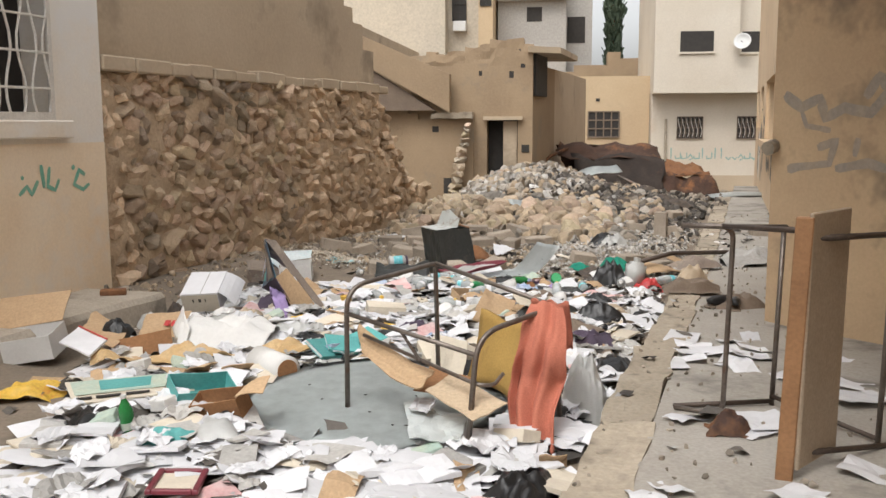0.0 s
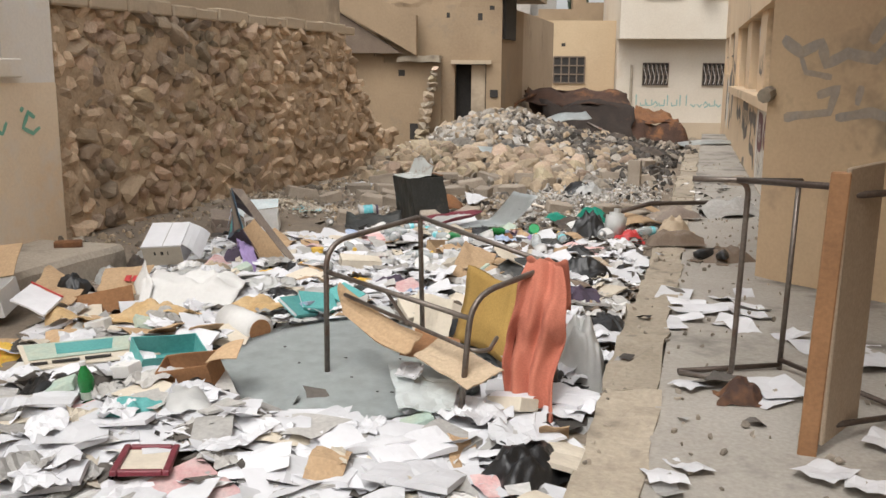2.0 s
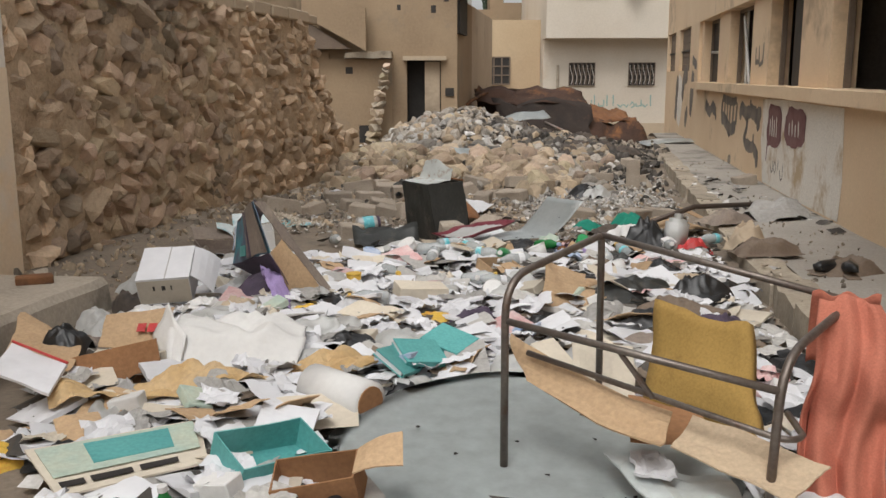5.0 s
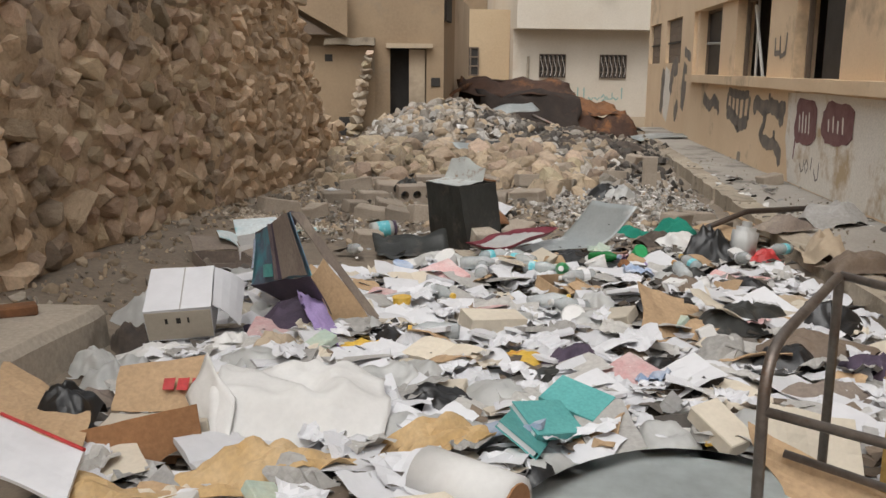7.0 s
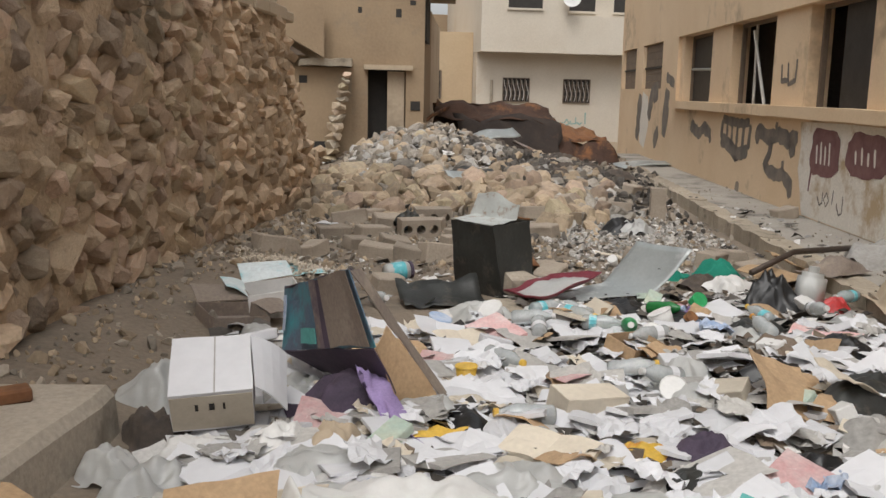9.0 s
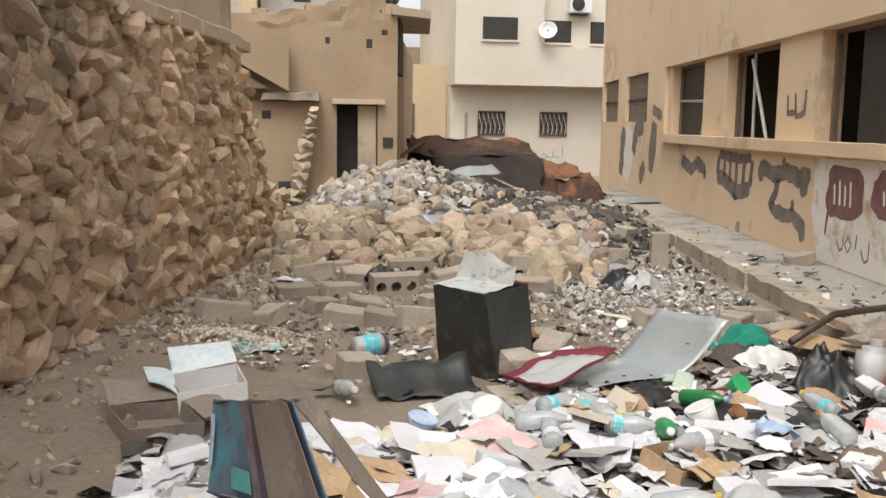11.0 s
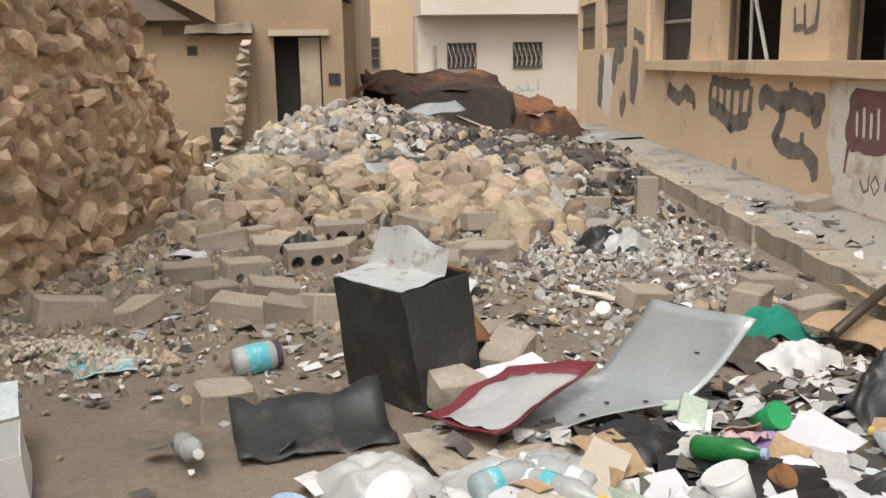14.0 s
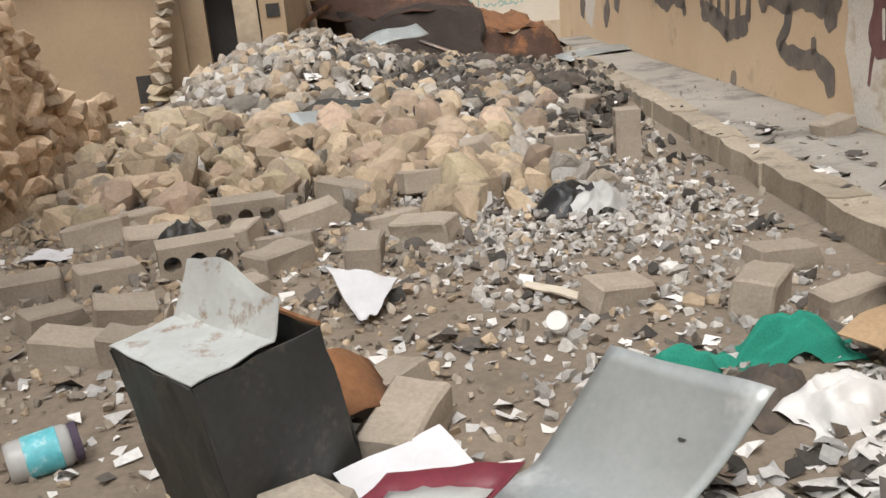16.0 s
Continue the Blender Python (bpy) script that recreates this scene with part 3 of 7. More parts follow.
# ---- building on the right ----
def build_right():
    wall = tagged(put_empty("wall_right", Matrix()), "ochre plastered public building wall with broken windows and graffiti", "wall", kind="structure")
    Y0, Y1, TOP = 5.5, 25.0, 5.2
    wins = [(7.5, 9.5), (10.7, 12.38), (13.56, 15.5), (16.6, 18.5)]
    bm = bmesh.new()
    block(bm, on_right, Y0, 18.75, -0.4, 1.07, 0, -0.32)                     # below the ledge
    block(bm, on_right, Y0, 18.75, 2.34, TOP, 0.02, -0.32)                   # above the windows
    edges = [Y0] + [v for w in wins for v in w] + [18.75]
    for a, b in zip(edges[::2], edges[1::2]):
        block(bm, on_right, a, b, 1.2, 2.34, -0.06, -0.32)
    block(bm, on_right, 18.75, Y1, -1.2, 1.42, 0, -0.32)
    block(bm, on_right, 18.75, Y1, 2.34, TOP, 0, -0.32)
    for a, b in ((18.75, 20.1), (22.15, 22.98), (24.8, Y1)):
        block(bm, on_right, a, b, 1.42, 2.34, 0, -0.32)
    part("facade", bm, "plaster_ochre", wall)
    bm = bmesh.new()
    block(bm, on_right, 5.9, 18.68, 1.07, 1.2, 0.13, -0.3)
    bmesh.ops.subdivide_edges(bm, edges=[e for e in bm.edges if e.calc_length() > 2], cuts=40)
    for v in bm.verts: v.co += 0.008 * Vector((noise2(v.co.y, v.co.z, 3), 0, noise2(v.co.y, v.co.x, 3, 4)))
    part("ledge", bm, "plaster_ochre", wall, "long plastered window ledge with chipped edge")
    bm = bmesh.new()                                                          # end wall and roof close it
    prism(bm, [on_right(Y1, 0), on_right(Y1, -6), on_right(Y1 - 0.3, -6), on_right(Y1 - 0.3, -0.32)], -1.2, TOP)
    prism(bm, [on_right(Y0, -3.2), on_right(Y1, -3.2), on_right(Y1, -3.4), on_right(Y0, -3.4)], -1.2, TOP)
    # dark colour here replaces the shade of the unlit rooms
    part("back_wall", bm, "room_shade_plaster", wall)
    bm = bmesh.new()
    prism(bm, [on_right(Y0, 0.0), on_right(Y1 + 0.1, 0.25), on_right(Y1 + 0.1, -6), on_right(Y0, -6)], TOP, TOP + 0.2)
    part("roof_slab", bm, "plaster_ochre", wall)
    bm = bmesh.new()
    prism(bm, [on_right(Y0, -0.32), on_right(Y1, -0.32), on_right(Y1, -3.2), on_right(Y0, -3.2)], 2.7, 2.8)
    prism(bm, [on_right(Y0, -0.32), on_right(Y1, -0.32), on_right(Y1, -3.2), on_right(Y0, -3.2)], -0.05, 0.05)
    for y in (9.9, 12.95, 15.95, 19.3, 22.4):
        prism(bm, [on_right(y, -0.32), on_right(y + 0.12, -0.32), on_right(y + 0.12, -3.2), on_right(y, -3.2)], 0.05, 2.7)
    # walls, floor and ceiling painted dark so the rooms look unlit
    part("room_walls", bm, "room_shade_plaster", wall, "room walls coloured dark in place of shade")
    def place(y, z): return (*on_right(y, 0.004), z)
    def place_pier(y, z): return (*on_right(y, -0.056), z)
    # whitewashed patch with two maroon plates
    bm = bmesh.new()
    out = [(8.6, 0.02), (10, 0.0), (12.0, 0.0), (12.1, 0.25), (12.22, 0.5), (12.18, 0.75), (12.25, 1.03), (11, 1.05), (9.62, 1.04), (8.65, 1.04), (8.55, 0.4)]
    bm.faces.new([bm.verts.new((*on_right(y, 0.003), z)) for y, z in out])
    part("whitewash_patch", bm, "white_wash", wall, "whitewashed patch of wall")
    for a, b, z0, z1 in ((9.95, 10.9, 0.57, 0.98), (11.08, 11.85, 0.5, 0.98)):
        bm = bmesh.new()
        m = (b - a) * 0.15
        pts = [(a, z0 + 0.08), (a + m, z0), (b - m, z0 - 0.03), (b, z0 + 0.06), (b, z1 - 0.1), (b - m, z1), (a + m, z1 - 0.01), (a, z1 - 0.08)]
        ragged = []
        for (p, q), (r, t) in zip(pts, pts[1:] + pts[:1]):
            for k in range(5):
                u, v = p + (r - p) * k / 5, q + (t - q) * k / 5
                ragged.append((u + 0.05 * noise2(u, v, 7, 2), v + 0.03 * noise2(u, v, 7, 4)))
        bm.faces.new([bm.verts.new((*on_right(y, 0.008), z)) for y, z in ragged])
        part("graffiti", bm, "maroon_paint", wall, "patch of maroon spray paint")
        for k in range(4):
            y = a + (b - a) * (0.3 + 0.15 * k)
            stroke("graffiti", wall, "white_wash", lambda s, z: (*on_right(s, 0.012), z), [(y, z0 + 0.1), (y + 0.02, z1 - 0.14 - 0.04 * (k % 2))], 0.045)
    stroke("graffiti", wall, "maroon_paint", place, [(11.8, 0.55), (11.85, 0.28)], 0.05)
    scrawl(wall, "black_paint", place, 10.9, 11.6, 0.15, 0.4, 4, 0.025, 2)
    # thick black letters
    for pts, w in (([(12.3, 0.86), (12.6, 0.8), (12.95, 0.86), (13.3, 0.8), (13.7, 0.86), (13.85, 0.74)], 0.2), ([(13.2, 0.78), (13.25, 0.6), (13.45, 0.42)], 0.13),
                   ([(13.4, 0.42), (13.0, 0.36), (12.7, 0.38), (12.45, 0.28), (12.4, 0.14)], 0.17), ([(12.5, 0.82), (12.42, 0.62)], 0.2), ([(12.72, 0.42), (12.75, 0.55)], 0.1),
                   ([(13.05, 0.9), (13.05, 1.0)], 0.12),
                   ([(14.1, 0.93), (14.15, 0.6)], 0.13), ([(14.15, 0.95), (14.8, 0.93), (15.45, 0.97)], 0.13), ([(14.4, 0.92), (14.42, 0.6)], 0.11), ([(14.68, 0.92), (14.7, 0.55)], 0.11), ([(14.95, 0.92), (14.95, 0.6)], 0.11), ([(15.2, 0.92), (15.2, 0.66)], 0.11), ([(15.45, 0.95), (15.5, 0.68)], 0.13),
                   ([(14.15, 0.58), (14.6, 0.5), (15.0, 0.58), (15.5, 0.68)], 0.2), ([(14.7, 0.5), (14.75, 0.4)], 0.16),
                   ([(16.1, 0.72), (16.5, 0.78), (16.9, 0.7), (17.4, 0.8)], 0.2), ([(17.3, 0.9), (17.4, 0.7)], 0.14), ([(16.15, 0.72), (16.1, 0.58)], 0.14)):
        stroke("graffiti", wall, "black_paint", place, pts, w)
    for pts in ([(12.7, 1.75), (12.72, 1.5), (12.95, 1.45), (13.0, 1.72)], [(12.95, 1.5), (13.2, 1.5), (13.22, 1.7)]):
        stroke("graffiti", wall, "black_paint", place_pier, pts, 0.06)
    for pts, w in (([(19.4, 1.4), (19.6, 0.5)], 0.5), ([(20.3, 1.35), (20.9, 1.3), (21.2, 0.8)], 0.4), ([(22.2, 1.3), (22.4, 0.3)], 0.45), ([(20.1, 0.6), (20.5, 0.3)], 0.3), ([(18.9, 1.5), (19.6, 1.65)], 0.2)):
        stroke("graffiti", wall, "black_paint", place, pts, w)
    stroke("whitewash_patch", wall, "white_wash", lambda y, z: (*on_right(y, 0.002), z), [(21.6, 1.3), (21.8, 0.2)], 0.9)
    # windows
    def bar(w, nm, y0, z0, y1, z1, off, r=0.02, m="iron"):
        part(nm, tube([(*on_right(y0, off), z0), (*on_right(y1, off), z1)], r, 6), m, w)
    for k, (a, b) in enumerate(wins):
        w = tagged(put_empty(f"window_{k + 1}", Matrix()), ("glassless window opening into a dark room" if k != 3 else "dark window opening with a bent frame bar"), "window", kind="structure")
        bm = bmesh.new()
        for ya, yb, za, zb in ((a, a + 0.05, 1.2, 2.34), (b - 0.05, b, 1.2, 2.34), (a + 0.05, b - 0.05, 2.29, 2.34)):
            block(bm, on_right, ya, yb, za, zb, -0.2, -0.26)
        part("window_frame", bm, "shutter", w)
        if k == 3:
            bar(w, "bar", a, 1.72, b, 1.76, -0.22, 0.025, "zinc"); bar(w, "bar", 17.2, 1.2, 17.0, 1.6, -0.22, 0.02, "zinc")
            part("screen", (lambda q: (block(q, on_right, a + 0.05, b - 0.05, 1.2, 2.29, -0.24, -0.25), q)[1])(bmesh.new()), "iron", w, "torn dark screen")
        if k == 2:
            bar(w, "loose_bar", 14.1, 1.2, 14.75, 2.2, -0.15, 0.022, "white_iron")
            bar(w, "bar", 14.8, 1.2, 14.85, 2.3, -0.22, 0.02, "white_iron")
        if k == 1:
            part("pane", (lambda q: (block(q, on_right, a + 0.05, a + 1.1, 1.2, 2.29, -0.23, -0.235), q)[1])(bmesh.new()), "iron", w, "grimy dark pane")
    for k, (a, b) in enumerate(((20.1, 22.15), (22.98, 24.8))):
        w = tagged(put_empty(f"window_{k + 5}", Matrix()), "closed brown metal shuttered window", "window", kind="structure")
        for q in range(6):
            bm = bmesh.new()
            block(bm, on_right, a, b, 1.42 + q * 0.153, 1.42 + q * 0.153 + 0.147, -0.08, -0.12)
            part("slat", bm, "shutter", w)
        bm = bmesh.new()
        block(bm, on_right, a, b, 1.83, 1.87, -0.05, -0.08)
        part("bar", bm, "iron", w)
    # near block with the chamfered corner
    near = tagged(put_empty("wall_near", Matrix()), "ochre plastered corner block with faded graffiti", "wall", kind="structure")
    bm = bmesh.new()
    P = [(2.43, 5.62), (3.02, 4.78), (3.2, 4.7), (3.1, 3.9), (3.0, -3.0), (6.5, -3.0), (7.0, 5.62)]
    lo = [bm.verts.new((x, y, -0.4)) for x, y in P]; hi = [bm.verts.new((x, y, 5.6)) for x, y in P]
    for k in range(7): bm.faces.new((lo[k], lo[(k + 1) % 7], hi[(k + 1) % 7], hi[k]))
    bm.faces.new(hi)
    # facade colour is darkened for the shade on this block, with grime stains
    part("facade", bm, "plaster_shade_grime", near)
    n = Vector((-0.818, -0.575, 0)).normalized()
    def place2(s, z): return (2.43 + 0.575 * s + n.x * 0.004, 5.62 - 0.818 * s + n.y * 0.004, z)
    for pts, w in (([(0.1, 1.72), (0.25, 1.62), (0.4, 1.68), (0.45, 1.55), (0.6, 1.62), (0.8, 1.58), (0.95, 1.72), (0.85, 1.8), (0.75, 1.68)], 0.075),
                   ([(0.25, 1.6), (0.3, 1.5), (0.5, 1.47)], 0.04), ([(0.15, 1.2), (0.5, 1.25), (0.55, 1.4), (0.4, 1.35)], 0.06), ([(0.55, 1.22), (0.8, 1.26), (1.0, 1.22)], 0.06), ([(0.7, 1.3), (0.72, 1.42)], 0.05)):
        stroke("graffiti", near, "grey_paint", place2, pts, w)
    # unseen slab added overhead to shade the corner block
    bm = bmesh.new(); prism(bm, [(1.75, 5.9), (1.75, -3), (6, -3), (6, 5.9)], 3.2, 3.35); part("balcony_slab", bm, "plaster_ochre", near)
    part("bracket", tube([(2.44, 5.6, 1.36), (2.38, 5.52, 1.34)], 0.05), "kerb", near)
build_right()

# ---- plastered house and stone wall on the left ----
def build_house_left():
    wall = tagged(put_empty("wall_left", Matrix()), "pale plastered house wall with ochre base and green graffiti", "wall", kind="structure")
    bm = bmesh.new()
    wa, wb = 4.1, 5.52
    block(bm, on_left, -3, 6.12, 1.38, 1.6, 0.06, -0.3)
    block(bm, on_left, -3, wa, 1.6, 3.0, 0.06, -0.3)
    block(bm, on_left, wb, 6.12, 1.6, 3.0, 0.06, -0.3)
    block(bm, on_left, -3, 6.12, 3.0, 5.5, 0.06, -0.3)
    part("facade", bm, "plaster_house", wall)
    bm = bmesh.new()
    block(bm, on_left, -3, 6.12, -0.3, 1.38, 0.065, -0.3)
    part("dado", bm, "plaster_house_low", wall, "ochre stained lower wall")
    def place(y, z): return (*on_left(y, 0.07), z)
    for pts in ([(5.85, 1.12), (5.78, 1.16), (5.72, 1.05), (5.82, 1.0), (5.9, 1.04)], [(5.45, 1.2), (5.42, 1.05), (5.5, 1.02), (5.55, 1.1)], [(5.36, 1.22), (5.38, 1.04)],
                [(5.12, 1.0), (5.2, 1.06), (5.25, 1.0), (5.32, 1.1)], [(5.15, 1.12), (5.17, 1.14)], [(5.7, 1.17), (5.73, 1.2)]):
        stroke("graffiti", wall, "green_paint", place, pts, 0.035)
    w = tagged(put_empty("window_7", Matrix()), "house window behind an ornate white iron grille", "window", kind="structure")
    bm = bmesh.new()
    block(bm, on_left, wa, wb, 1.6, 3.0, -0.2, -0.24)
    part("pane", bm, "iron", w, "dark window pane")
    bm = bmesh.new()
    block(bm, on_left, 3.9, 5.68, 1.42, 1.56, 0.14, 0.0)
    bev(bm, 0.012)
    part("window_sill", bm, "plaster_house", w)
    bm = bmesh.new()
    for a, b, c, d in ((wa, wb, 1.56, 1.62), (wa, wb, 2.96, 3.0), (wa, wa + 0.04, 1.62, 2.96), (wb - 0.04, wb, 1.62, 2.96)):
        block(bm, on_left, a, b, c, d, 0.1, 0.07)
    part("window_frame", bm, "white_iron", w)
    for k in range(11):
        y = wa + 0.06 + (wb - wa - 0.12) * k / 10
        pts = [(*on_left(y + 0.035 * math.sin(q * 0.9 + k * math.pi), 0.09), 1.6 + q * 0.1) for q in range(15)]
        part("grille_bar", tube(pts, 0.011, 5), "white_iron", w)
    for k in range(5):
        z = 1.8 + 0.27 * k
        part("grille_bar", tube([(*on_left(wa, 0.09), z), (*on_left(wb, 0.09), z)], 0.011, 5), "white_iron", w)
    bm = bmesh.new()                                                          # upper plaster wall, set back over the stone
    for a, b, z in ((6.12, 10.9, 5.0), (10.9, 11.45, 3.6), (11.45, 11.75, 3.15), (11.75, 12.1, 2.95), (12.1, 12.5, 2.6)):
        block(bm, on_left, a, b, 1.9, z, -0.08, -0.4)
    part("upper_wall", bm, "mud_grey", wall, "grey-brown rendered upper wall with broken stepped end")
    rng = random.Random(5)
    y = 6.15
    while y < 12.5:
        ln = rng.uniform(0.3, 0.55)
        bm = bmesh.new()
        block(bm, on_left, y, y + ln - 0.012, 1.98, 2.1 + rng.uniform(-0.015, 0.02), 0.05 + rng.uniform(-0.02, 0.03), -0.35)
        bev(bm, 0.014)
        part("coping_stone", bm, "mud_grey", wall)
        y += ln
build_house_left()

def stone_top(y):
    """Height of the stone wall, broken down at its far end."""
    if y < 12.5: return 2.0
    return 2.0 - 1.55 * soft(y, 12.3, 14.3) ** 0.8

def build_stone_wall():
    wall = tagged(put_empty("wall_stone", Matrix()), "rough old rubble stone wall in mud mortar, broken at its end", "wall", kind="structure")
    bm = bmesh.new()
    ys = [6.1 + 0.05 * k for k in range(171)]
    zs = 44
    g = []
    for y in ys:
        t = stone_top(y)
        row = []
        for k in range(zs + 1):
            z = -0.25 + (t + 0.23) * k / zs
            o = -0.012 + 0.045 * noise2(y, z, 2.2, 8) + 0.05 * noise2(y, z, 5, 1) + 0.035 * noise2(y, z, 11, 4)
            row.append(bm.verts.new((*on_left(y, o), z)))
        row.append(bm.verts.new((*on_left(y, -0.45), t - 0.02)))
        row.append(bm.verts.new((*on_left(y, -0.5), -0.25)))
        g.append(row)
    for a, b in zip(g, g[1:]):
        for k in range(zs + 2): bm.faces.new((a[k], b[k], b[k + 1], a[k + 1]))
    bm.faces.new(g[-1]); bm.faces.new(g[0][::-1])
    part("mortar", bm, "mud", wall, smooth=True)
    rng = random.Random(11)
    made = {}
    for key in ("stone_wall", "stone_grey"):
        made[key] = [mesh_of(rock(random.Random(50 + k), 1, 1, 1, 26, 0.55), "stone", key) for k in range(14)]
    shapes = [shape(rock(random.Random(80 + k), 1, 1, 1, 22, 0.55)) for k in range(8)]
    far = Joined()
    spots = []
    z = 0.0
    while z < 2.0:
        h = rng.uniform(0.10, 0.17)
        y = 6.15 + rng.uniform(0, 0.15)
        while y < 14.7:
            w = rng.choice((rng.uniform(0.09, 0.16), rng.uniform(0.14, 0.34))) * (1.15 if z < 0.6 else 1)
            if z + h * 0.5 < stone_top(y + w / 2) and z + h > 0.13 * (1 - soft(y, 7, 10)) - 0.05:
                spots.append((y + w / 2, z + h / 2 + 0.07 * noise2(y, z, 1.3, 4) + rng.uniform(-0.035, 0.035), w, h))
            y += w * rng.uniform(0.9, 1.12)
        z += h * 0.9
    near = sorted(spots, key=lambda s: (s[0] - 8.2) ** 2 + 0.3 * (s[1] - 1.2) ** 2)
    for k, (y, z, w, h) in enumerate(near):
        m = Matrix.Translation((*on_left(y, -0.052 + rng.uniform(-0.045, 0.035)), z)) @ Euler((rng.uniform(-0.5, 0.5), rng.uniform(-0.6, 0.6), math.atan(1 / 0.17) + rng.uniform(-0.25, 0.25))).to_matrix().to_4x4() @ Matrix.Diagonal((w * 1.08, rng.uniform(0.14, 0.26), h * 1.15, 1))
        sooty = noise2(y, z, 0.9, 12) + 0.5 * math.exp(-((y - 8.0) / 0.7) ** 2) > 0.38
        if k < 300:
            ob = new("stone", made["stone_grey" if sooty else "stone_wall"][rng.randrange(14)])
            ob.parent = wall; ob.matrix_basis = m
        else:
            far.add(*shapes[rng.randrange(8)], m)
    tagged(far.done("stone_courses", "wall_stone_j", wall), kind="stuff")
build_stone_wall()

# ---- broken mud-walled compound beyond the stone wall ----
def build_compound():
    Y = 17.76
    h = tagged(put_empty("mud_house", Matrix()), "crumbling mud-rendered house with a dark doorway", "house")
    def x_side(y): return 0.2 + 0.16 * (y - Y)
    for q, z0, z1 in (([(-1.0, Y), (-0.73, Y), (-0.73, Y + 0.4), (-1.0, Y + 0.4)], -0.6, 1.62), ([(-0.1, Y), (0.2, Y), (0.2, Y + 0.4), (-0.1, Y + 0.4)], -0.6, 1.62),
                      ([(-2.3, Y), (0.2, Y), (0.2, Y + 0.4), (-2.3, Y + 0.4)], 1.62, 2.75), ([(0.2, Y + 0.4), (x_side(20.2), 20.2), (x_side(20.2) - 0.4, 20.2), (-0.2, Y + 0.4)], -0.6, 2.75)):
        bm = bmesh.new(); prism(bm, q, z0, z1); part("wall", bm, "mud_wall", h)
    rng = random.Random(9)
    x = -2.3
    while x < 0.15:
        w = rng.uniform(0.2, 0.4)
        t = 3.02 + 0.25 * math.exp(-((x + 0.4) / 0.5) ** 2) + rng.uniform(-0.06, 0.08) - 0.1 * (x < -1.6)
        bm = bmesh.new()
        prism(bm, [(x, Y), (min(x + w, 0.2), Y), (min(x + w, 0.2), Y + 0.4), (x, Y + 0.4)], 2.7, t)
        bmesh.ops.subdivide_edges(bm, edges=bm.edges[:], cuts=2, use_grid_fill=True)
        for v in bm.verts:
            if v.co.z > 2.75: v.co += 0.05 * noise.noise_vector(v.co * 4)
        part("broken_parapet", bm, "mud_wall", h)
        x += w
    bm = bmesh.new()                                                          # grey side wing behind
    prism(bm, [(x_side(20.2), 20.2), (x_side(25), 25), (x_side(25) - 3, 25), (x_side(20.2) - 3, 20.2)], -1.0, 2.75)
    part("side_wing", bm, "mud_grey", h)
    # solid near-black block painted as the shade of the side opening
    bm = bmesh.new()
    prism(bm, [(x_side(18.0) + 0.02, 18.0), (x_side(19.2) + 0.02, 19.2), (x_side(19.2) - 0.2, 19.2), (x_side(18.0) - 0.2, 18.0)], 2.1, 2.95)
    part("side_opening", bm, "dark", h, "near-black block in place of the shaded upper opening")
    bm = bmesh.new()
    prism(bm, [(0.1, Y - 0.15), (0.75, Y + 0.3), (1.1, 20.6), (0.0, 20.6)], 2.95, 3.07)
    part("roof_slab", bm, "mud_grey", h, "overhanging concrete slab")
    bm = bmesh.new()
    box(bm, -0.8, Y - 0.12, 1.6, 0.0, Y + 0.1, 1.68)
    part("lintel", bm, "mud_grey", h)
    # near-black panel stands for the shade behind the doorway
    d = part("doorway", (lambda q: (box(q, -0.73, Y + 0.36, -0.6, -0.1, Y + 0.44, 1.62), q)[1])(bmesh.new()), "dark", h, "near-black panel in place of the unlit doorway")
    bm = bmesh.new()
    box(bm, -0.40, Y + 0.08, -0.6, -0.12, Y + 0.13, 1.58)
    part("door_leaf", bm, "mud_grey", h, "half-closed grey door leaf")
    # niche and holes are near-black boxes, their shade painted in
    bm = bmesh.new(); box(bm, -0.02, Y - 0.02, 0.95, 0.14, Y + 0.02, 1.1); part("niche", bm, "dark", h)
    for x, z in ((-0.28, 2.45), (-0.05, 2.65), (-0.6, 2.75), (-0.9, 2.5), (-0.15, 2.9)):
        bm = bmesh.new(); box(bm, x, Y - 0.003, z, x + rng.uniform(0.06, 0.12), Y + 0.02, z + rng.uniform(0.08, 0.14)); part("hole", bm, "dark", h)
    # low block wall
    w = tagged(put_empty("block_wall", Matrix()), "low rendered block yard wall with a flat slab cap", "wall")
    bm = bmesh.new()
    for a, b, t in ((-4.0, -2.35, 1.86), (-2.35, -2.15, 1.74), (-2.15, -1.0, 1.62)):
        prism(bm, [(a, Y - 0.1), (b, Y - 0.1), (b, Y + 0.12), (a, Y + 0.12)], -0.4, t)
    part("wall", bm, "mud_wall", w)
    bm = bmesh.new(); box(bm, -1.85, Y - 0.3, 1.64, -1.0, Y + 0.2, 1.75)
    bmesh.ops.subdivide_edges(bm, edges=bm.edges[:], cuts=4, use_grid_fill=True)
    for v in bm.verts: v.co += 0.04 * noise.noise_vector(v.co * 5)
    part("slab_cap", bm, "kerb", w)
    # wall holes: near-black boxes with the shade in their colour
    bm = bmesh.new(); box(bm, -1.85, Y - 0.105, 1.36, -1.72, Y, 1.48); part("hole", bm, "dark", w)
    bm = bmesh.new(); box(bm, -1.62, Y - 0.105, 0.1, -1.35, Y, 0.42); part("hole", bm, "dark", w)
    p = tagged(put_empty("stone_pillar", Matrix.Translation((-1.2, Y - 0.35, 0.1))), "leaning ragged pillar of stacked rubble stones", "pillar")
    z = 0.0
    k = 0
    while z < 1.42:
        hh = rng.uniform(0.09, 0.15)
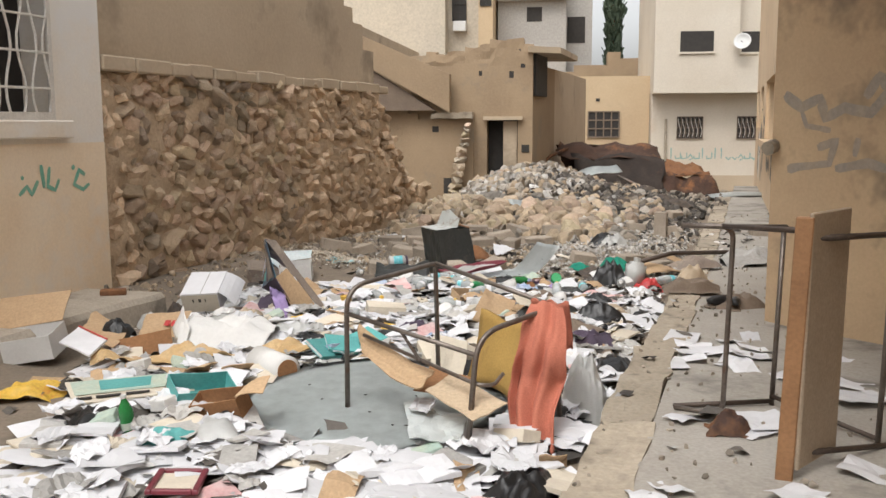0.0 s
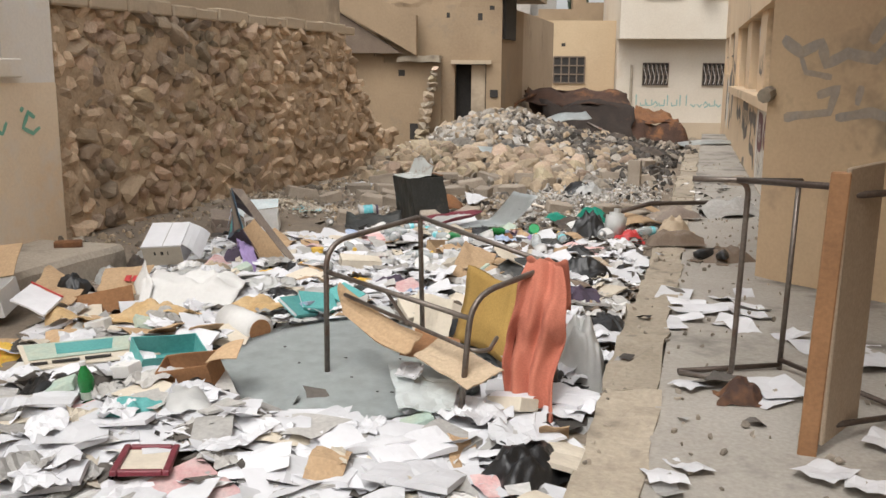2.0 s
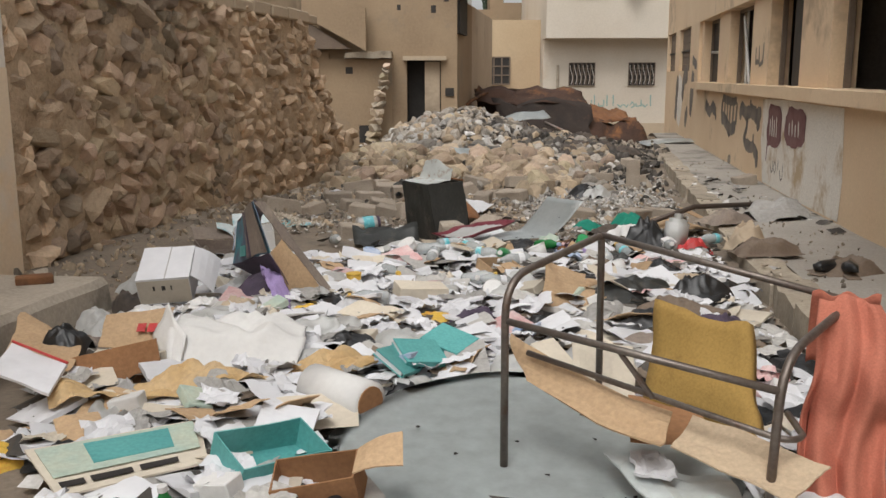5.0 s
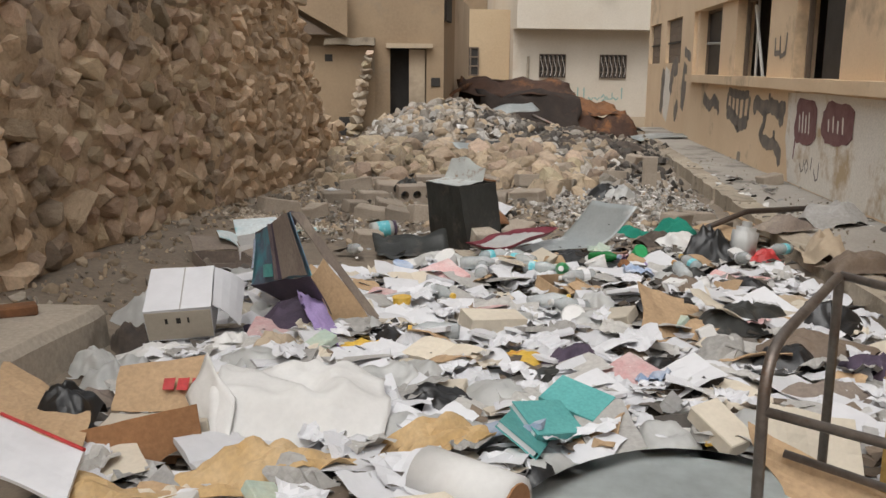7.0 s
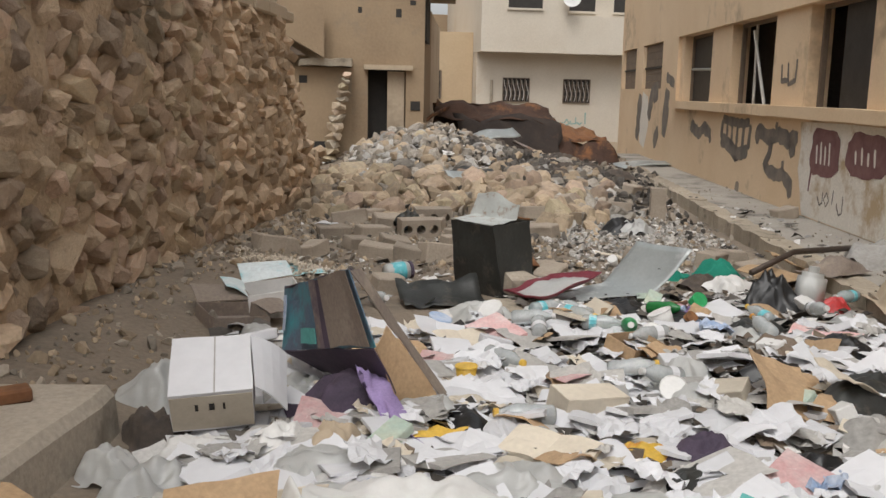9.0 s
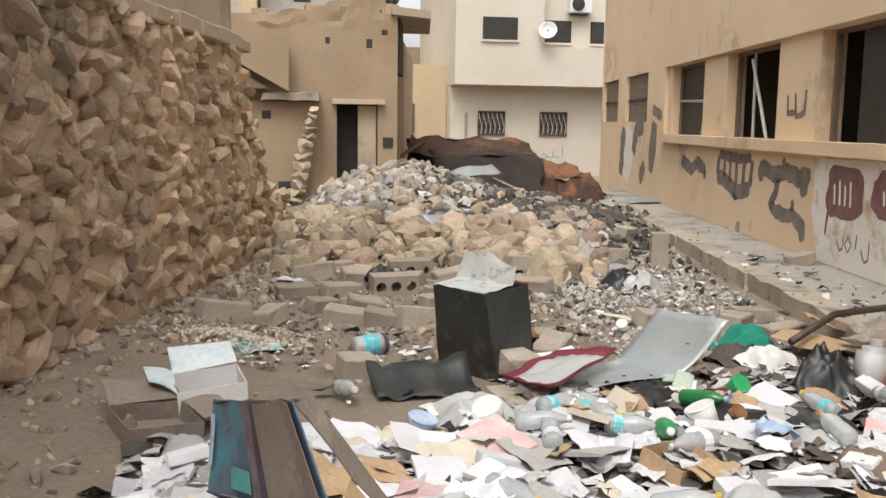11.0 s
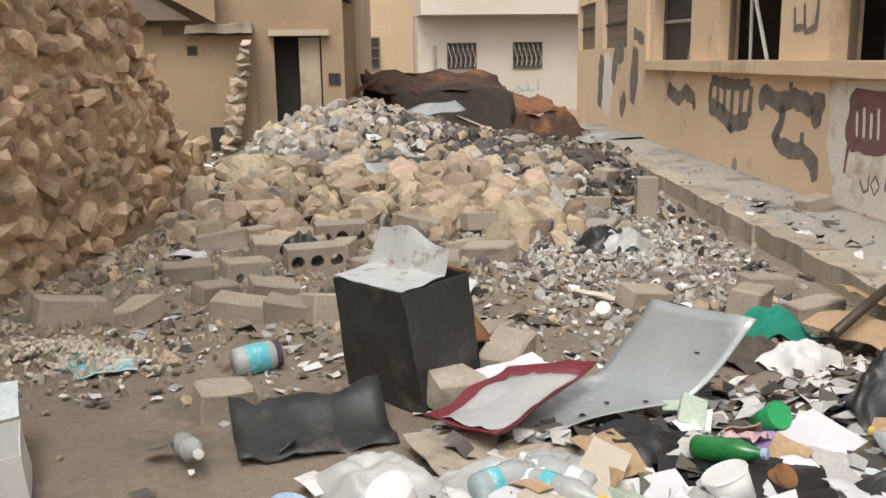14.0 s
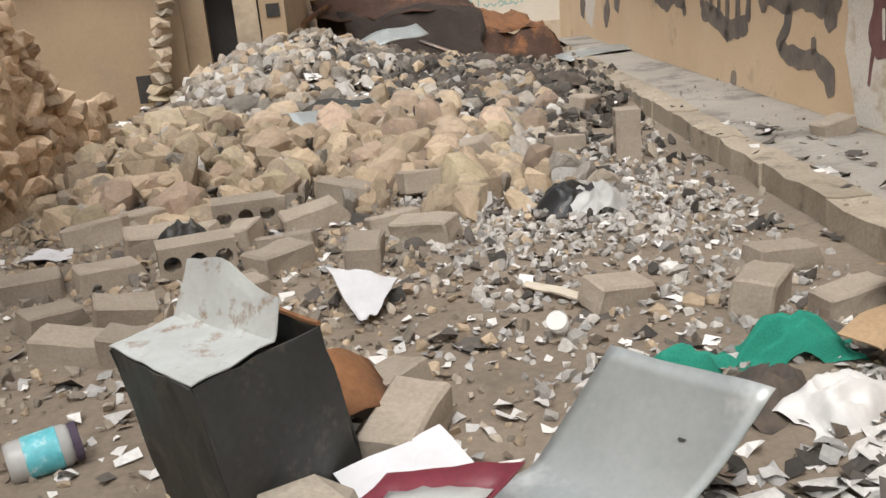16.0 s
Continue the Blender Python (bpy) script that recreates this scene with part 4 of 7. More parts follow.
        part("stone", rock(rng, rng.uniform(0.26, 0.38) - 0.08 * z, 0.34, hh * 1.25, 18, 0.6), ("rock_tan", "rock_tan", "kerb")[k % 3], p, at=Matrix.Translation((-0.18 + 0.22 * z + rng.uniform(-0.02, 0.02), 0, z + hh / 2)))
        z += hh * 0.95; k += 1
    # sloping stair flank behind
    s = tagged(put_empty("stair_wall", Matrix()), "sloping mud-rendered stair wall", "wall")
    bm = bmesh.new()
    Y2 = 17.3
    lo = [(-3.5, 2.90), (-1.45, 1.76), (-1.45, 2.52), (-3.5, 3.42)]
    f = [bm.verts.new((x, Y2, z)) for x, z in lo]; b = [bm.verts.new((x, Y2 + 0.3, z)) for x, z in lo]
    bm.faces.new(f); bm.faces.new(b[::-1])
    for k in range(4): bm.faces.new((f[k], b[k], b[(k + 1) % 4], f[(k + 1) % 4]))
    part("flank", bm, "mud_wall", s)
    # solid dark wedge paints the shade of the space under the stair
    bm = bmesh.new()
    q = [(-3.6, 1.8), (-1.75, 1.8), (-3.6, 2.95)]
    f = [bm.verts.new((x, Y2 + 0.1, z)) for x, z in q]; b = [bm.verts.new((x, Y2 + 0.3, z)) for x, z in q]
    bm.faces.new(f); bm.faces.new(b[::-1])
    for k in range(3): bm.faces.new((f[k], b[k], b[(k + 1) % 3], f[(k + 1) % 3]))
    part("stair_void", bm, "shutter", s, "dark brown wedge in place of shade under the stair")
    bm = bmesh.new(); box(bm, -6, Y2 + 0.8, -0.5, -2.3, Y2 + 4, 2.9); part("wall", bm, "mud_wall", s)
build_compound()

# ---- houses closing the street ----
def window_grid(parent, name, x0, x1, z0, z1, y, nx, nz, frame_m="iron", fill="dark", r=0.03):
    # solid box behind the bars; the default dark fill paints the unlit inside
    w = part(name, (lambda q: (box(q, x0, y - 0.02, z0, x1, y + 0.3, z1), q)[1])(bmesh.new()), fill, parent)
    for k in range(nx + 1):
        x = x0 + (x1 - x0) * k / nx
        bm = bmesh.new(); box(bm, x - r, y - 0.07, z0, x + r, y - 0.02, z1); part("bar", bm, frame_m, w)
    for k in range(nz + 1):
        z = z0 + (z1 - z0) * k / nz
        bm = bmesh.new(); box(bm, x0, y - 0.065, z - r, x1, y - 0.022, z + r); part("bar", bm, frame_m, w)
    return w

def build_far():
    Y = 35.33
    h = tagged(put_empty("white_house", Matrix()), "two-storey cream rendered house with an overhanging upper floor", "house")
    bm = bmesh.new(); box(bm, 4.0, Y, -1.4, 16, Y + 8, 2.7); part("wall", bm, "white_house", h)
    for q in ((3.98, Y - 0.9, 2.65, 7.02, Y + 8, 9.4), (7.02, Y - 0.9, 2.65, 16, Y + 8, 3.95), (7.02, Y - 0.4, 3.95, 16, Y + 8, 9.4)):
        bm = bmesh.new(); box(bm, *q); part("upper_wall", bm, "white_house", h)
    bm = bmesh.new(); box(bm, 4.0, Y - 0.06, -1.4, 16, Y, -0.45); part("plinth", bm, "mud_grey", h)
    for x0, x1 in ((4.97, 5.93), (7.2, 8.18)):
        w = window_grid(h, "window", x0, x1, 0.95, 1.78, Y, 6, 4, "shutter", "dark", 0.012)
        for k in range(6):
            part("scroll", tube([(x0 + 0.08 + (x1 - x0) * k / 6 + 0.05 * math.sin(q), Y - 0.08, 1.0 + q * 0.14) for q in range(6)], 0.012, 5), "white_iron", w)
    for x0, x1, y in ((4.98, 6.2, Y - 0.9), (7.3, 8.25, Y - 0.4), (8.95, 9.45, Y - 0.4)):
        # upper windows: near-black boxes carry the shade of the rooms
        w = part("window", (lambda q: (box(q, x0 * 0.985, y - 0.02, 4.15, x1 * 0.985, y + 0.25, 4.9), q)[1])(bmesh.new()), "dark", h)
        bm = bmesh.new(); box(bm, x0 * 0.985 - 0.04, y - 0.08, 4.08, x1 * 0.985 + 0.04, y - 0.02, 4.15); part("sill", bm, "white_house", w)
    dish = lathe([(0.02, 0), (0.2, 0.02), (0.33, 0.08), (0.40, 0.16), (0.385, 0.17), (0.32, 0.1), (0.19, 0.04), (0.02, 0.02)], 20)
    dishob = part("satellite_dish", dish, "white_plastic", None, smooth=True, at=Matrix.Translation((7.1, Y - 1.15, 4.45)) @ Euler((radians(70), 0, radians(-20))).to_matrix().to_4x4() @ Matrix.Scale(0.78, 4))
    tagged(dishob, "white satellite dish on the upper wall", "satellite dish")
    part("arm", tube([(0, 0, 0.02), (0, -0.1, 0.35)], 0.02), "iron", dishob)
    part("mount", tube([(0, 0, 0.0), (0.02, 0.2, -0.55)], 0.03), "iron", dishob)
    ac = thing("air_conditioner", Matrix.Translation((8.35, Y - 0.75, 5.15)), "white air conditioner unit on the cream house", "air conditioner")
    bm = bmesh.new(); box(bm, -0.4, 0, 0, 0.4, 0.33, 0.56); bev(bm, 0.02); part("case", bm, "white_plastic", ac)
    part("fan_grille", lathe([(0.22, 0), (0.22, 0.03), (0.05, 0.04)], 18), "iron", ac, at=Matrix.Translation((-0.1, -0.005, 0.28)) @ Euler((radians(90), 0, 0)).to_matrix().to_4x4())
    bm = bmesh.new(); box(bm, -0.3, 0.02, -0.05, 0.3, 0.36, 0); part("bracket", bm, "iron", ac)
    def place(x, z): return (x, Y - 0.004, z)
    rng = random.Random(21)
    for k in range(15):
        x = 4.7 + k * 0.235
        pts = rng.choice(([(x, 0.25), (x + 0.12, 0.15), (x + 0.2, 0.25)], [(x + 0.08, 0.6), (x + 0.08, 0.18)], [(x, 0.2), (x + 0.1, 0.35), (x + 0.2, 0.2), (x + 0.05, 0.12)], [(x, 0.3), (x + 0.02, 0.18), (x + 0.2, 0.2), (x + 0.2, 0.42)]))
        stroke("graffiti", h, "teal_paint", place, pts, 0.05)
    part("drainpipe", tube([(4.55, Y - 0.06, -0.4), (4.55, Y - 0.06, 1.7)], 0.05), "kerb", h)
    t = tagged(put_empty("tan_house", Matrix()), "single-storey tan rendered house with a barred window", "house")
    bm = bmesh.new(); box(bm, -3.0, 36.1, -1.4, 3.98, 42, 3.38); part("wall", bm, "tan_house", t)
    window_grid(t, "window", 1.61, 2.82, 1.0, 2.0, 36.1, 4, 3, "shutter", "dark", 0.025)
    # vent shade is a near-black box
    bm = bmesh.new(); box(bm, 1.9, 36.08, 2.4, 2.05, 36.2, 2.52); part("vent", bm, "dark", t)
    f = tagged(put_empty("ruined_house", Matrix()), "roofless brown house wall behind the tan house", "house")
    bm = bmesh.new()
    for a, b, z in ((1.0, 2.6, 4.3), (2.6, 3.2, 4.9), (3.2, 4.3, 4.6), (-3, 1.0, 4.0)):
        box(bm, a, 44, -1.4, b, 46, z)
    part("wall", bm, "mud_wall", f)
    c = tagged(put_empty("apartment_building", Matrix()), "tall cream apartment building behind the mud house", "building")
    bm = bmesh.new(); box(bm, -14, 44, -1.4, -5.2, 54, 12); box(bm, -5.2, 45, -1.4, -3.6, 54, 12); part("wall", bm, "far_cream", c)
    bm = bmesh.new(); box(bm, -3.6, 44.2, -1.4, -2.9, 54, 12); part("pier", bm, "tan_house", c)
    w = window_grid(c, "window", -4.95, -4.3, 6.6, 8.2, 45, 2, 2)
    bm = bmesh.new(); box(bm, -4.9, 44.6, 6.05, -4.25, 45, 6.55); bev(bm, 0.03); part("air_conditioner", bm, "white_plastic", c)
    w = window_grid(c, "window", -3.5, -3.0, 7.2, 8.0, 44.2, 2, 1)
    g = tagged(put_empty("apartment_building", Matrix()), "grey unfinished apartment building with empty window holes", "building")
    bm = bmesh.new(); box(bm, -2.8, 46, -1.4, 0.6, 56, 12); box(bm, 0.6, 47, -1.4, 1.9, 56, 12); part("wall", bm, "far_grey", g)
    for x0, x1, z0, z1, y in ((-1.35, -0.6, 6.6, 7.3, 46), (0.65, 1.55, 5.6, 6.9, 47)):
        # empty window holes drawn as near-black boxes, shade put into the colour
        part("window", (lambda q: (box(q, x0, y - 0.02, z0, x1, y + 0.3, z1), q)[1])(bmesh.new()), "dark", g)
    bm = bmesh.new(); box(bm, -2.8, 45.6, 7.6, 0.7, 46, 7.8); part("balcony_slab", bm, "far_grey", g)
    # walls that close the view on both sides
    for nm, x0, x1, y0, y1, z in (("wall_west", -12, -6.5, 8, 44, 5.0), ("wall_east", 14, 15, 24, 36, 6.0), ("wall_south", -6, 8, -9, -8.6, 4.5)):
        bm = bmesh.new(); box(bm, x0, y0, -1.4, x1, y1, z)
        tagged(part(nm, bm, "mud_grey"), "plain rendered wall", "wall", kind="structure")
build_far()

def build_cypress():
    t = thing("cypress_tree", Matrix.Translation((3.0, 48, -1.0)), "tall narrow dark green cypress behind the houses", "tree")
    part("trunk", lathe([(0.22, 0), (0.17, 2.5), (0.1, 6), (0.03, 11)], 8), "wood_dark", t)
    rng = random.Random(4)
    j = Joined()
    for _ in range(2600):
        z = rng.uniform(3.2, 13.2)
        r = 0.7 * math.sin(math.pi * min(1, (z - 2.6) / 11.2) ** 0.8) ** 0.7 * (0.8 + 0.35 * noise2(z, rng.random(), 0.8)) 
        a = rng.uniform(0, 6.283); q = r * math.sqrt(rng.uniform(0.2, 1)) * (0.85 + 0.3 * noise2(a, z, 1.5, 3))
        s = rng.uniform(0.12, 0.3)
        j.add([(-s / 3, 0, 0), (s / 3, 0, 0), (s / 4, 0.05, s * 1.3), (-s / 5, 0.04, s * 1.6)], [(0, 1, 2, 3)], Matrix.Translation((q * math.cos(a), q * math.sin(a), z)) @ Euler((rng.uniform(-0.5, 0.5), rng.uniform(-0.5, 0.5), rng.uniform(0, 6.28))).to_matrix().to_4x4())
    j.done("crown", "leaf", t)
build_cypress()

# ---- rubble heap ----
def at(x, y, dz=0.0, rx=0, ry=0, rz=0, s=1.0):
    return Matrix.Translation((x, y, top_z(x, y) + dz)) @ Euler((radians(rx), radians(ry), radians(rz))).to_matrix().to_4x4() @ Matrix.Scale(s, 4)

def spin(rng, tilt=3.2):
    return Euler((rng.uniform(-tilt, tilt), rng.uniform(-tilt, tilt), rng.uniform(0, 6.28))).to_matrix().to_4x4()

def build_heap():
    heap = tagged(put_empty("rubble_heap", Matrix()), "heap of broken stone and concrete rubble across the street", "rubble heap")
    bm = bmesh.new()
    nx, ny = 46, 66
    g = []
    for j in range(ny + 1):
        y = 9.6 + 13 * j / ny
        row = []
        for i in range(nx + 1):
            x = -2.5 + 7.2 * i / nx + 0.05 * (y - 10)
            row.append(bm.verts.new((x, y, heap_z(x, y) - 0.03)))
        g.append(row)
    for a, b in zip(g, g[1:]):
        for i in range(nx): bm.faces.new((a[i], a[i + 1], b[i + 1], b[i]))
    part("earth", bm, "ground", heap, "dusty earth and grit", smooth=True)
    rng = random.Random(31)
    pool = {k: [mesh_of(rock(random.Random(200 + q), 1, 1, 1, 34, 0.42), "stone", k) for q in range(12)] for k in ("rock_tan", "rock_grey")}
    shapes = [shape(rock(random.Random(300 + q), 1, 1, 1, 14, 0.5)) for q in range(12)]
    big = [shape(rock(random.Random(340 + q), 1, 1, 1, 26, 0.42)) for q in range(12)]
    tan, grey, ash = Joined(), Joined(), Joined()
    def tan_here(x, y):
        return y < 15.4 - 0.5 * (x + 1.2) + 0.8 * noise2(x, y, 1.1, 6) and x < 1.5 + 0.3 * noise2(x, y, 1.5, 2)
    n = 0
    while n < 300:
        x, y = rng.uniform(-1.75, 2.4), rng.choice((rng.uniform(11.3, 14.8), rng.uniform(11.3, 17.8)))
        if heap_z(x, y) < -0.09 or x > x_kerb(y) - 0.2 or x < x_left(y) + 0.15: continue
        t = tan_here(x, y) != (rng.random() < 0.16)
        s = rng.choice((rng.uniform(0.16, 0.28), rng.uniform(0.24, 0.44))) if t else rng.choice((rng.uniform(0.10, 0.2), rng.uniform(0.16, 0.34)))
        ob = new("stone", pool["rock_tan" if t else "rock_grey"][rng.randrange(10)])
        ob.parent = heap
        ob.matrix_basis = Matrix.Translation((x, y, heap_z(x, y) + s * 0.12)) @ spin(rng) @ Matrix.Diagonal((s, s * rng.uniform(0.55, 0.95), s * rng.uniform(0.35, 0.75), 1))
        n += 1
    for _ in range(1500):
        x, y = rng.uniform(-1.9, 2.6), rng.uniform(11.2, 19.0)
        if heap_z(x, y) < -0.1 or x < x_left(y) + 0.1 or x > x_kerb(y) - 0.4: continue
        t = tan_here(x, y) != (rng.random() < 0.22)
        s = rng.uniform(0.10, 0.30) if t else rng.uniform(0.08, 0.24)
        (tan if t else grey if rng.random() < 0.6 else ash).add(*big[rng.randrange(12)], Matrix.Translation((x, y, heap_z(x, y) + s * 0.1)) @ spin(rng) @ Matrix.Diagonal((s, s * rng.uniform(0.55, 1), s * rng.uniform(0.35, 0.75), 1)))
    for _ in range(3000):
        x, y = rng.uniform(-2.0, 4.4), rng.uniform(9.2, 20.5)
        if x < x_left(y) + 0.05 or x > x_kerb(y) - (0.12 if y < 15 else -0.2) * rng.random(): continue
        if heap_z(x, y) < ground_z(x, y) and rng.random() < 0.55: continue
        s = rng.choice((rng.uniform(0.03, 0.07), rng.uniform(0.05, 0.13), rng.uniform(0.08, 0.2) if y > 12 else 0.05))
        j = tan if tan_here(x, y) and y > 11 else grey
        if 0.7 < x and 9.8 < y < 13.2 and rng.random() < 0.6: j = ash
        j.add(*shapes[rng.randrange(10)], Matrix.Translation((x, y, top_z(x, y) + s * 0.15)) @ spin(rng) @ Matrix.Diagonal((s, s * rng.uniform(0.6, 1), s * rng.uniform(0.4, 0.8), 1)))
    for _ in range(5600):
        x, y = rng.uniform(-2.0, 3.2), rng.uniform(8.5, 13.2)
        if x < x_left(y) + 0.05 or x > x_kerb(y) - 0.1 - 0.5 * rng.random(): continue
        if rng.random() > 0.4 + 0.6 * soft(y + 0.5 * x, 8.4, 10.2): continue
        s = rng.uniform(0.015, 0.055) if rng.random() < 0.8 else rng.uniform(0.05, 0.1)
        j = ash if x > 0.6 and rng.random() < 0.65 else (tan if rng.random() < 0.4 else grey)
        j.add(*shapes[rng.randrange(10)], Matrix.Translation((x, y, top_z(x, y) + s * 0.12)) @ spin(rng) @ Matrix.Diagonal((s, s * rng.uniform(0.5, 1), s * rng.uniform(0.35, 0.8), 1)))
    for _ in range(900):
        y = rng.uniform(5.9, 13.5)
        x = x_left(y) + 0.04 + abs(rng.gauss(0, 0.4))
        s = rng.uniform(0.012, 0.05) if rng.random() < 0.88 else rng.uniform(0.05, 0.12)
        (tan if rng.random() < 0.6 else grey).add(*shapes[rng.randrange(10)], Matrix.Translation((x, y, top_z(x, y) + s * 0.12)) @ spin(rng) @ Matrix.Diagonal((s, s * rng.uniform(0.5, 1), s * rng.uniform(0.35, 0.8), 1)))
    for _ in range(500):
        y = rng.uniform(1.5, 15)
        x = x_kerb(y) + rng.uniform(0.0, 1.6) * rng.random()
        s = rng.uniform(0.01, 0.04)
        grey.add(*shapes[rng.randrange(10)], Matrix.Translation((x, y, top_z(x, y) + s * 0.2)) @ spin(rng) @ Matrix.Diagonal((s, s * rng.uniform(0.5, 1), s * rng.uniform(0.35, 0.8), 1)))
    for _ in range(1500):
        x, y = rng.gauss(1.5, 0.5), rng.gauss(11.2, 0.7)
        s = rng.uniform(0.02, 0.07)
        if x < x_kerb(y) - 0.15: ash.add(*shapes[rng.randrange(10)], Matrix.Translation((x, y, top_z(x, y) + s * 0.25)) @ spin(rng) @ Matrix.Diagonal((s, s * rng.uniform(0.4, 1), s * rng.uniform(0.2, 0.8), 1)))
    burnt = Joined()
    for _ in range(900):
        x, y = rng.uniform(-1.6, 3.2), rng.uniform(9.6, 18)
        if x < x_left(y) + 0.2 or x > x_kerb(y) - 0.1 or rng.random() > soft(y, 8.5, 13): continue
        s = rng.uniform(0.03, 0.14)
        burnt.add(*shapes[rng.randrange(10)], Matrix.Translation((x, y, top_z(x, y) + s * 0.2)) @ spin(rng) @ Matrix.Diagonal((s, s * rng.uniform(0.3, 1), s * rng.uniform(0.2, 0.7), 1)))
    for _ in range(1800):
        x, y = rng.gauss(2.1, 0.7), rng.gauss(16.3, 1.3)
        s = rng.uniform(0.04, 0.2)
        if x > x_kerb(y) - 0.1 + 0.5 * soft(y, 15, 17): continue
        burnt.add(*shapes[rng.randrange(10)], Matrix.Translation((x, y, top_z(x, y) + s * 0.15)) @ spin(rng) @ Matrix.Diagonal((s, s * rng.uniform(0.5, 1), s * rng.uniform(0.35, 0.8), 1)))
    tagged(burnt.done("burnt_rubble", "scrap_dark_j", heap), kind="stuff")
    tagged(tan.done("tan_rubble", "rock_tan_j", heap), kind="stuff")
    tagged(grey.done("grey_rubble", "rock_grey_j", heap), kind="stuff")
    tagged(ash.done("ash_rubble", "ash_j", heap), kind="stuff")
build_heap()

def build_wreck():
    w = tagged(put_empty("burnt_wreck", Matrix()), "crumpled rusty burnt sheet-metal wreck on the rubble", "wreck")
    def crumple(u, v, k, amp=0.09):
        return amp * Vector((noise2(u * 3, v * 3, 1, k), noise2(u * 3, v * 3, 1, k + 3), noise2(u * 3, v * 3, 1, k + 6)))
    def quad(a, b, c, d, k, amp=0.09, n=12, m=6):
        a, b, c, d = map(Vector, (a, b, c, d))
        def fn(u, v):
            return tuple((a * (1 - u) + b * u) * (1 - v) + (d * (1 - u) + c * u) * v + crumple(u * 2, v, k, amp) + Vector((0, 0, 0.04 * math.sin(u * 9 + k) * v)))
        return sheet(1, 1, n, m, fn, 0.012)
    part("roof_panel", quad((0.62, 19.7, 0.75), (3.0, 19.5, 0.72), (2.9, 20.3, 1.0), (0.66, 20.2, 1.08), 1, 0.13), "rust", w, smooth=True)
    part("back_panel", quad((0.66, 20.2, 1.06), (2.9, 20.3, 1.0), (3.0, 21.6, 0.4), (0.8, 21.4, 0.5), 5, 0.08), "rust", w, smooth=True)
    # dark panel closes the front where the hollow lies in shade
    part("front_panel", quad((1.5, 19.35, 0.1), (3.05, 19.1, -0.15), (3.0, 19.6, 0.80), (0.9, 19.7, 0.80), 9, 0.16), "hollow_shade", w, "dark buckled panel in place of the wreck's shaded hollow", smooth=True)
    part("side_panel", quad((2.85, 19.1, -0.2), (4.2, 19.3, -0.25), (4.12, 19.8, 0.36), (2.9, 19.6, 0.42), 13, 0.10), "rust", w, smooth=True)
    part("top_panel", quad((2.9, 19.55, 0.42), (4.1, 19.75, 0.36), (3.75, 20.5, 0.62), (3.0, 20.4, 0.7), 17, 0.12), "rust_orange", w, "orange rusted folded panel", smooth=True)
    part("end_panel", quad((4.15, 19.4, -0.3), (4.25, 21.0, -0.3), (3.9, 20.8, 0.55), (4.08, 19.8, 0.36), 21, 0.08), "rust_orange", w, smooth=True)
    part("strut", tube([(0.2, 19.2, 0.55), (0.55, 19.5, 0.82), (0.9, 19.8, 0.98)], 0.035), "rust", w)
    part("strut", tube([(2.0, 19.0, 0.4), (2.9, 18.4, 0.0)], 0.03), "tube", w)
    zs = part("roof_sheet", sheet(0.9, 0.3, 10, 5, lambda u, v: 0.05 * math.sin(u * 5) + 0.03 * v, 0.008), "zinc", None, smooth=True, at=Matrix.Translation((1.6, 18.6, 0.52)) @ Euler((radians(22), radians(-12), radians(20))).to_matrix().to_4x4())
    tagged(zs, "pale bent metal sheet on the rubble heap", "metal sheet")
    z2 = part("roof_sheet", sheet(1.3, 0.55, 8, 4, lambda u, v: 0.03 * math.sin(u * 4), 0.008), "zinc", None, smooth=True, at=Matrix.Translation((4.55, 18.9, 0.02)) @ Euler((radians(4), radians(-3), radians(12))).to_matrix().to_4x4())
    tagged(z2, "pale flat metal sheet lying on the pavement", "metal sheet")
    z3 = part("metal_sheet", sheet(0.75, 0.3, 8, 4, lambda u, v: 0.04 * math.sin(v * 12), 0.006), "zinc", None, smooth=True, at=at(0.35, 13.6, 0.14, 25, 5, 35))
    tagged(z3, "corrugated grey metal scrap among tan stones", "metal sheet")
    z4 = part("metal_sheet", sheet(0.6, 0.25, 8, 4, lambda u, v: 0.05 * math.sin(u * 5), 0.006), "black_sheet", None, smooth=True, at=at(0.45, 14.0, 0.16, 15, -8, 10))
    tagged(z4, "blackened metal scrap among tan stones", "metal sheet")
build_wreck()

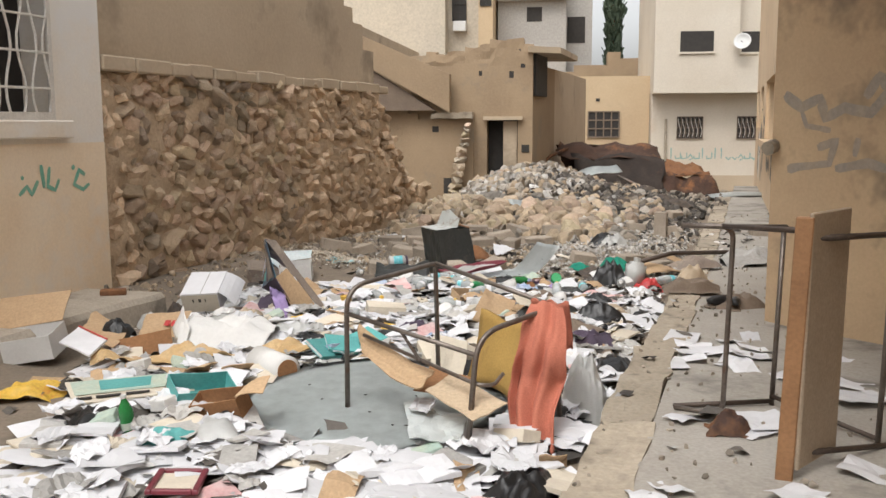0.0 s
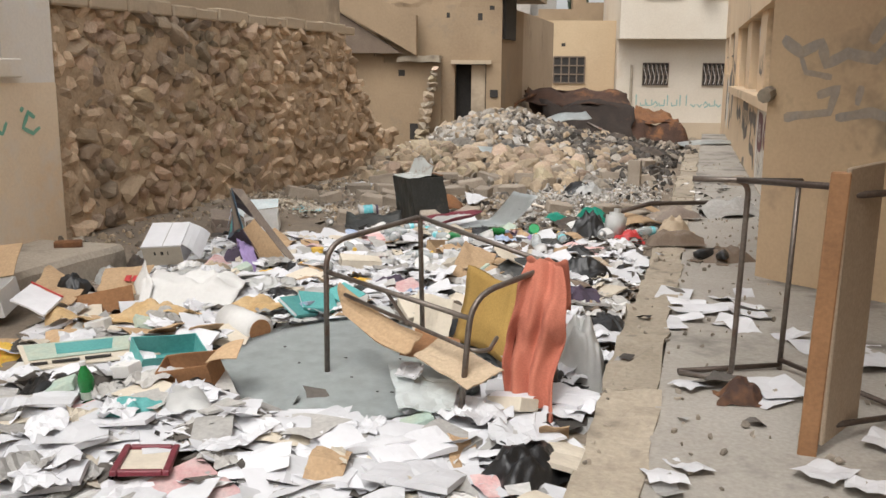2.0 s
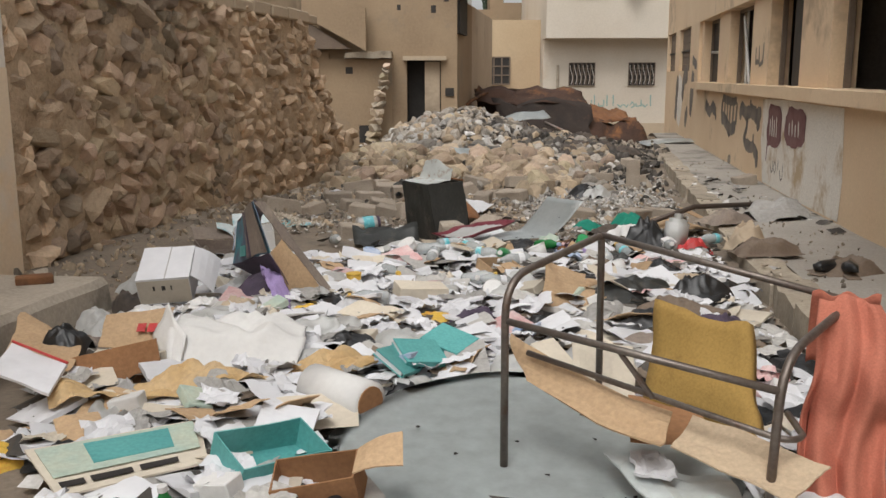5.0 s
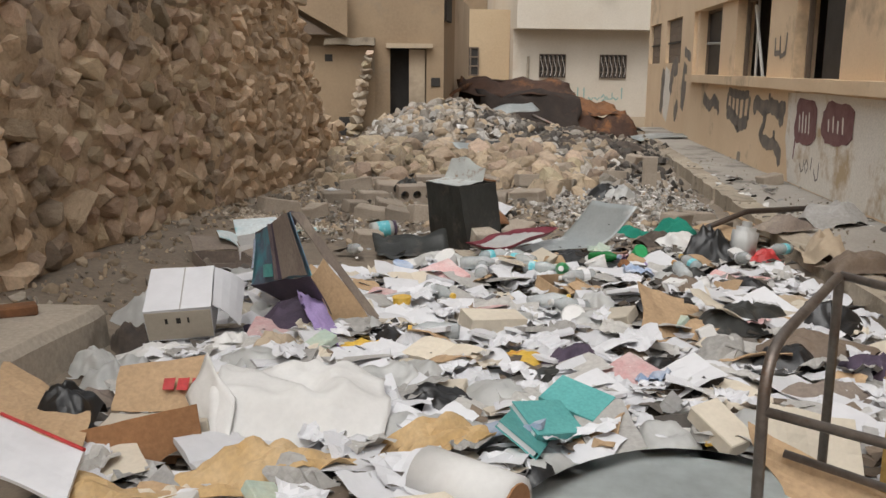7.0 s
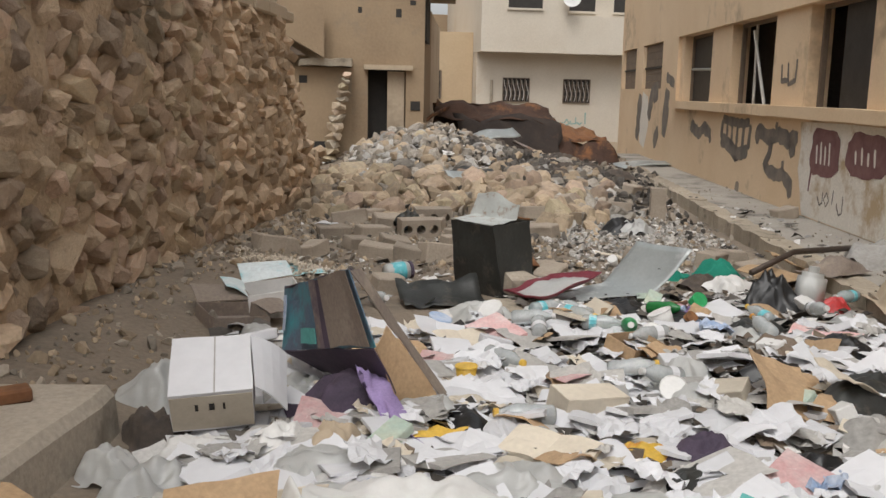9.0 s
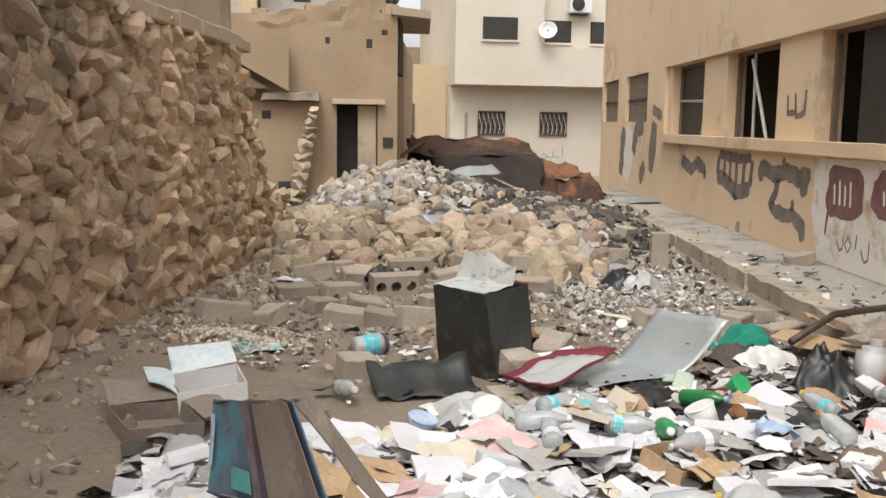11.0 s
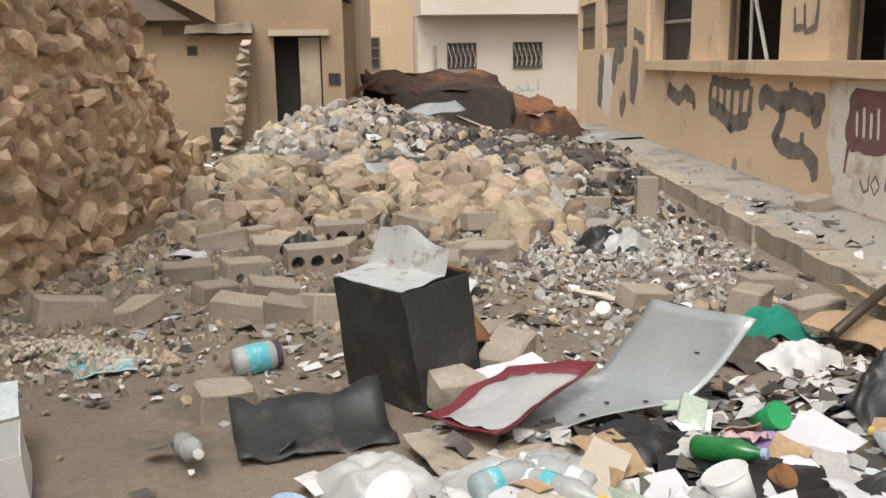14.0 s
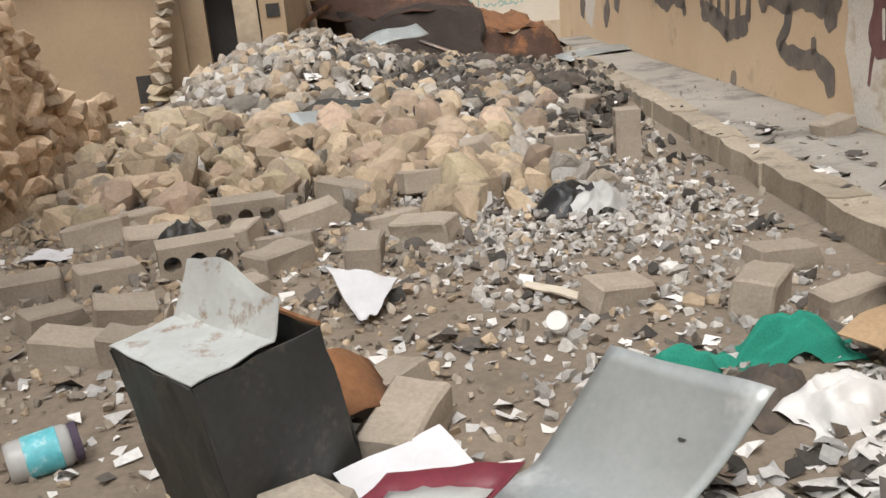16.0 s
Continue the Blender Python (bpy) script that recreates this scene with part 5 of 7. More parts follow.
# ---- hollow concrete blocks ----
def hollow_block():
    """A block with three round holes through it, lying on its side so that the holes show."""
    L, W, H = 0.38, 0.17, 0.18
    bm = bmesh.new()
    n, r = 10, 0.045
    def ring(cx, y): return [(cx + r * math.cos(2 * math.pi * k / n + math.pi / n), y, r * math.sin(2 * math.pi * k / n + math.pi / n)) for k in range(n)]
    cells = [(-L / 2 + L * k / 3, -L / 2 + L * (k + 1) / 3) for k in range(3)]
    for y in (-W / 2, W / 2):
        for a, b in cells:
            c = (a + b) / 2
            rv = [bm.verts.new(p) for p in ring(c, y)]
            sq = []
            for x, _, z in ring(c, y):
                dx, dz = x - c, z
                k = 1 / max(abs(dx) / ((b - a) / 2), abs(dz) / (H / 2))
                sq.append(bm.verts.new((c + dx * k, y, dz * k)))
            co = {(sx, sz): bm.verts.new((a if sx < 0 else b, y, sz * H / 2)) for sx in (-1, 1) for sz in (-1, 1)}
            for k in range(n):
                k2 = (k + 1) % n
                p, q = sq[k].co, sq[k2].co
                bm.faces.new((rv[k], rv[k2], sq[k2], sq[k]))
                on_x = lambda t: abs(abs(t.x - c) - (b - a) / 2) < 1e-5
                if on_x(p) != on_x(q):
                    s = (1 if (p.x + q.x) / 2 > c else -1, 1 if (p.z + q.z) / 2 > 0 else -1)
                    bm.faces.new((sq[k], sq[k2], co[s]))
    for a, b in cells:
        c = (a + b) / 2
        f, g = [bm.verts.new(p) for p in ring(c, -W / 2)], [bm.verts.new(p) for p in ring(c, W / 2)]
        for k in range(n): bm.faces.new((f[k], g[k], g[(k + 1) % n], f[(k + 1) % n]))
    v = {(x, y, z): bm.verts.new((x * L / 2, y * W / 2, z * H / 2)) for x in (-1, 1) for y in (-1, 1) for z in (-1, 1)}
    for q in (((-1, -1, 1), (1, -1, 1), (1, 1, 1), (-1, 1, 1)), ((-1, -1, -1), (-1, 1, -1), (1, 1, -1), (1, -1, -1)), ((-1, -1, -1), (-1, -1, 1), (-1, 1, 1), (-1, 1, -1)), ((1, -1, -1), (1, 1, -1), (1, 1, 1), (1, -1, 1))):
        bm.faces.new([v[k] for k in q])
    bmesh.ops.remove_doubles(bm, verts=bm.verts, dist=0.0005)
    bmesh.ops.recalc_face_normals(bm, faces=bm.faces)
    return mesh_of(bm, "concrete_block", "block")

def build_blocks():
    hb = hollow_block()
    rng = random.Random(41)
    solid = []
    for k in range(5):
        bm = bmesh.new(); box(bm, -0.19, -0.09, -0.085, 0.19 - 0.06 * (k % 3), 0.09, 0.085 - 0.02 * (k % 2))
        bev(bm, 0.012)
        bmesh.ops.subdivide_edges(bm, edges=[q for q in bm.edges if q.calc_length() > 0.05], cuts=2, use_grid_fill=True)
        for v in bm.verts: v.co += 0.012 * noise.noise_vector(v.co * 9 + Vector((k * 5, 0, 0)))
        if k > 1: bmesh.ops.bisect_plane(bm, geom=bm.verts[:] + bm.edges[:] + bm.faces[:], plane_co=(0.09 + 0.02 * k, 0.04, 0.03), plane_no=(0.8, 0.3 * (k - 3), 0.5), clear_outer=True); bmesh.ops.holes_fill(bm, edges=bm.edges)
        solid.append(mesh_of(bm, "concrete_block", "block"))
    spots = [(-0.58, 10.85, 10, 0), (-0.35, 11.7, 4, 0), (2.3, 12.3, 80, 90)]
    for x, y, rz, ry in spots:
        ob = new("concrete_block", hb); ob.matrix_basis = at(x, y, 0.17 if ry else 0.085, 4, ry, rz)
        tagged(ob, "grey hollow concrete block with three round holes", "concrete block", "hollow blocks in the rubble")
    S = [(-1.85, 9.75, 30), (-1.0, 10.85, 25), (-1.17, 10.3, 40), (-0.73, 9.8, -15), (-0.83, 10.25, 12), (-0.3, 10.3, 30), (-0.5, 9.75, 20), (0.16, 9.05, 40), (0.17, 8.75, 60), (-0.1, 11.0, -10), (0.25, 10.65, 80), (-1.2, 11.7, -5), (0.8, 11.9, 15), (2.45, 12.75, 30), (2.05, 9.85, 8),
         (1.98, 9.25, 10), (1.68, 9.38, 50), (-0.8, 11.3, 15), (-1.0, 9.9, -20), (0.05, 11.55, 10), (-0.25, 11.95, 25), (1.2, 12.4, -30), (2.0, 12.7, 12), (2.75, 14.4, 40), (-1.0, 8.42, 20), (-1.55, 9.9, 60), (0.5, 11.2, 5), (3.62, 11.85, 12), (4.45, 14.5, 15), (-0.15, 10.75, 40), (-0.55, 11.25, -30), (-1.35, 10.8, 10), (0.3, 11.9, -20), (-0.95, 11.9, 35), (1.18, 9.6, 20), (-0.35, 11.35, 70), (0.6, 10.9, -40)]
    for x, y, rz in S:
        ob = new("concrete_block", solid[rng.randrange(5)])
        ob.matrix_basis = at(x, y, 0.055, rng.uniform(-12, 12), rng.uniform(-12, 12), rz, rng.uniform(0.75, 1.05))
        tagged(ob, "broken grey-brown concrete block lying in the rubble", "concrete block", "broken blocks in the rubble")
build_blocks()

# ---- metal box and sheets ----
def build_metal_box():
    A, Mid, B = Vector((-0.60, 8.56, 0.41)), Vector((-0.37, 8.21, 0.415)), Vector((-0.066, 8.475, 0.42))
    D = A + B - Mid
    FA, FM, FB = Vector((-0.546, 8.66, -0.1)), Vector((-0.28, 8.20, -0.1)), Vector((0.015, 8.60, -0.1))
    FD = FA + FB - FM
    e = thing("metal_box", Matrix.Translation((-0.33, 8.5, -0.1)), "open blackened sheet-metal box with a bent pale lid flap", "metal box")
    base = Vector((-0.33, 8.5, -0.1))
    def wall(a, b, fa, fb, k):
        def fn(u, v):
            top = a * (1 - u) + b * u
            low = fa * (1 - u) + fb * u
            p = low * (1 - v) + top * v - base
            q = 0.012 * noise2(u * 3 + k, v * 3, 1.2, k)
            return (p.x + q, p.y + q, p.z + (0.008 * noise2(u * 9, k, 1) if v > 0.95 else 0))
        return sheet(1, 1, 8, 8, fn, 0.006)
    for k, (a, b, fa, fb) in enumerate(((A, Mid, FA, FM), (Mid, B, FM, FB), (B, D, FB, FD), (D, A, FD, FA))):
        part("side", wall(a, b, fa, fb, k), "black_sheet", e, smooth=False)
    d = B - Mid
    def flap(u, v):
        edge = A * (1 - u) + Mid * u
        fold = 0.50 + 0.12 * u
        flat = min(v, fold)
        up = max(0.0, v - fold) / (1 - fold)
        rise = (0.20 - 0.10 * u) * (0.74 + 0.26 * soft(u, 0.0, 0.22)) * up * (1 - 0.12 * math.sin(u * 9))
        p = edge + d * (flat + 0.10 * up) + Vector((0, 0, 0.010 + 0.012 * flat + rise)) - base
        return (p.x + 0.007 * noise2(u, v, 4) + 0.03 * up * (1 - u), p.y, p.z + 0.008 * noise2(u, v, 5, 2) + 0.01 * noise2(u * 8, v * 8, 1, 3) * up)
    part("lid_flap", sheet(1, 1, 12, 18, flap, 0.004), "zinc_rusty", e, "pale zinc lid flap with rusty edge")
    rim = part("rust_edge", tube([tuple(A * 0.0 + (D * (1 - u) + B * u) - base + Vector((0, 0, 0.01 + 0.01 * noise2(u * 9, 1, 1)))) for u in (q / 8 for q in range(9))], 0.008, 5), "rust_orange", e)
    # bent sheets round it
    s = part("metal_sheet", sheet(0.62, 0.34, 12, 7, lambda u, v: 0.085 * v ** 1.3 + 0.02 * abs(2 * u - 1) ** 2.5 - 0.03 * math.sin(v * 3.1) + 0.05 * noise2(u * 3.5, v * 2, 1) + 0.03 * noise2(u * 8, v * 8, 1, 3) + 0.02, 0.005), "black_sheet", None, smooth=True, at=at(-0.72, 8.08, 0.02, 6, 0, 8, 0.9))
    tagged(s, "blackened curled metal sheet beside the metal box", "metal sheet")
    def zinc(u, v):
        q = Vector((0.53, -0.85, 0))
        c = Vector((0.0 + 0.79 * u, 7.93 + 0.44 * u - 0.22 * u * u, 0))
        w = 0.125 + 0.10 * soft(u, 0.1, 0.9) + 0.012 * noise2(u * 4, 2, 1)
        p = c + q * (v - 0.5) * 2 * w
        z = -0.03 + 0.06 * u + 0.27 * max(0.0, (u - 0.66) / 0.34) ** 1.35 - 0.03 * (1 - u) * math.sin(v * 3.1) + 0.012 * noise2(u * 3, v * 3, 1)
        return (p.x, p.y, z)
    s = part("metal_sheet", sheet(1, 1, 30, 14, zinc, 0.004), "zinc", None, smooth=True)
    tagged(s, "large pale zinc sheet curling up from the ground", "metal sheet")
    for k, (u, v) in enumerate(((0.86, 0.72), (0.55, 0.85), (0.45, 0.6))):
        p = Vector(zinc(u, v))
        part("hole", lathe([(0.011, 0), (0.01, 0.002)], 7), "dark", s, at=Matrix.Translation(p + Vector((0, 0, 0.008))))
    L, F, Q, T = Vector((-0.345, 7.93, 0.0)), Vector((-0.13, 7.74, -0.01)), Vector((0.37, 8.15, 0.08)), Vector((0.05, 8.27, 0.05))
    mid = (L + F + Q + T) / 4
    tr = thing("tray", Matrix.Translation(mid), "crushed maroon plastic tray with a dirty white inside", "tray")
    L, F, Q, T = (p - mid for p in (L, F, Q, T))
    def rim(u, v):
        p = (L * (1 - u) + T * u) * (1 - v) + (F * (1 - u) + Q * u) * v
        lip = 0.04 * max(abs(u - 0.5) * 2, abs(v - 0.5) * 2) ** 8
        return (p.x + 0.012 * noise2(u * 5, v * 5, 1), p.y + 0.01 * noise2(u * 5, v * 5, 1, 4), p.z + lip + 0.02 * noise2(u * 3, v * 3, 1, 1))
    part("rim", sheet(1, 1, 16, 12, rim, 0.006), "maroon", tr, smooth=True)
    def lining(u, v):
        p = Vector(rim(0.1 + 0.8 * u, 0.1 + 0.8 * v))
        return (p.x, p.y, p.z + 0.014 + 0.012 * noise2(u * 7, v * 7, 1, 6))
    part("lining", sheet(1, 1, 16, 12, lining, 0.002), "film", tr, "dirty whitish film lining", smooth=True)
    st = part("concrete_lump", rock(random.Random(5), 0.27, 0.17, 0.17, 60, 0.9), "slab", None, at=at(-0.15, 8.24, 0.09, 8, 10, 15))
    tagged(st, "pale lump of broken concrete against the metal box", "concrete lump")
    c = part("cardboard_sheet", sheet(0.34, 0.24, 6, 4, lambda u, v: 0.02 * noise2(u * 3, v * 3, 1), 0.004), "paper", None, at=at(0.12, 8.42, 0.08, 12, -5, 20))
    tagged(c, "pale cardboard sheet beside the tray", "cardboard")
    o = part("metal_sheet", sheet(0.3, 0.25, 6, 5, lambda u, v: 0.05 * math.sin(u * 4), 0.004), "rust_orange", None, smooth=True, at=at(0.02, 8.85, 0.16, 30, 10, 30))
    tagged(o, "orange rusted metal scrap behind the box", "metal sheet")
build_metal_box()

# ---- table frame, its top and the cloth ----
def build_table():
    A, B, C, D = Vector((0.267, 3.804, 0.745)), Vector((-0.131, 3.34, 0.68)), Vector((0.60, 2.86, 0.56)), Vector((0.95, 3.22, 0.63))
    fB, fA, fC, fD = Vector((-0.131, 3.319, 0.0)), Vector((0.28, 3.83, 0.02)), Vector((0.556, 2.809, -0.06)), Vector((0.98, 3.24, -0.05))
    e = thing("table_frame", Matrix(), "bent steel tube frame of a small school table without its top", "table frame")
    def loop(a, b, c, d, r1=0.12, r2=0.03):
        return [a] + bend(a, b, c, r1, 6) + bend(b, c, d, r2, 5) + [d]
    part("leg_loop", tube(loop(fB, B, A, fA, 0.13, 0.03), 0.0135, 10), "tube", e, smooth=True)
    part("leg_loop", tube(loop(fC, C, D, fD, 0.14, 0.05), 0.0135, 10), "tube", e, smooth=True)
    part("rail", tube([A, D], 0.012, 8), "tube", e, smooth=True)
    b1, c1 = B * 0.8 + fB * 0.2, C * 0.85 + fC * 0.15
    part("rail", tube([b1, c1], 0.012, 8), "tube", e, smooth=True)
    b2, c2 = B * 0.62 + fB * 0.38 + Vector((0.08, 0.05, 0)), C * 0.62 + fC * 0.38
    part("shelf_rail", tube([b2, *bend(b2, c2 + Vector((0.05, -0.02, 0)), c2 + Vector((0.18, 0.16, 0)), 0.08), c2 + Vector((0.12, 0.22, -0.0))], 0.01, 8), "tube", e, smooth=True)
    part("brace", tube([b1 * 0.55 + c1 * 0.45, b2 * 0.45 + c2 * 0.55], 0.009, 6), "tube", e)
    for f in (fC, fD): part("foot_cap", lathe([(0.017, 0), (0.018, 0.03), (0.014, 0.035)], 8), "black", e, at=Matrix.Translation(f))
    # grey table top lying flat
    def outline(u):
        a = u * 2 * math.pi
        ca, sa = math.cos(a), math.sin(a)
        return Vector((0.70 * abs(ca) ** 0.75 * (1 if ca > 0 else -1), 0.64 * abs(sa) ** 0.8 * (1 if sa > 0 else -1), 0))
    bm = bmesh.new()
    n = 40
    rings = []
    for q in range(7):
        f = q / 6
        ring = []
        for k in range(n):
            p = outline(k / n) * f
            z = 0.02 * noise2(p.x * 2, p.y * 2, 1, 4) * f
            lip = -0.05 * max(0, -p.y - 0.45) / 0.17 * (0.5 + noise2(p.x * 3, 1, 1)) if q == 6 else 0
            ring.append(bm.verts.new((p.x, p.y, z + lip)))
            if q == 0: break
        rings.append(ring)
    for k in range(n): bm.faces.new((rings[0][0], rings[1][k], rings[1][(k + 1) % n]))
    for a, b in zip(rings[1:], rings[2:]):
        for k in range(n): bm.faces.new((a[k], b[k], b[(k + 1) % n], a[(k + 1) % n]))
    bmesh.ops.solidify(bm, geom=bm.faces[:], thickness=0.014)
    tt = part("tabletop", bm, "grey_panel", None, smooth=True, at=Matrix.Translation((-0.03, 3.43, 0.055)) @ Euler((radians(3), radians(2), radians(-38))).to_matrix().to_4x4())
    tagged(tt, "pale grey rounded tabletop panel lying on litter", "tabletop")
    rng = random.Random(2)
    for _ in range(9):
        part("chip", rock(rng, 0.022, 0.018, 0.006, 8), "dark", tt, at=Matrix.Translation((rng.uniform(-0.45, 0.45), rng.uniform(-0.35, 0.35), 0.008)))
    # cloth
    def drape(u, v):
        w = 0.15 + 0.09 * math.sin(v * 2.6) - 0.02 * v + 0.02 * noise2(v * 5, 1, 1)
        fold = 0.03 * math.sin(u * 17 + 4.5 * v + 2 * noise2(u * 3, v * 2, 1)) * (0.3 + v) + 0.03 * noise2(u * 2.5, v * 3.5, 1, 3) + 0.012 * noise2(u * 9, v * 8, 1, 5)
        top = Vector((0.91, 3.15, 0.645)); low = Vector((0.85, 2.93, -0.03))
        c = top * (1 - v) + low * v + Vector((0.02 * math.sin(v * 7), 0, 0))
        n = Vector((0.9, -0.35, 0)).normalized(); m = Vector((0.35, 0.9, 0)).normalized()
        p = c + n * (u - 0.5) * w * 1.15 - m * (fold + 0.05 * math.sin(math.pi * min(1, v * 2)) )
        return (p.x, p.y, p.z + 0.02 * math.sin(u * 3.1) * (v < 0.12) + 0.02 * noise2(u * 4, v * 3, 1))
    c = part("cloth", sheet(1, 1, 44, 40, drape, 0.006), "cloth_orange", None, smooth=True)
    tagged(c, "coral orange knitted garment hanging over the table frame", "cloth")
    def back(u, v):
        p = Vector((0.92, 3.2, 0.66)) + Vector((0.9, -0.35, 0)).normalized() * (u - 0.5) * 0.2 + Vector((0.3, 0.85, 0)) * 0.08 * math.sin(v * 1.5) + Vector((0, 0, -0.25 * v))
        return (p.x, p.y, p.z + 0.01 * math.sin(u * 15))
    part("fold", sheet(1, 1, 20, 10, back, 0.006), "cloth_orange", c, smooth=True)
build_table()

def build_bench():
    e = thing("school_bench", Matrix(), "overturned steel school bench standing on end on the pavement", "bench")
    G = 0.155
    part("frame_loop", tube([(1.52, 3.06, 1.055), *bend((1.52, 3.06, 1.055), (1.745, 3.02, 1.055), (1.735, 3.02, 0.2), 0.06), *bend((1.745, 3.02, 1.055), (1.73, 3.04, G + 0.02), (1.5, 3.12, G + 0.02), 0.06), (1.52, 3.12, G + 0.02)], 0.0125, 10), "tube", e, smooth=True)
    part("rail", tube([(1.70, 3.04, 1.055), (1.9, 2.3, 1.12)], 0.0125, 8), "tube_dark", e, smooth=True)
    part("rail", tube([(1.52, 3.14, G + 0.02), (2.0, 3.28, G + 0.02)], 0.0125, 8), "tube_dark", e, smooth=True)
    part("post", tube([(2.0, 3.28, G), (2.019, 3.27, 1.03)], 0.0125, 8), "tube", e, smooth=True)
    part("rail", tube([(1.72, 3.03, 1.055), (2.03, 3.27, 1.03)], 0.0115, 8), "tube", e, smooth=True)
    def plank(q, z0, z1, lean):
        bm = bmesh.new()
        lo = [bm.verts.new((x, y, z0)) for x, y in q]; hi = [bm.verts.new((x + lean, y, z1)) for x, y in q]
        bm.faces.new(lo[::-1]); bm.faces.new(hi)
        for k in range(4): bm.faces.new((lo[k], lo[(k + 1) % 4], hi[(k + 1) % 4], hi[k]))
        bev(bm, 0.005, 1)
        return bm
    part("edge_board", plank([(1.805, 2.27), (1.868, 2.255), (1.876, 2.285), (1.813, 2.3)], G, 1.175, 0.033), "wood_dark", e, "stained brown wooden edge board")
    part("seat_board", plank([(1.871, 2.262), (1.889, 2.26), (2.10, 2.54), (2.085, 2.55)], G + 0.05, 1.19, 0.012), "wood_pale", e, "pale weathered seat board")
    part("rail", tube([(1.93, 2.32, 1.09), (2.42, 2.8, 1.06)], 0.0125, 8), "tube_dark", e, smooth=True)
    part("rail", tube([(1.88, 2.3, 0.26), (2.42, 2.76, 0.16)], 0.0125, 8), "tube_dark", e, smooth=True)
    part("post", tube([(2.317, 2.72, G), (2.33, 2.7, 1.07)], 0.0125, 8), "tube", e, smooth=True)
    part("rail", tube([(2.0, 3.28, 0.2), (2.317, 2.72, 0.19)], 0.0115, 8), "tube_dark", e, smooth=True)
build_bench()

# ---- cartons, bags and other litter ----
def carton(name, label, m, w, d, h, material, flaps=(), inner="card", open_top=True, category="box"):
    """A cardboard box of sides, with flaps given as (side, opening angle, length)."""
    e = thing(name, m, label, category)
    t = 0.005
    def panel(nm, x0, y0, z0, x1, y1, z1, mm=material):
        bm = bmesh.new(); box(bm, x0, y0, z0, x1, y1, z1)
        bmesh.ops.subdivide_edges(bm, edges=[q for q in bm.edges if q.calc_length() > 0.05], cuts=3, use_grid_fill=True)
        for v in bm.verts: v.co += 0.006 * noise.noise_vector(v.co * 6 + Vector((w * 9, h * 7, 0)))
        return part(nm, bm, mm, e)
    panel("base", -w / 2, -d / 2, 0, w / 2, d / 2, t)
    panel("side", -w / 2, -d / 2, t, w / 2, -d / 2 + t, h); panel("side", -w / 2, d / 2 - t, t, w / 2, d / 2, h)
    panel("side", -w / 2, -d / 2 + t, t, -w / 2 + t, d / 2 - t, h); panel("side", w / 2 - t, -d / 2 + t, t, w / 2, d / 2 - t, h)
    if not open_top: panel("lid", -w / 2, -d / 2, h + 0.001, w / 2, d / 2, h + t)
    for side, ang, ln in flaps:
        along = w if side in "fb" else d
        bm = sheet(along * 0.97, ln, 5, 4, lambda u, v: 0.02 * math.sin(v * 2.5 + u), t)
        bmesh.ops.translate(bm, verts=bm.verts, vec=(0, ln / 2, 0))
        turn = {"b": 0, "f": 180, "l": 90, "r": -90}[side]
        off = {"b": (0, d / 2, h), "f": (0, -d / 2, h), "l": (-w / 2, 0, h), "r": (w / 2, 0, h)}[side]
        part("flap", bm, inner, e, at=Matrix.Translation(off) @ Euler((radians(ang), 0, radians(turn)), "XYZ").to_matrix().to_4x4())
    return e

def crumpled(w, d, h, seed, n=14, thick=0.0):
    """A rumpled film or cloth mound."""
    def fn(u, v):
        r = math.hypot(u - 0.5, v - 0.5) * 2
        k = 1 + 0.35 * noise2(u * 2.2, v * 2.2, 1, seed + 5)
        dome = max(0.0, 1 - (r / (1.05 * k)) ** 3)
        ridge = 1 - abs(noise2(u * 3.2, v * 3.2, 1, seed)) * 1.6
        z = h * dome * (0.5 + 0.4 * ridge + 0.3 * (0.4 - abs(noise2(u * 5.5, v * 5.5, 1, seed + 11)))) + 0.10 * h * noise2(u * 8, v * 8, 1, seed + 2) * dome
        x = (u - 0.5) * w * k; y = (v - 0.5) * d * (1 + 0.3 * noise2(u * 2.5, v * 2.5, 1, seed + 8))
        return (x, y, max(0.0, z) + 0.012 * max(0, r - 0.9) * noise2(u * 9, v * 9, 1, seed))
    return sheet(1, 1, n, n, fn, thick)

def lump(name, label, category, m, w, d, h, material, seed, group=""):
    return tagged(part(name, crumpled(w, d, h, seed, 30), material, None, smooth=True, at=m), label, category, group)

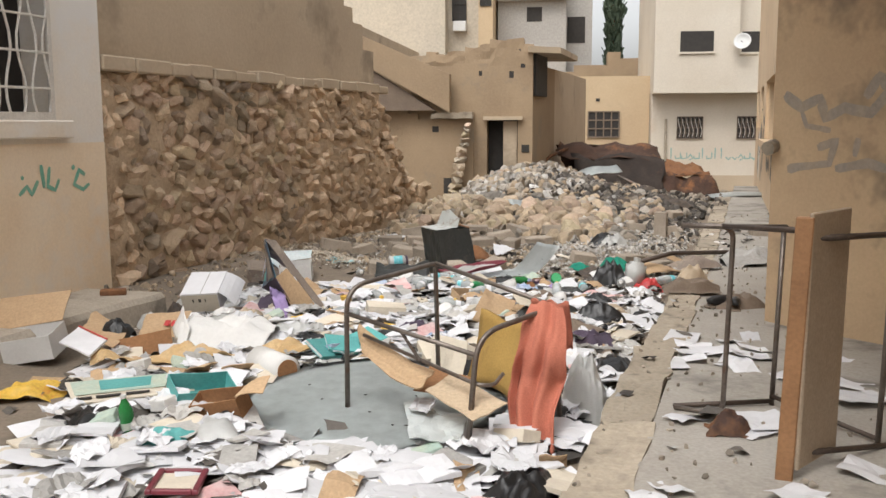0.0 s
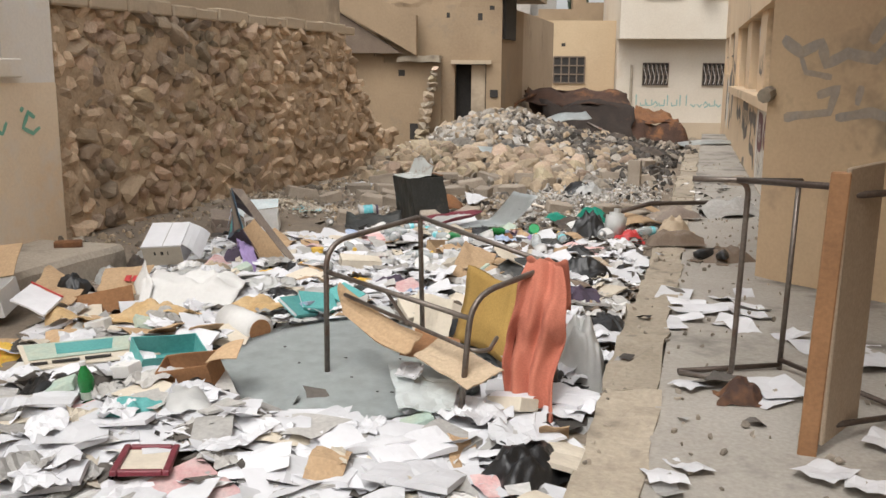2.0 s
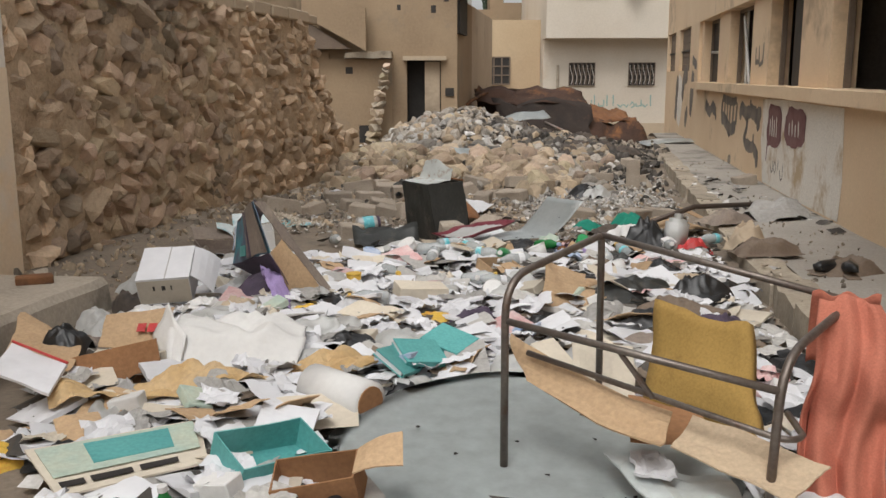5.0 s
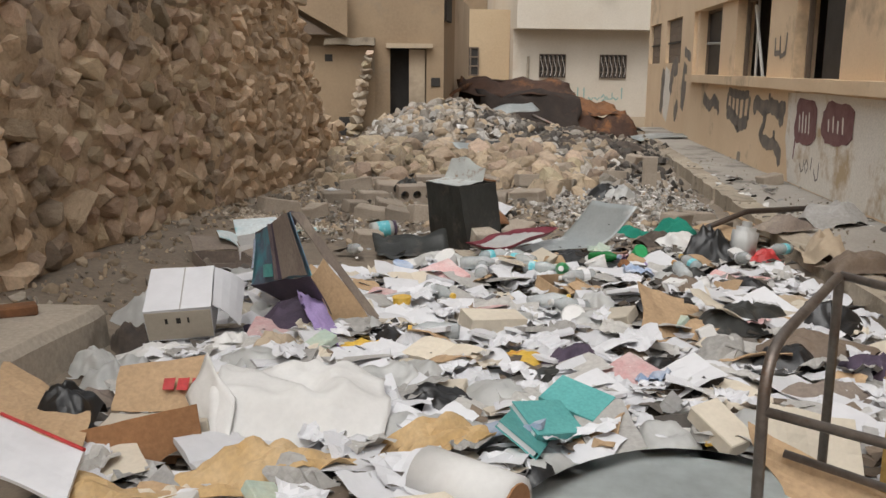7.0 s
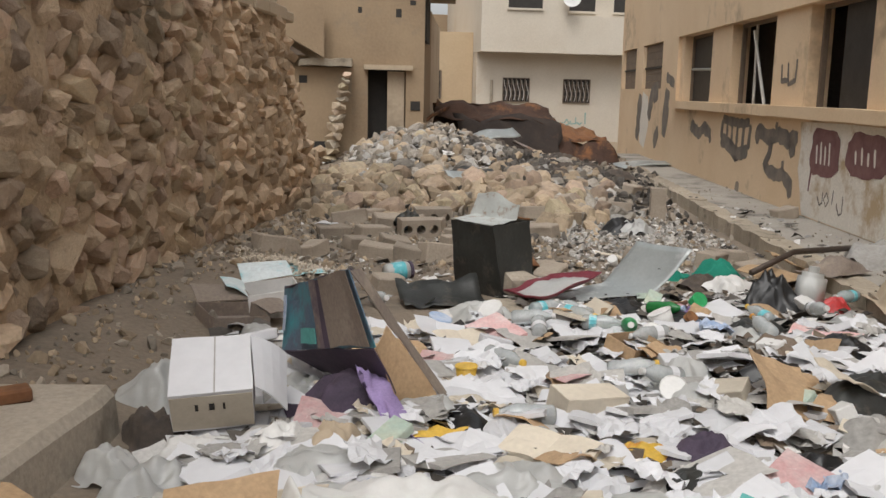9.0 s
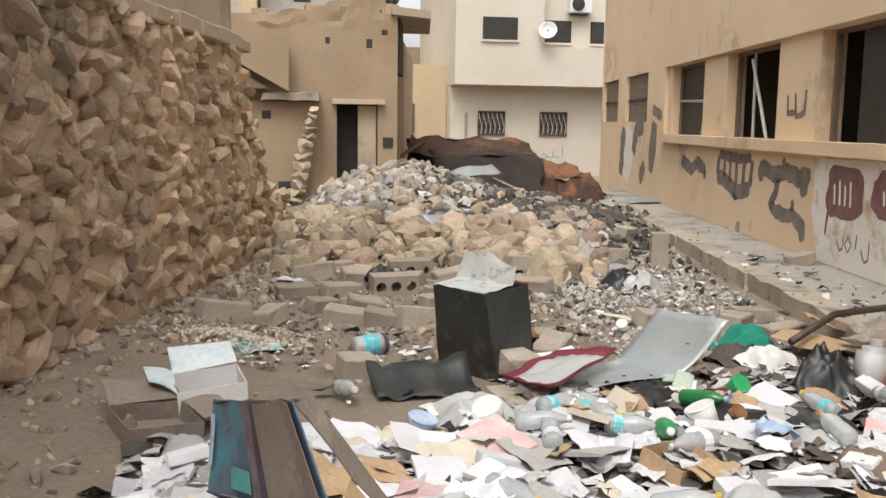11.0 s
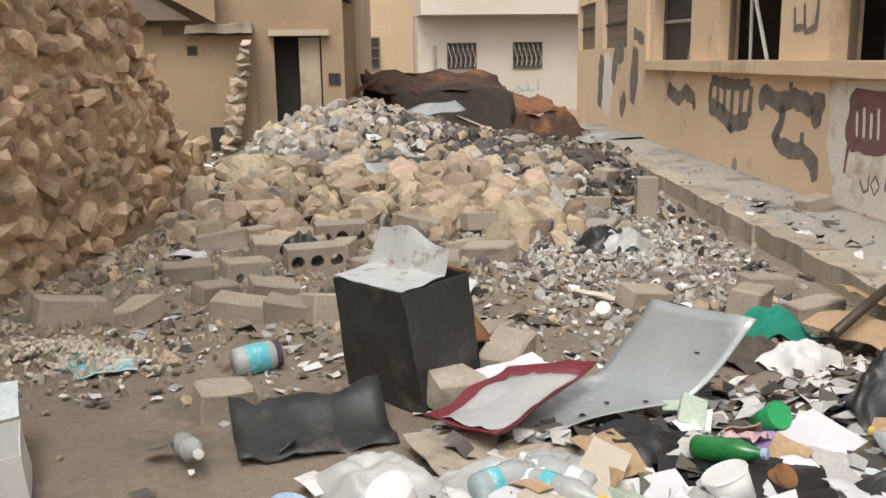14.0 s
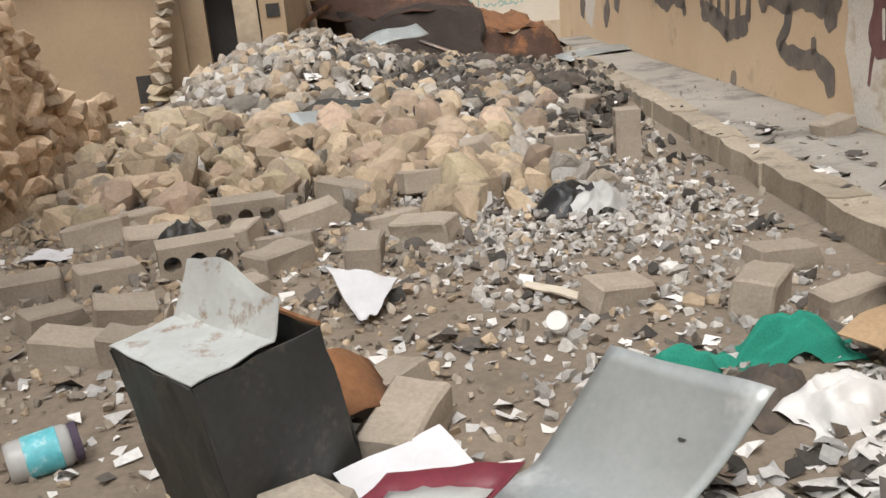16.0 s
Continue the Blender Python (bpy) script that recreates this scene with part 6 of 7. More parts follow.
def build_blue_carton():
    c0 = Vector((-1.4, 6.0, 0.0))
    e = thing("cardboard_box", Matrix.Translation(c0), "crushed blue and purple printed carton with a torn beige flap", "box")
    L1, L2, A, C = Vector((-1.66, 6.62, 0.36)), Vector((-1.67, 6.45, 0.10)), Vector((-1.39, 5.74, 0.62)), Vector((-1.29, 5.68, 0.325))
    F1, F2 = Vector((-1.145, 5.80, -0.04)), Vector((-0.975, 5.87, 0.0))
    back = Vector((0.05, 0.10, -0.02))
    def quad(nm, a, b, c, d, m, k, label="", up=e, amp=0.012, thick=0.005, n=8):
        a, b, c, d = (p - c0 for p in (a, b, c, d))
        def fn(u, v):
            p = (a * (1 - u) + b * u) * (1 - v) + (d * (1 - u) + c * u) * v
            return tuple(p + amp * Vector((noise2(p.x * 9, p.y * 9, 1, k), noise2(p.x * 9, p.y * 9, 1, k + 1), noise2(p.x * 9, p.y * 9, 1, k + 2))))
        return part(nm, sheet(1, 1, n, n, fn, thick), m, up, label)
    side = quad("side", L2, C, A, L1, "blue_box", 1, "blue printed side")
    out = Vector((-0.012, -0.006, 0.004))
    def on(u, v): return (L2 * (1 - u) + C * u) * (1 - v) + (L1 * (1 - u) + A * u) * v + out
    for u0, u1, v0, v1, m in ((0.46, 0.54, 0.02, 0.98, "purple_card"), (0.54, 0.60, 0.03, 0.97, "purple_dark"), (0.60, 0.98, 0.02, 0.98, "card_worn"), (0.28, 0.46, 0.08, 0.3, "print_teal"), (0.05, 0.09, 0.3, 0.85, "print_blue")):
        o2 = out * (0.5 if m in ("print_teal", "print_blue") else 0.0)
        quad("print", on(u0, v0) + o2, on(u1, v0) + o2, on(u1, v1) + o2, on(u0, v1) + o2, m, 1, "faded printed stripe", side, 0.012, 0.002, 4)
    P = A * 0.62 + F2 * 0.38
    quad("flap", C + Vector((0.004, -0.004, 0)), F1, F2, P, "card", 4, "torn beige inner flap")
    quad("back", A, F2 + Vector((0.01, 0.01, 0)), F2 + back, A + back, "card_worn", 7)
    quad("lid", L1, A + Vector((0.005, 0, 0)), A + back, L1 + back * 2 + Vector((0, 0, -0.1)), "purple_card", 9)
    quad("base", L2, C, F1, Vector((-1.35, 6.35, -0.05)), "purple_dark", 12)
build_blue_carton()
wc = carton("cardboard_box", "white printed carton lying tilted in the litter", Matrix.Translation((-1.90, 5.79, 0.10)) @ Euler((radians(23), radians(-3), radians(4))).to_matrix().to_4x4(), 0.30, 0.33, 0.17, "paper", (("r", -42, 0.17),), "paper", open_top=False)
bm = bmesh.new(); box(bm, 0.01, -0.165, 0.1762, 0.016, 0.165, 0.178); part("seam", bm, "paper_grey", wc)
bm = bmesh.new(); box(bm, -0.147, -0.171, 0.01, 0.147, -0.1685, 0.165); part("end_panel", bm, "paper_old", wc, "buff end panel with dark print")
for k, w in enumerate((0.012, 0.02, 0.008)):
    bm = bmesh.new(); box(bm, -0.06 + 0.05 * k, -0.1735, 0.1, -0.06 + 0.05 * k + w, -0.1722, 0.13); part("print", bm, "iron", wc)
bx = thing("cardboard_box", Matrix.Translation((-1.75, 4.45, 0.0)), "open brown cardboard box with spread flaps and a red stamp", "box")
def box_panel(nm, m, k, *pts, label=""):
    return part(nm, bent(*(Vector(p) - Vector((-1.75, 4.45, 0.0)) for p in pts), k, 0.01, 0.005), m, bx, label)
box_panel("side", "card_dark", 21, (-1.86, 4.30, 0.0), (-1.55, 4.34, 0.0), (-1.575, 4.36, 0.20), (-2.0, 4.38, 0.09))
fl = box_panel("flap", "card", 22, (-1.92, 4.60, 0.09), (-1.62, 4.55, 0.09), (-1.61, 4.79, 0.23), (-1.917, 4.73, 0.21), label="pale brown flap with a red stamp")
box_panel("flap", "paper_old", 23, (-1.95, 4.38, 0.07), (-1.58, 4.37, 0.13), (-1.62, 4.54, 0.09), (-1.92, 4.60, 0.08))
box_panel("base", "card_dark", 24, (-1.95, 4.36, 0.0), (-1.56, 4.36, 0.0), (-1.6, 4.66, 0.02), (-1.95, 4.66, 0.02))
for k in range(3):
    part("stamp", bent((0.005 + 0.05 * k, 0.17 - 0.005 * k, 0.156), (0.045 + 0.05 * k, 0.165 - 0.005 * k, 0.156), (0.045 + 0.05 * k, 0.21, 0.186), (0.005 + 0.05 * k, 0.21, 0.184), 22, 0.002, 0.002, 2), "red", fl, "red printed stamp")
carton("cardboard_box", "torn brown carton by the stone wall", at(-2.0, 7.5, 0.0, 8, 6, 30), 0.34, 0.26, 0.09, "card_worn", (("b", 20, 0.16), ("r", 10, 0.16)), "card_worn")
carton("cardboard_box", "white and turquoise printed carton torn open", at(-1.78, 7.85, 0.0, 5, -5, 12), 0.32, 0.26, 0.17, "white_plastic", (("b", 15, 0.22), ("l", 30, 0.14)), "print_turq")
carton("cardboard_box", "small open cardboard tray", at(0.12, 6.75, 0.04, 12, 4, 30), 0.26, 0.2, 0.08, "card", (("f", 10, 0.1),))
laid("cushion", "mustard brown padded board leaning behind the table frame", "cushion", ((0.44, 3.82, 0.10), (0.75, 3.40, 0.09), (0.775, 3.64, 0.43), (0.52, 3.93, 0.46)), "mustard", 3, 0.03, 0.05, smooth=True)
carton("cardboard_box", "teal plastic file box among papers", at(-0.90, 3.23, 0.02, 16, 5, 40), 0.32, 0.2, 0.11, "print_teal", (), "print_teal", open_top=True)
carton("cardboard_box", "small brown carton among papers", at(-0.70, 3.06, 0.03, 15, -10, -4), 0.26, 0.14, 0.14, "card_dark", (("r", 10, 0.15),))
carton("cardboard_box", "long cream cardboard carton in the papers", at(-0.43, 5.76, 0.05, 8, 6, 20), 0.30, 0.14, 0.10, "paper_old", (), open_top=False)
carton("cardboard_box", "long pale cardboard sleeve lying open", at(0.08, 7.38, 0.05, 20, -4, 58), 0.36, 0.13, 0.06, "paper_old", (), open_top=False)
carton("cardboard_box", "white carton lying by the pavement ledge", at(-2.55, 4.25, 0.02, 6, -8, 10), 0.5, 0.3, 0.16, "white_plastic", (("b", 30, 0.3),), "card")

def panel_thing(label, m, w, d, material, seed, name="cardboard", category="cardboard", curve=0.05, thick=0.005):
    bm = sheet(w, d, 8, 6, lambda u, v: curve * math.sin(u * 2.8 + seed) + 0.03 * noise2(u * 3, v * 3, 1, seed), thick)
    return tagged(part(name, bm, material, None, at=m), label, category)

laid("cardboard", "large flattened brown cardboard sheet by the ledge", "cardboard", ((-2.24, 4.36, 0.13), (-1.93, 4.22, 0.1), (-1.97, 4.60, 0.12), (-2.38, 4.86, 0.2)), "card", 1, 0.03, 0.006)
wb = laid("board", "white board with a red edge leaning on cardboard", "board", ((-2.1, 3.92, 0.20), (-1.79, 3.72, 0.17), (-1.82, 3.98, 0.2), (-2.14, 4.22, 0.22)), "paper", 3, 0.006, 0.012)
part("edge", tube([(-0.175, 0.262, 0.03), (0.145, 0.02, 0.01)], 0.006, 6), "red", wb, "red edge strip")
panel_thing("flattened brown cardboard on the street", at(-1.75, 3.6, 0.05, 6, 3, 15), 0.7, 0.34, "card", 4)
laid("cardboard", "folded brown cardboard caught in the table frame", "cardboard", ((-0.06, 3.35, 0.34), (0.30, 2.97, 0.25), (0.36, 3.09, 0.33), (-0.10, 3.48, 0.45)), "card", 5, 0.02, 0.006, 0.015)
laid("cardboard", "pale cardboard flap hanging in the table frame", "cardboard", ((0.335, 3.0, 0.25), (0.59, 2.74, 0.20), (0.745, 2.84, 0.25), (0.447, 3.12, 0.29)), "card_pale", 6, 0.015, 0.006)
laid("cardboard", "shadowed cardboard strip behind the frame rail", "cardboard", ((0.25, 3.15, 0.2), (0.5, 3.12, 0.2), (0.52, 3.3, 0.24), (0.3, 3.4, 0.26)), "card_dark", 9, 0.01, 0.005)
laid("cardboard", "small pale card leaning behind the table frame", "cardboard", ((0.2, 3.95, 0.08), (0.42, 3.8, 0.08), (0.44, 3.95, 0.27), (0.22, 4.1, 0.27)), "paper_old", 16)
panel_thing("brown cardboard piece on the rubbish", at(0.42, 5.75, 0.08, 24, -30, 75), 0.5, 0.26, "card", 7)
panel_thing("torn cardboard piece lying on papers", at(0.8, 5.8, 0.1, 10, 12, 20), 0.45, 0.22, "paper_old", 8)
panel_thing("square cardboard piece by the kerb", at(1.28, 4.95, 0.05, 8, 4, -12), 0.3, 0.26, "card", 9)
pb = laid("poster_board", "faded green and yellow printed poster board", "poster", ((-1.48, 2.99, 0.11), (-1.09, 3.24, 0.11), (-1.2, 3.56, 0.13), (-1.70, 3.29, 0.13)), "paper_old", 10, 0.004, 0.008)
for u0, u1, v0, v1, m in ((0.04, 0.96, 0.3, 0.93, "print_green"), (0.3, 0.8, 0.42, 0.86, "print_teal"), (0.05, 0.2, 0.1, 0.2, "iron"), (0.24, 0.5, 0.1, 0.2, "iron"), (0.55, 0.8, 0.1, 0.2, "iron")):
    P4 = [Vector(p) - Vector((-1.3675, 3.27, 0.113 if m != "print_teal" else 0.111)) for p in ((-1.48, 2.99, 0.11), (-1.09, 3.24, 0.11), (-1.2, 3.56, 0.13), (-1.70, 3.29, 0.13))]
    part("print", bent(*((P4[0] * (1 - u) + P4[1] * u) * (1 - v) + (P4[3] * (1 - u) + P4[2] * u) * v for u, v in ((u0, v0), (u1, v0), (u1, v1), (u0, v1))), 10, 0.001, 0.002, 2), m, pb, "faded printed field")
panel_thing("white printed poster board under cardboard", at(-1.2, 3.45, 0.04, 4, 3, 10), 0.6, 0.2, "paper_grey", 12, "poster_board", "poster")
laid("folder", "grey crumpled folder cover on the tabletop", "folder", ((0.305, 2.72, 0.10), (0.555, 2.75, 0.10), (0.52, 3.08, 0.12), (0.19, 3.22, 0.13)), "grey_panel", 11, 0.03, 0.006)
laid("paper_sheet", "folded white paper on the grey folder", "paper", ((0.24, 3.05, 0.145), (0.36, 3.0, 0.145), (0.37, 3.17, 0.155), (0.26, 3.2, 0.16)), "paper", 12, 0.02, 0.01)
panel_thing("pale flat cardboard beside the green cloth", at(1.95, 8.75, 0.06, 6, 3, 30), 0.55, 0.4, "card", 13)
panel_thing("tan board lying at the kerb", at(2.3, 9.15, 0.1, 10, 14, 20), 0.6, 0.2, "card", 14)
panel_thing("dark flat mat on the ground", at(0.0, 7.85, 0.03, 2, 2, 15), 0.8, 0.3, "kerb", 15, "floor_mat", "mat", 0.02)
panel_thing("black rubber mat scrap", at(0.55, 7.35, 0.05, 4, 6, -20), 0.5, 0.25, "black", 18, "floor_mat", "mat", 0.04)

# gold wrapping paper
def gold(u, v):
    c = Vector((-1.86, 3.86, 0.12)) * (1 - u) + Vector((-0.62, 4.32, 0.09)) * u
    n = Vector((-0.42, 0.9, 0))
    w = 0.26 * (1 - 0.55 * u)
    p = c + n * (v - 0.5) * w
    return (p.x, p.y, p.z + 0.06 * math.sin(u * 14 + v * 2) * (0.4 + 0.6 * v) + 0.07 * abs(noise2(u * 11, v * 3, 1)) - 0.02)
tagged(part("wrapping_paper", sheet(1, 1, 60, 10, gold, 0.002), "gold_paper", None), "long crumpled strip of gold wrapping paper", "wrapping paper")

def sack(u, v):
    """Front face, rumpled top and back of a slumped sack."""
    rise = soft(v, 0.0, 0.34)
    x = -1.54 + 0.58 * u + 0.05 * noise2(u * 2, v * 3, 1, 2)
    y = 4.30 + 0.14 * rise + 0.62 * max(0, v - 0.28)
    z = 0.21 * rise * (1 - 0.45 * soft(v, 0.75, 1)) * (1 - 0.35 * soft(u, 0.72, 1)) - 0.05 * math.exp(-((u - 0.55) / 0.22) ** 2 - ((v - 0.6) / 0.2) ** 2)
    fold = 0.5 - abs(noise2(u * 3.4 + v, v * 2.6, 1, 6)) * 1.8
    return (x, y + 0.02 * fold, z + 0.045 * fold * rise + 0.018 * noise2(u * 8, v * 8, 1, 9))
sk = tagged(part("woven_sack", sheet(1, 1, 34, 34, sack, 0.003), "sack", None, smooth=True), "large crumpled white woven sack", "sack")
part("mouth_flap", bent((-1.485, 4.27, 0.01), (-1.455, 4.40, 0.2), (-1.575, 4.56, 0.30), (-1.65, 4.55, 0.15), 3, 0.012, 0.004), "sack", sk, "folded-over sack mouth", smooth=True)
lump("plastic_bag", "white film spread behind the woven sack", "bag", at(-0.95, 5.05, 0.0, 0, 0, 30), 0.5, 0.34, 0.12, "film", 58)
for x, y in ((2.2, 15.8), (2.7, 16.3), (1.7, 16.5), (2.5, 17.2), (2.9, 15.5), (1.9, 15.2), (1.3, 16.9)):
    lump("rag", "charred black debris on the rubble heap", "rag", at(x, y, 0.03, 8, -6, 50 * x), 0.42, 0.3, 0.14, "scrap_rag", int(x * 50), "charred debris on the heap")
lump("plastic_bag", "white plastic bag beside the woven sack", "bag", at(-0.9, 5.0, 0.0), 0.5, 0.4, 0.16, "film", 4)
lump("plastic_bag", "white film bag slumped behind the orange cloth", "bag", at(1.11, 3.46, -0.02, 0, 0, 20), 0.30, 0.42, 0.36, "film", 7)
lump("plastic_bag", "black plastic bag knotted on the rubbish", "bag", at(1.42, 7.85, 0.0), 0.36, 0.36, 0.28, "black", 9)
lump("plastic_bag", "black bag lying by the kerb", "bag", at(1.22, 5.75, 0.0), 0.4, 0.34, 0.2, "black", 12)
lump("plastic_bag", "dark rag at the kerb", "rag", at(1.55, 6.3, 0.0), 0.44, 0.3, 0.12, "black", 14)
lump("plastic_bag", "small black bag in the open carton", "bag", at(-2.06, 4.55, 0.12), 0.22, 0.2, 0.14, "black", 17)
lump("plastic_bag", "purple cloth bag under the blue carton", "bag", at(-1.35, 5.9, 0.0), 0.55, 0.5, 0.2, "purple_dark", 20)
laid("cloth", "purple cloth strip hanging from the carton", "cloth", ((-1.22, 5.50, 0.01), (-1.12, 5.50, 0.01), (-1.24, 5.76, 0.2), (-1.36, 5.74, 0.22)), "purple", 21, 0.05, 0.004, smooth=True)
lump("cloth", "lilac cloth lying on the rubbish", "cloth", at(0.74, 7.6, 0.0, 0, 0, 30), 0.42, 0.28, 0.09, "purple", 23)
lump("cloth", "bright green cloth trailing over rubbish", "cloth", at(1.5, 8.86, 0.0, 0, 0, -8), 0.46, 0.15, 0.17, "green_cloth", 27)
lump("foil_bag", "yellow and red foil bag", "bag", at(-1.03, 5.54, 0.0, 0, 0, -10), 0.42, 0.22, 0.07, "yellow_foil", 28)
lump("foil_bag", "yellow foil snack bag among papers", "bag", at(-0.36, 5.32, 0.0, 0, 0, 20), 0.26, 0.16, 0.07, "yellow_foil", 30)
lump("foil_bag", "red and orange foil bag", "bag", at(0.16, 5.12, 0.0, 0, 0, -25), 0.3, 0.22, 0.07, "red", 32)
lump("foil_bag", "yellow foil bag by the carton", "bag", at(-1.98, 3.4, 0.0, 0, 0, 15), 0.42, 0.24, 0.10, "yellow_foil", 33)
lump("rag", "black and white ash-covered bag in the ash", "rag", at(1.45, 11.05, 0.0), 0.42, 0.36, 0.17, "black", 35)
lump("rag", "pale ash-covered film bundle", "rag", at(1.58, 10.95, 0.02), 0.3, 0.3, 0.15, "film", 36)
lump("rag", "dark rag among the blocks", "rag", at(-0.62, 11.05, 0.05), 0.3, 0.3, 0.18, "black_sheet", 37)
lump("rag", "brown rag and shoes on the pavement", "rag", at(2.36, 6.22, 0.0, 0, 0, 10), 0.4, 0.3, 0.12, "shutter", 38)
lump("rag", "grey blanket heaped on the pavement edge", "rag", at(2.15, 7.55, 0.0, 0, 0, 70), 0.62, 0.34, 0.17, "mud_grey", 39)
lump("rag", "pale tarpaulin folds on the pavement", "rag", at(3.0, 9.1, 0.0, 0, 0, 20), 0.7, 0.5, 0.2, "paper_grey", 40)
lump("rag", "black trousers lying by the kerb", "rag", at(0.84, 2.32, 0.02, 0, 0, 60), 0.36, 0.26, 0.14, "black", 41)
lump("cloth", "teal cloth scrap on the papers", "cloth", at(-0.82, 2.62, 0.04, 0, 0, 20), 0.26, 0.16, 0.08, "print_teal", 44)
lump("rag", "rust brown rag on the pavement", "rag", at(1.73, 2.82, 0.0), 0.2, 0.18, 0.1, "rust_orange", 42)
for x, y, rz, w, d, h, m, what in ((0.85, 5.8, 20, 0.5, 0.3, 0.13, "black_sheet", "dark grey jacket"), (1.0, 5.35, -30, 0.45, 0.3, 0.12, "shutter", "brown cloth"), (0.62, 5.45, 60, 0.36, 0.24, 0.08, "paper_grey", "grey film"), (0.4, 4.95, 10, 0.4, 0.26, 0.08, "paper_grey", "grey film"), (1.3, 6.25, 15, 0.4, 0.3, 0.12, "mud_grey", "grey-brown cloth"), (0.75, 4.75, -10, 0.4, 0.24, 0.1, "card_worn", "brown paper"), (-0.3, 5.05, 40, 0.44, 0.12, 0.07, "black_sheet", "dark cloth"), (2.05, 6.9, 10, 0.5, 0.3, 0.13, "shutter", "brown cloth"), (2.3, 8.6, 30, 0.5, 0.3, 0.12, "card_worn", "brown cloth")):
    lump("rag", f"{what} crumpled in the street rubbish", "rag", at(x, y, 0.03, 0, 0, rz), w, d, h, m, int(x * 30 + y * 50), "crumpled cloth by the kerb")
lump("plastic_bag", "bright white plastic bag by the green cloth", "bag", at(1.42, 8.45, 0.0, 0, 0, 10), 0.36, 0.24, 0.12, "white_plastic", 51)
lump("rag", "black and brown rags by the green cloth", "rag", at(1.26, 8.6, 0.0, 0, 0, 30), 0.32, 0.24, 0.1, "scrap_rag", 52)
for k, (x, y, rz, m, what) in enumerate(((-1.36, 7.36, 10, "paper", "white"), (-1.12, 7.38, -25, "paper", "white"), (-0.98, 7.16, 35, "paper", "white"), (-1.55, 7.2, 15, "print_blue", "blue printed"), (-1.7, 7.28, -20, "print_turq", "turquoise printed"), (-1.25, 7.1, 60, "paper_old", "yellowed"), (-1.2, 6.9, 15, "paper", "white"), (-0.85, 6.95, -40, "paper", "white"), (-1.5, 6.85, 30, "card", "brown"))):
    tagged(part("paper_sheet", sheet(0.30, 0.21, 6, 5, lambda u, v, k=k: 0.03 * math.sin(u * 2.6 + k) + 0.03 * noise2(u * 3, v * 3, 1, k), 0.003), m, None, at=at(x, y, 0.03, 4, -3, rz)), f"{what} sheet of card lying on bare dirt", "paper")
laid("paper_sheet", "torn white sheet lying on the rubble behind the box", "paper", [(x, y, top_z(x, y) + 0.05 + d) for x, y, d in ((0.12, 9.72, 0.0), (0.19, 9.75, 0.0), (0.33, 10.1, 0.03), (0.03, 10.3, 0.07))], "paper", 31, 0.02, 0.003)
laid("board", "pale splintered strip of board on the dirt", "board", [(x, y, top_z(x, y) + 0.04) for x, y in ((0.84, 9.85), (1.02, 9.62), (1.05, 9.68), (0.87, 9.92))], "paper_old", 33, 0.01, 0.01)
laid("paper_sheet", "white paper lying at the foot of the stone wall", "paper", [(x, y, top_z(x, y) + 0.035) for x, y in ((-1.55, 11.3), (-1.3, 11.35), (-1.32, 11.6), (-1.5, 11.55))], "paper", 34, 0.03, 0.003)
for x, y, w, d, h, m, what in ((-1.93, 5.5, 0.3, 0.2, 0.1, "white_plastic", "white plastic sheet"), (-1.63, 5.48, 0.26, 0.2, 0.12, "white_plastic", "white plastic sheet"), (-2.12, 5.72, 0.24, 0.2, 0.15, "scrap_rag", "dark bundle"), (-2.2, 5.4, 0.24, 0.2, 0.12, "film", "clear film"), (-2.05, 5.15, 0.3, 0.2, 0.07, "white_plastic", "white plastic sheet"), (-1.45, 5.45, 0.26, 0.2, 0.13, "mud_grey", "brown cloth"), (-2.1, 5.0, 0.3, 0.18, 0.09, "card_worn", "brown paper")):
    lump("plastic_bag", f"{what} crumpled under the white carton", "bag", at(x, y, 0.01, 0, 0, 90 * x), w, d, h, m, int(40 * y - 30 * x), "crumpled waste by the ledge")
lump("rag", "dark burnt cloth in the rubbish", "rag", at(0.4, 7.7, 0.0), 0.5, 0.4, 0.12, "black", 43)
lump("plastic_bag", "clear film bag by the wall ledge", "bag", at(-2.16, 6.2, 0.0), 0.34, 0.32, 0.2, "film", 45)
lump("plastic_bag", "crumpled clear film under the ledge", "bag", at(-2.05, 5.2, 0.0), 0.3, 0.3, 0.16, "film", 46)
lump("plastic_bag", "white plastic bag in the bottles", "bag", at(-0.55, 7.62, 0.0), 0.4, 0.3, 0.13, "film", 47)
lump("plastic_bag", "clear crumpled bag by the bottles", "bag", at(-0.2, 7.5, 0.0), 0.4, 0.28, 0.1, "film", 48)
lump("plastic_bag", "white plastic bag by the paper roll", "bag", at(-0.85, 4.45, 0.0), 0.5, 0.3, 0.12, "film", 49)

# ---- bottles, jars, cups ----
def bottle(name, label, m, r, h, body, cap, lab=None, category="bottle", group=""):
    e = thing(name, m, label, category, group)
    part("body", lathe([(r * 0.8, 0), (r, 0.012), (r, h * 0.35), (r * 0.93, h * 0.42), (r, h * 0.5), (r, h * 0.66), (r * 0.55, h * 0.85), (r * 0.36, h * 0.92), (r * 0.36, h)], 12), body, e, smooth=True)
    part("cap", lathe([(r * 0.42, h * 0.965), (r * 0.42, h * 1.04), (r * 0.36, h * 1.05)], 10), cap, e)
    if lab: part("label", lathe([(r * 1.01, h * 0.18), (r * 1.015, h * 0.2), (r * 1.015, h * 0.34), (r * 1.01, h * 0.36)], 12), lab, e)
    return e

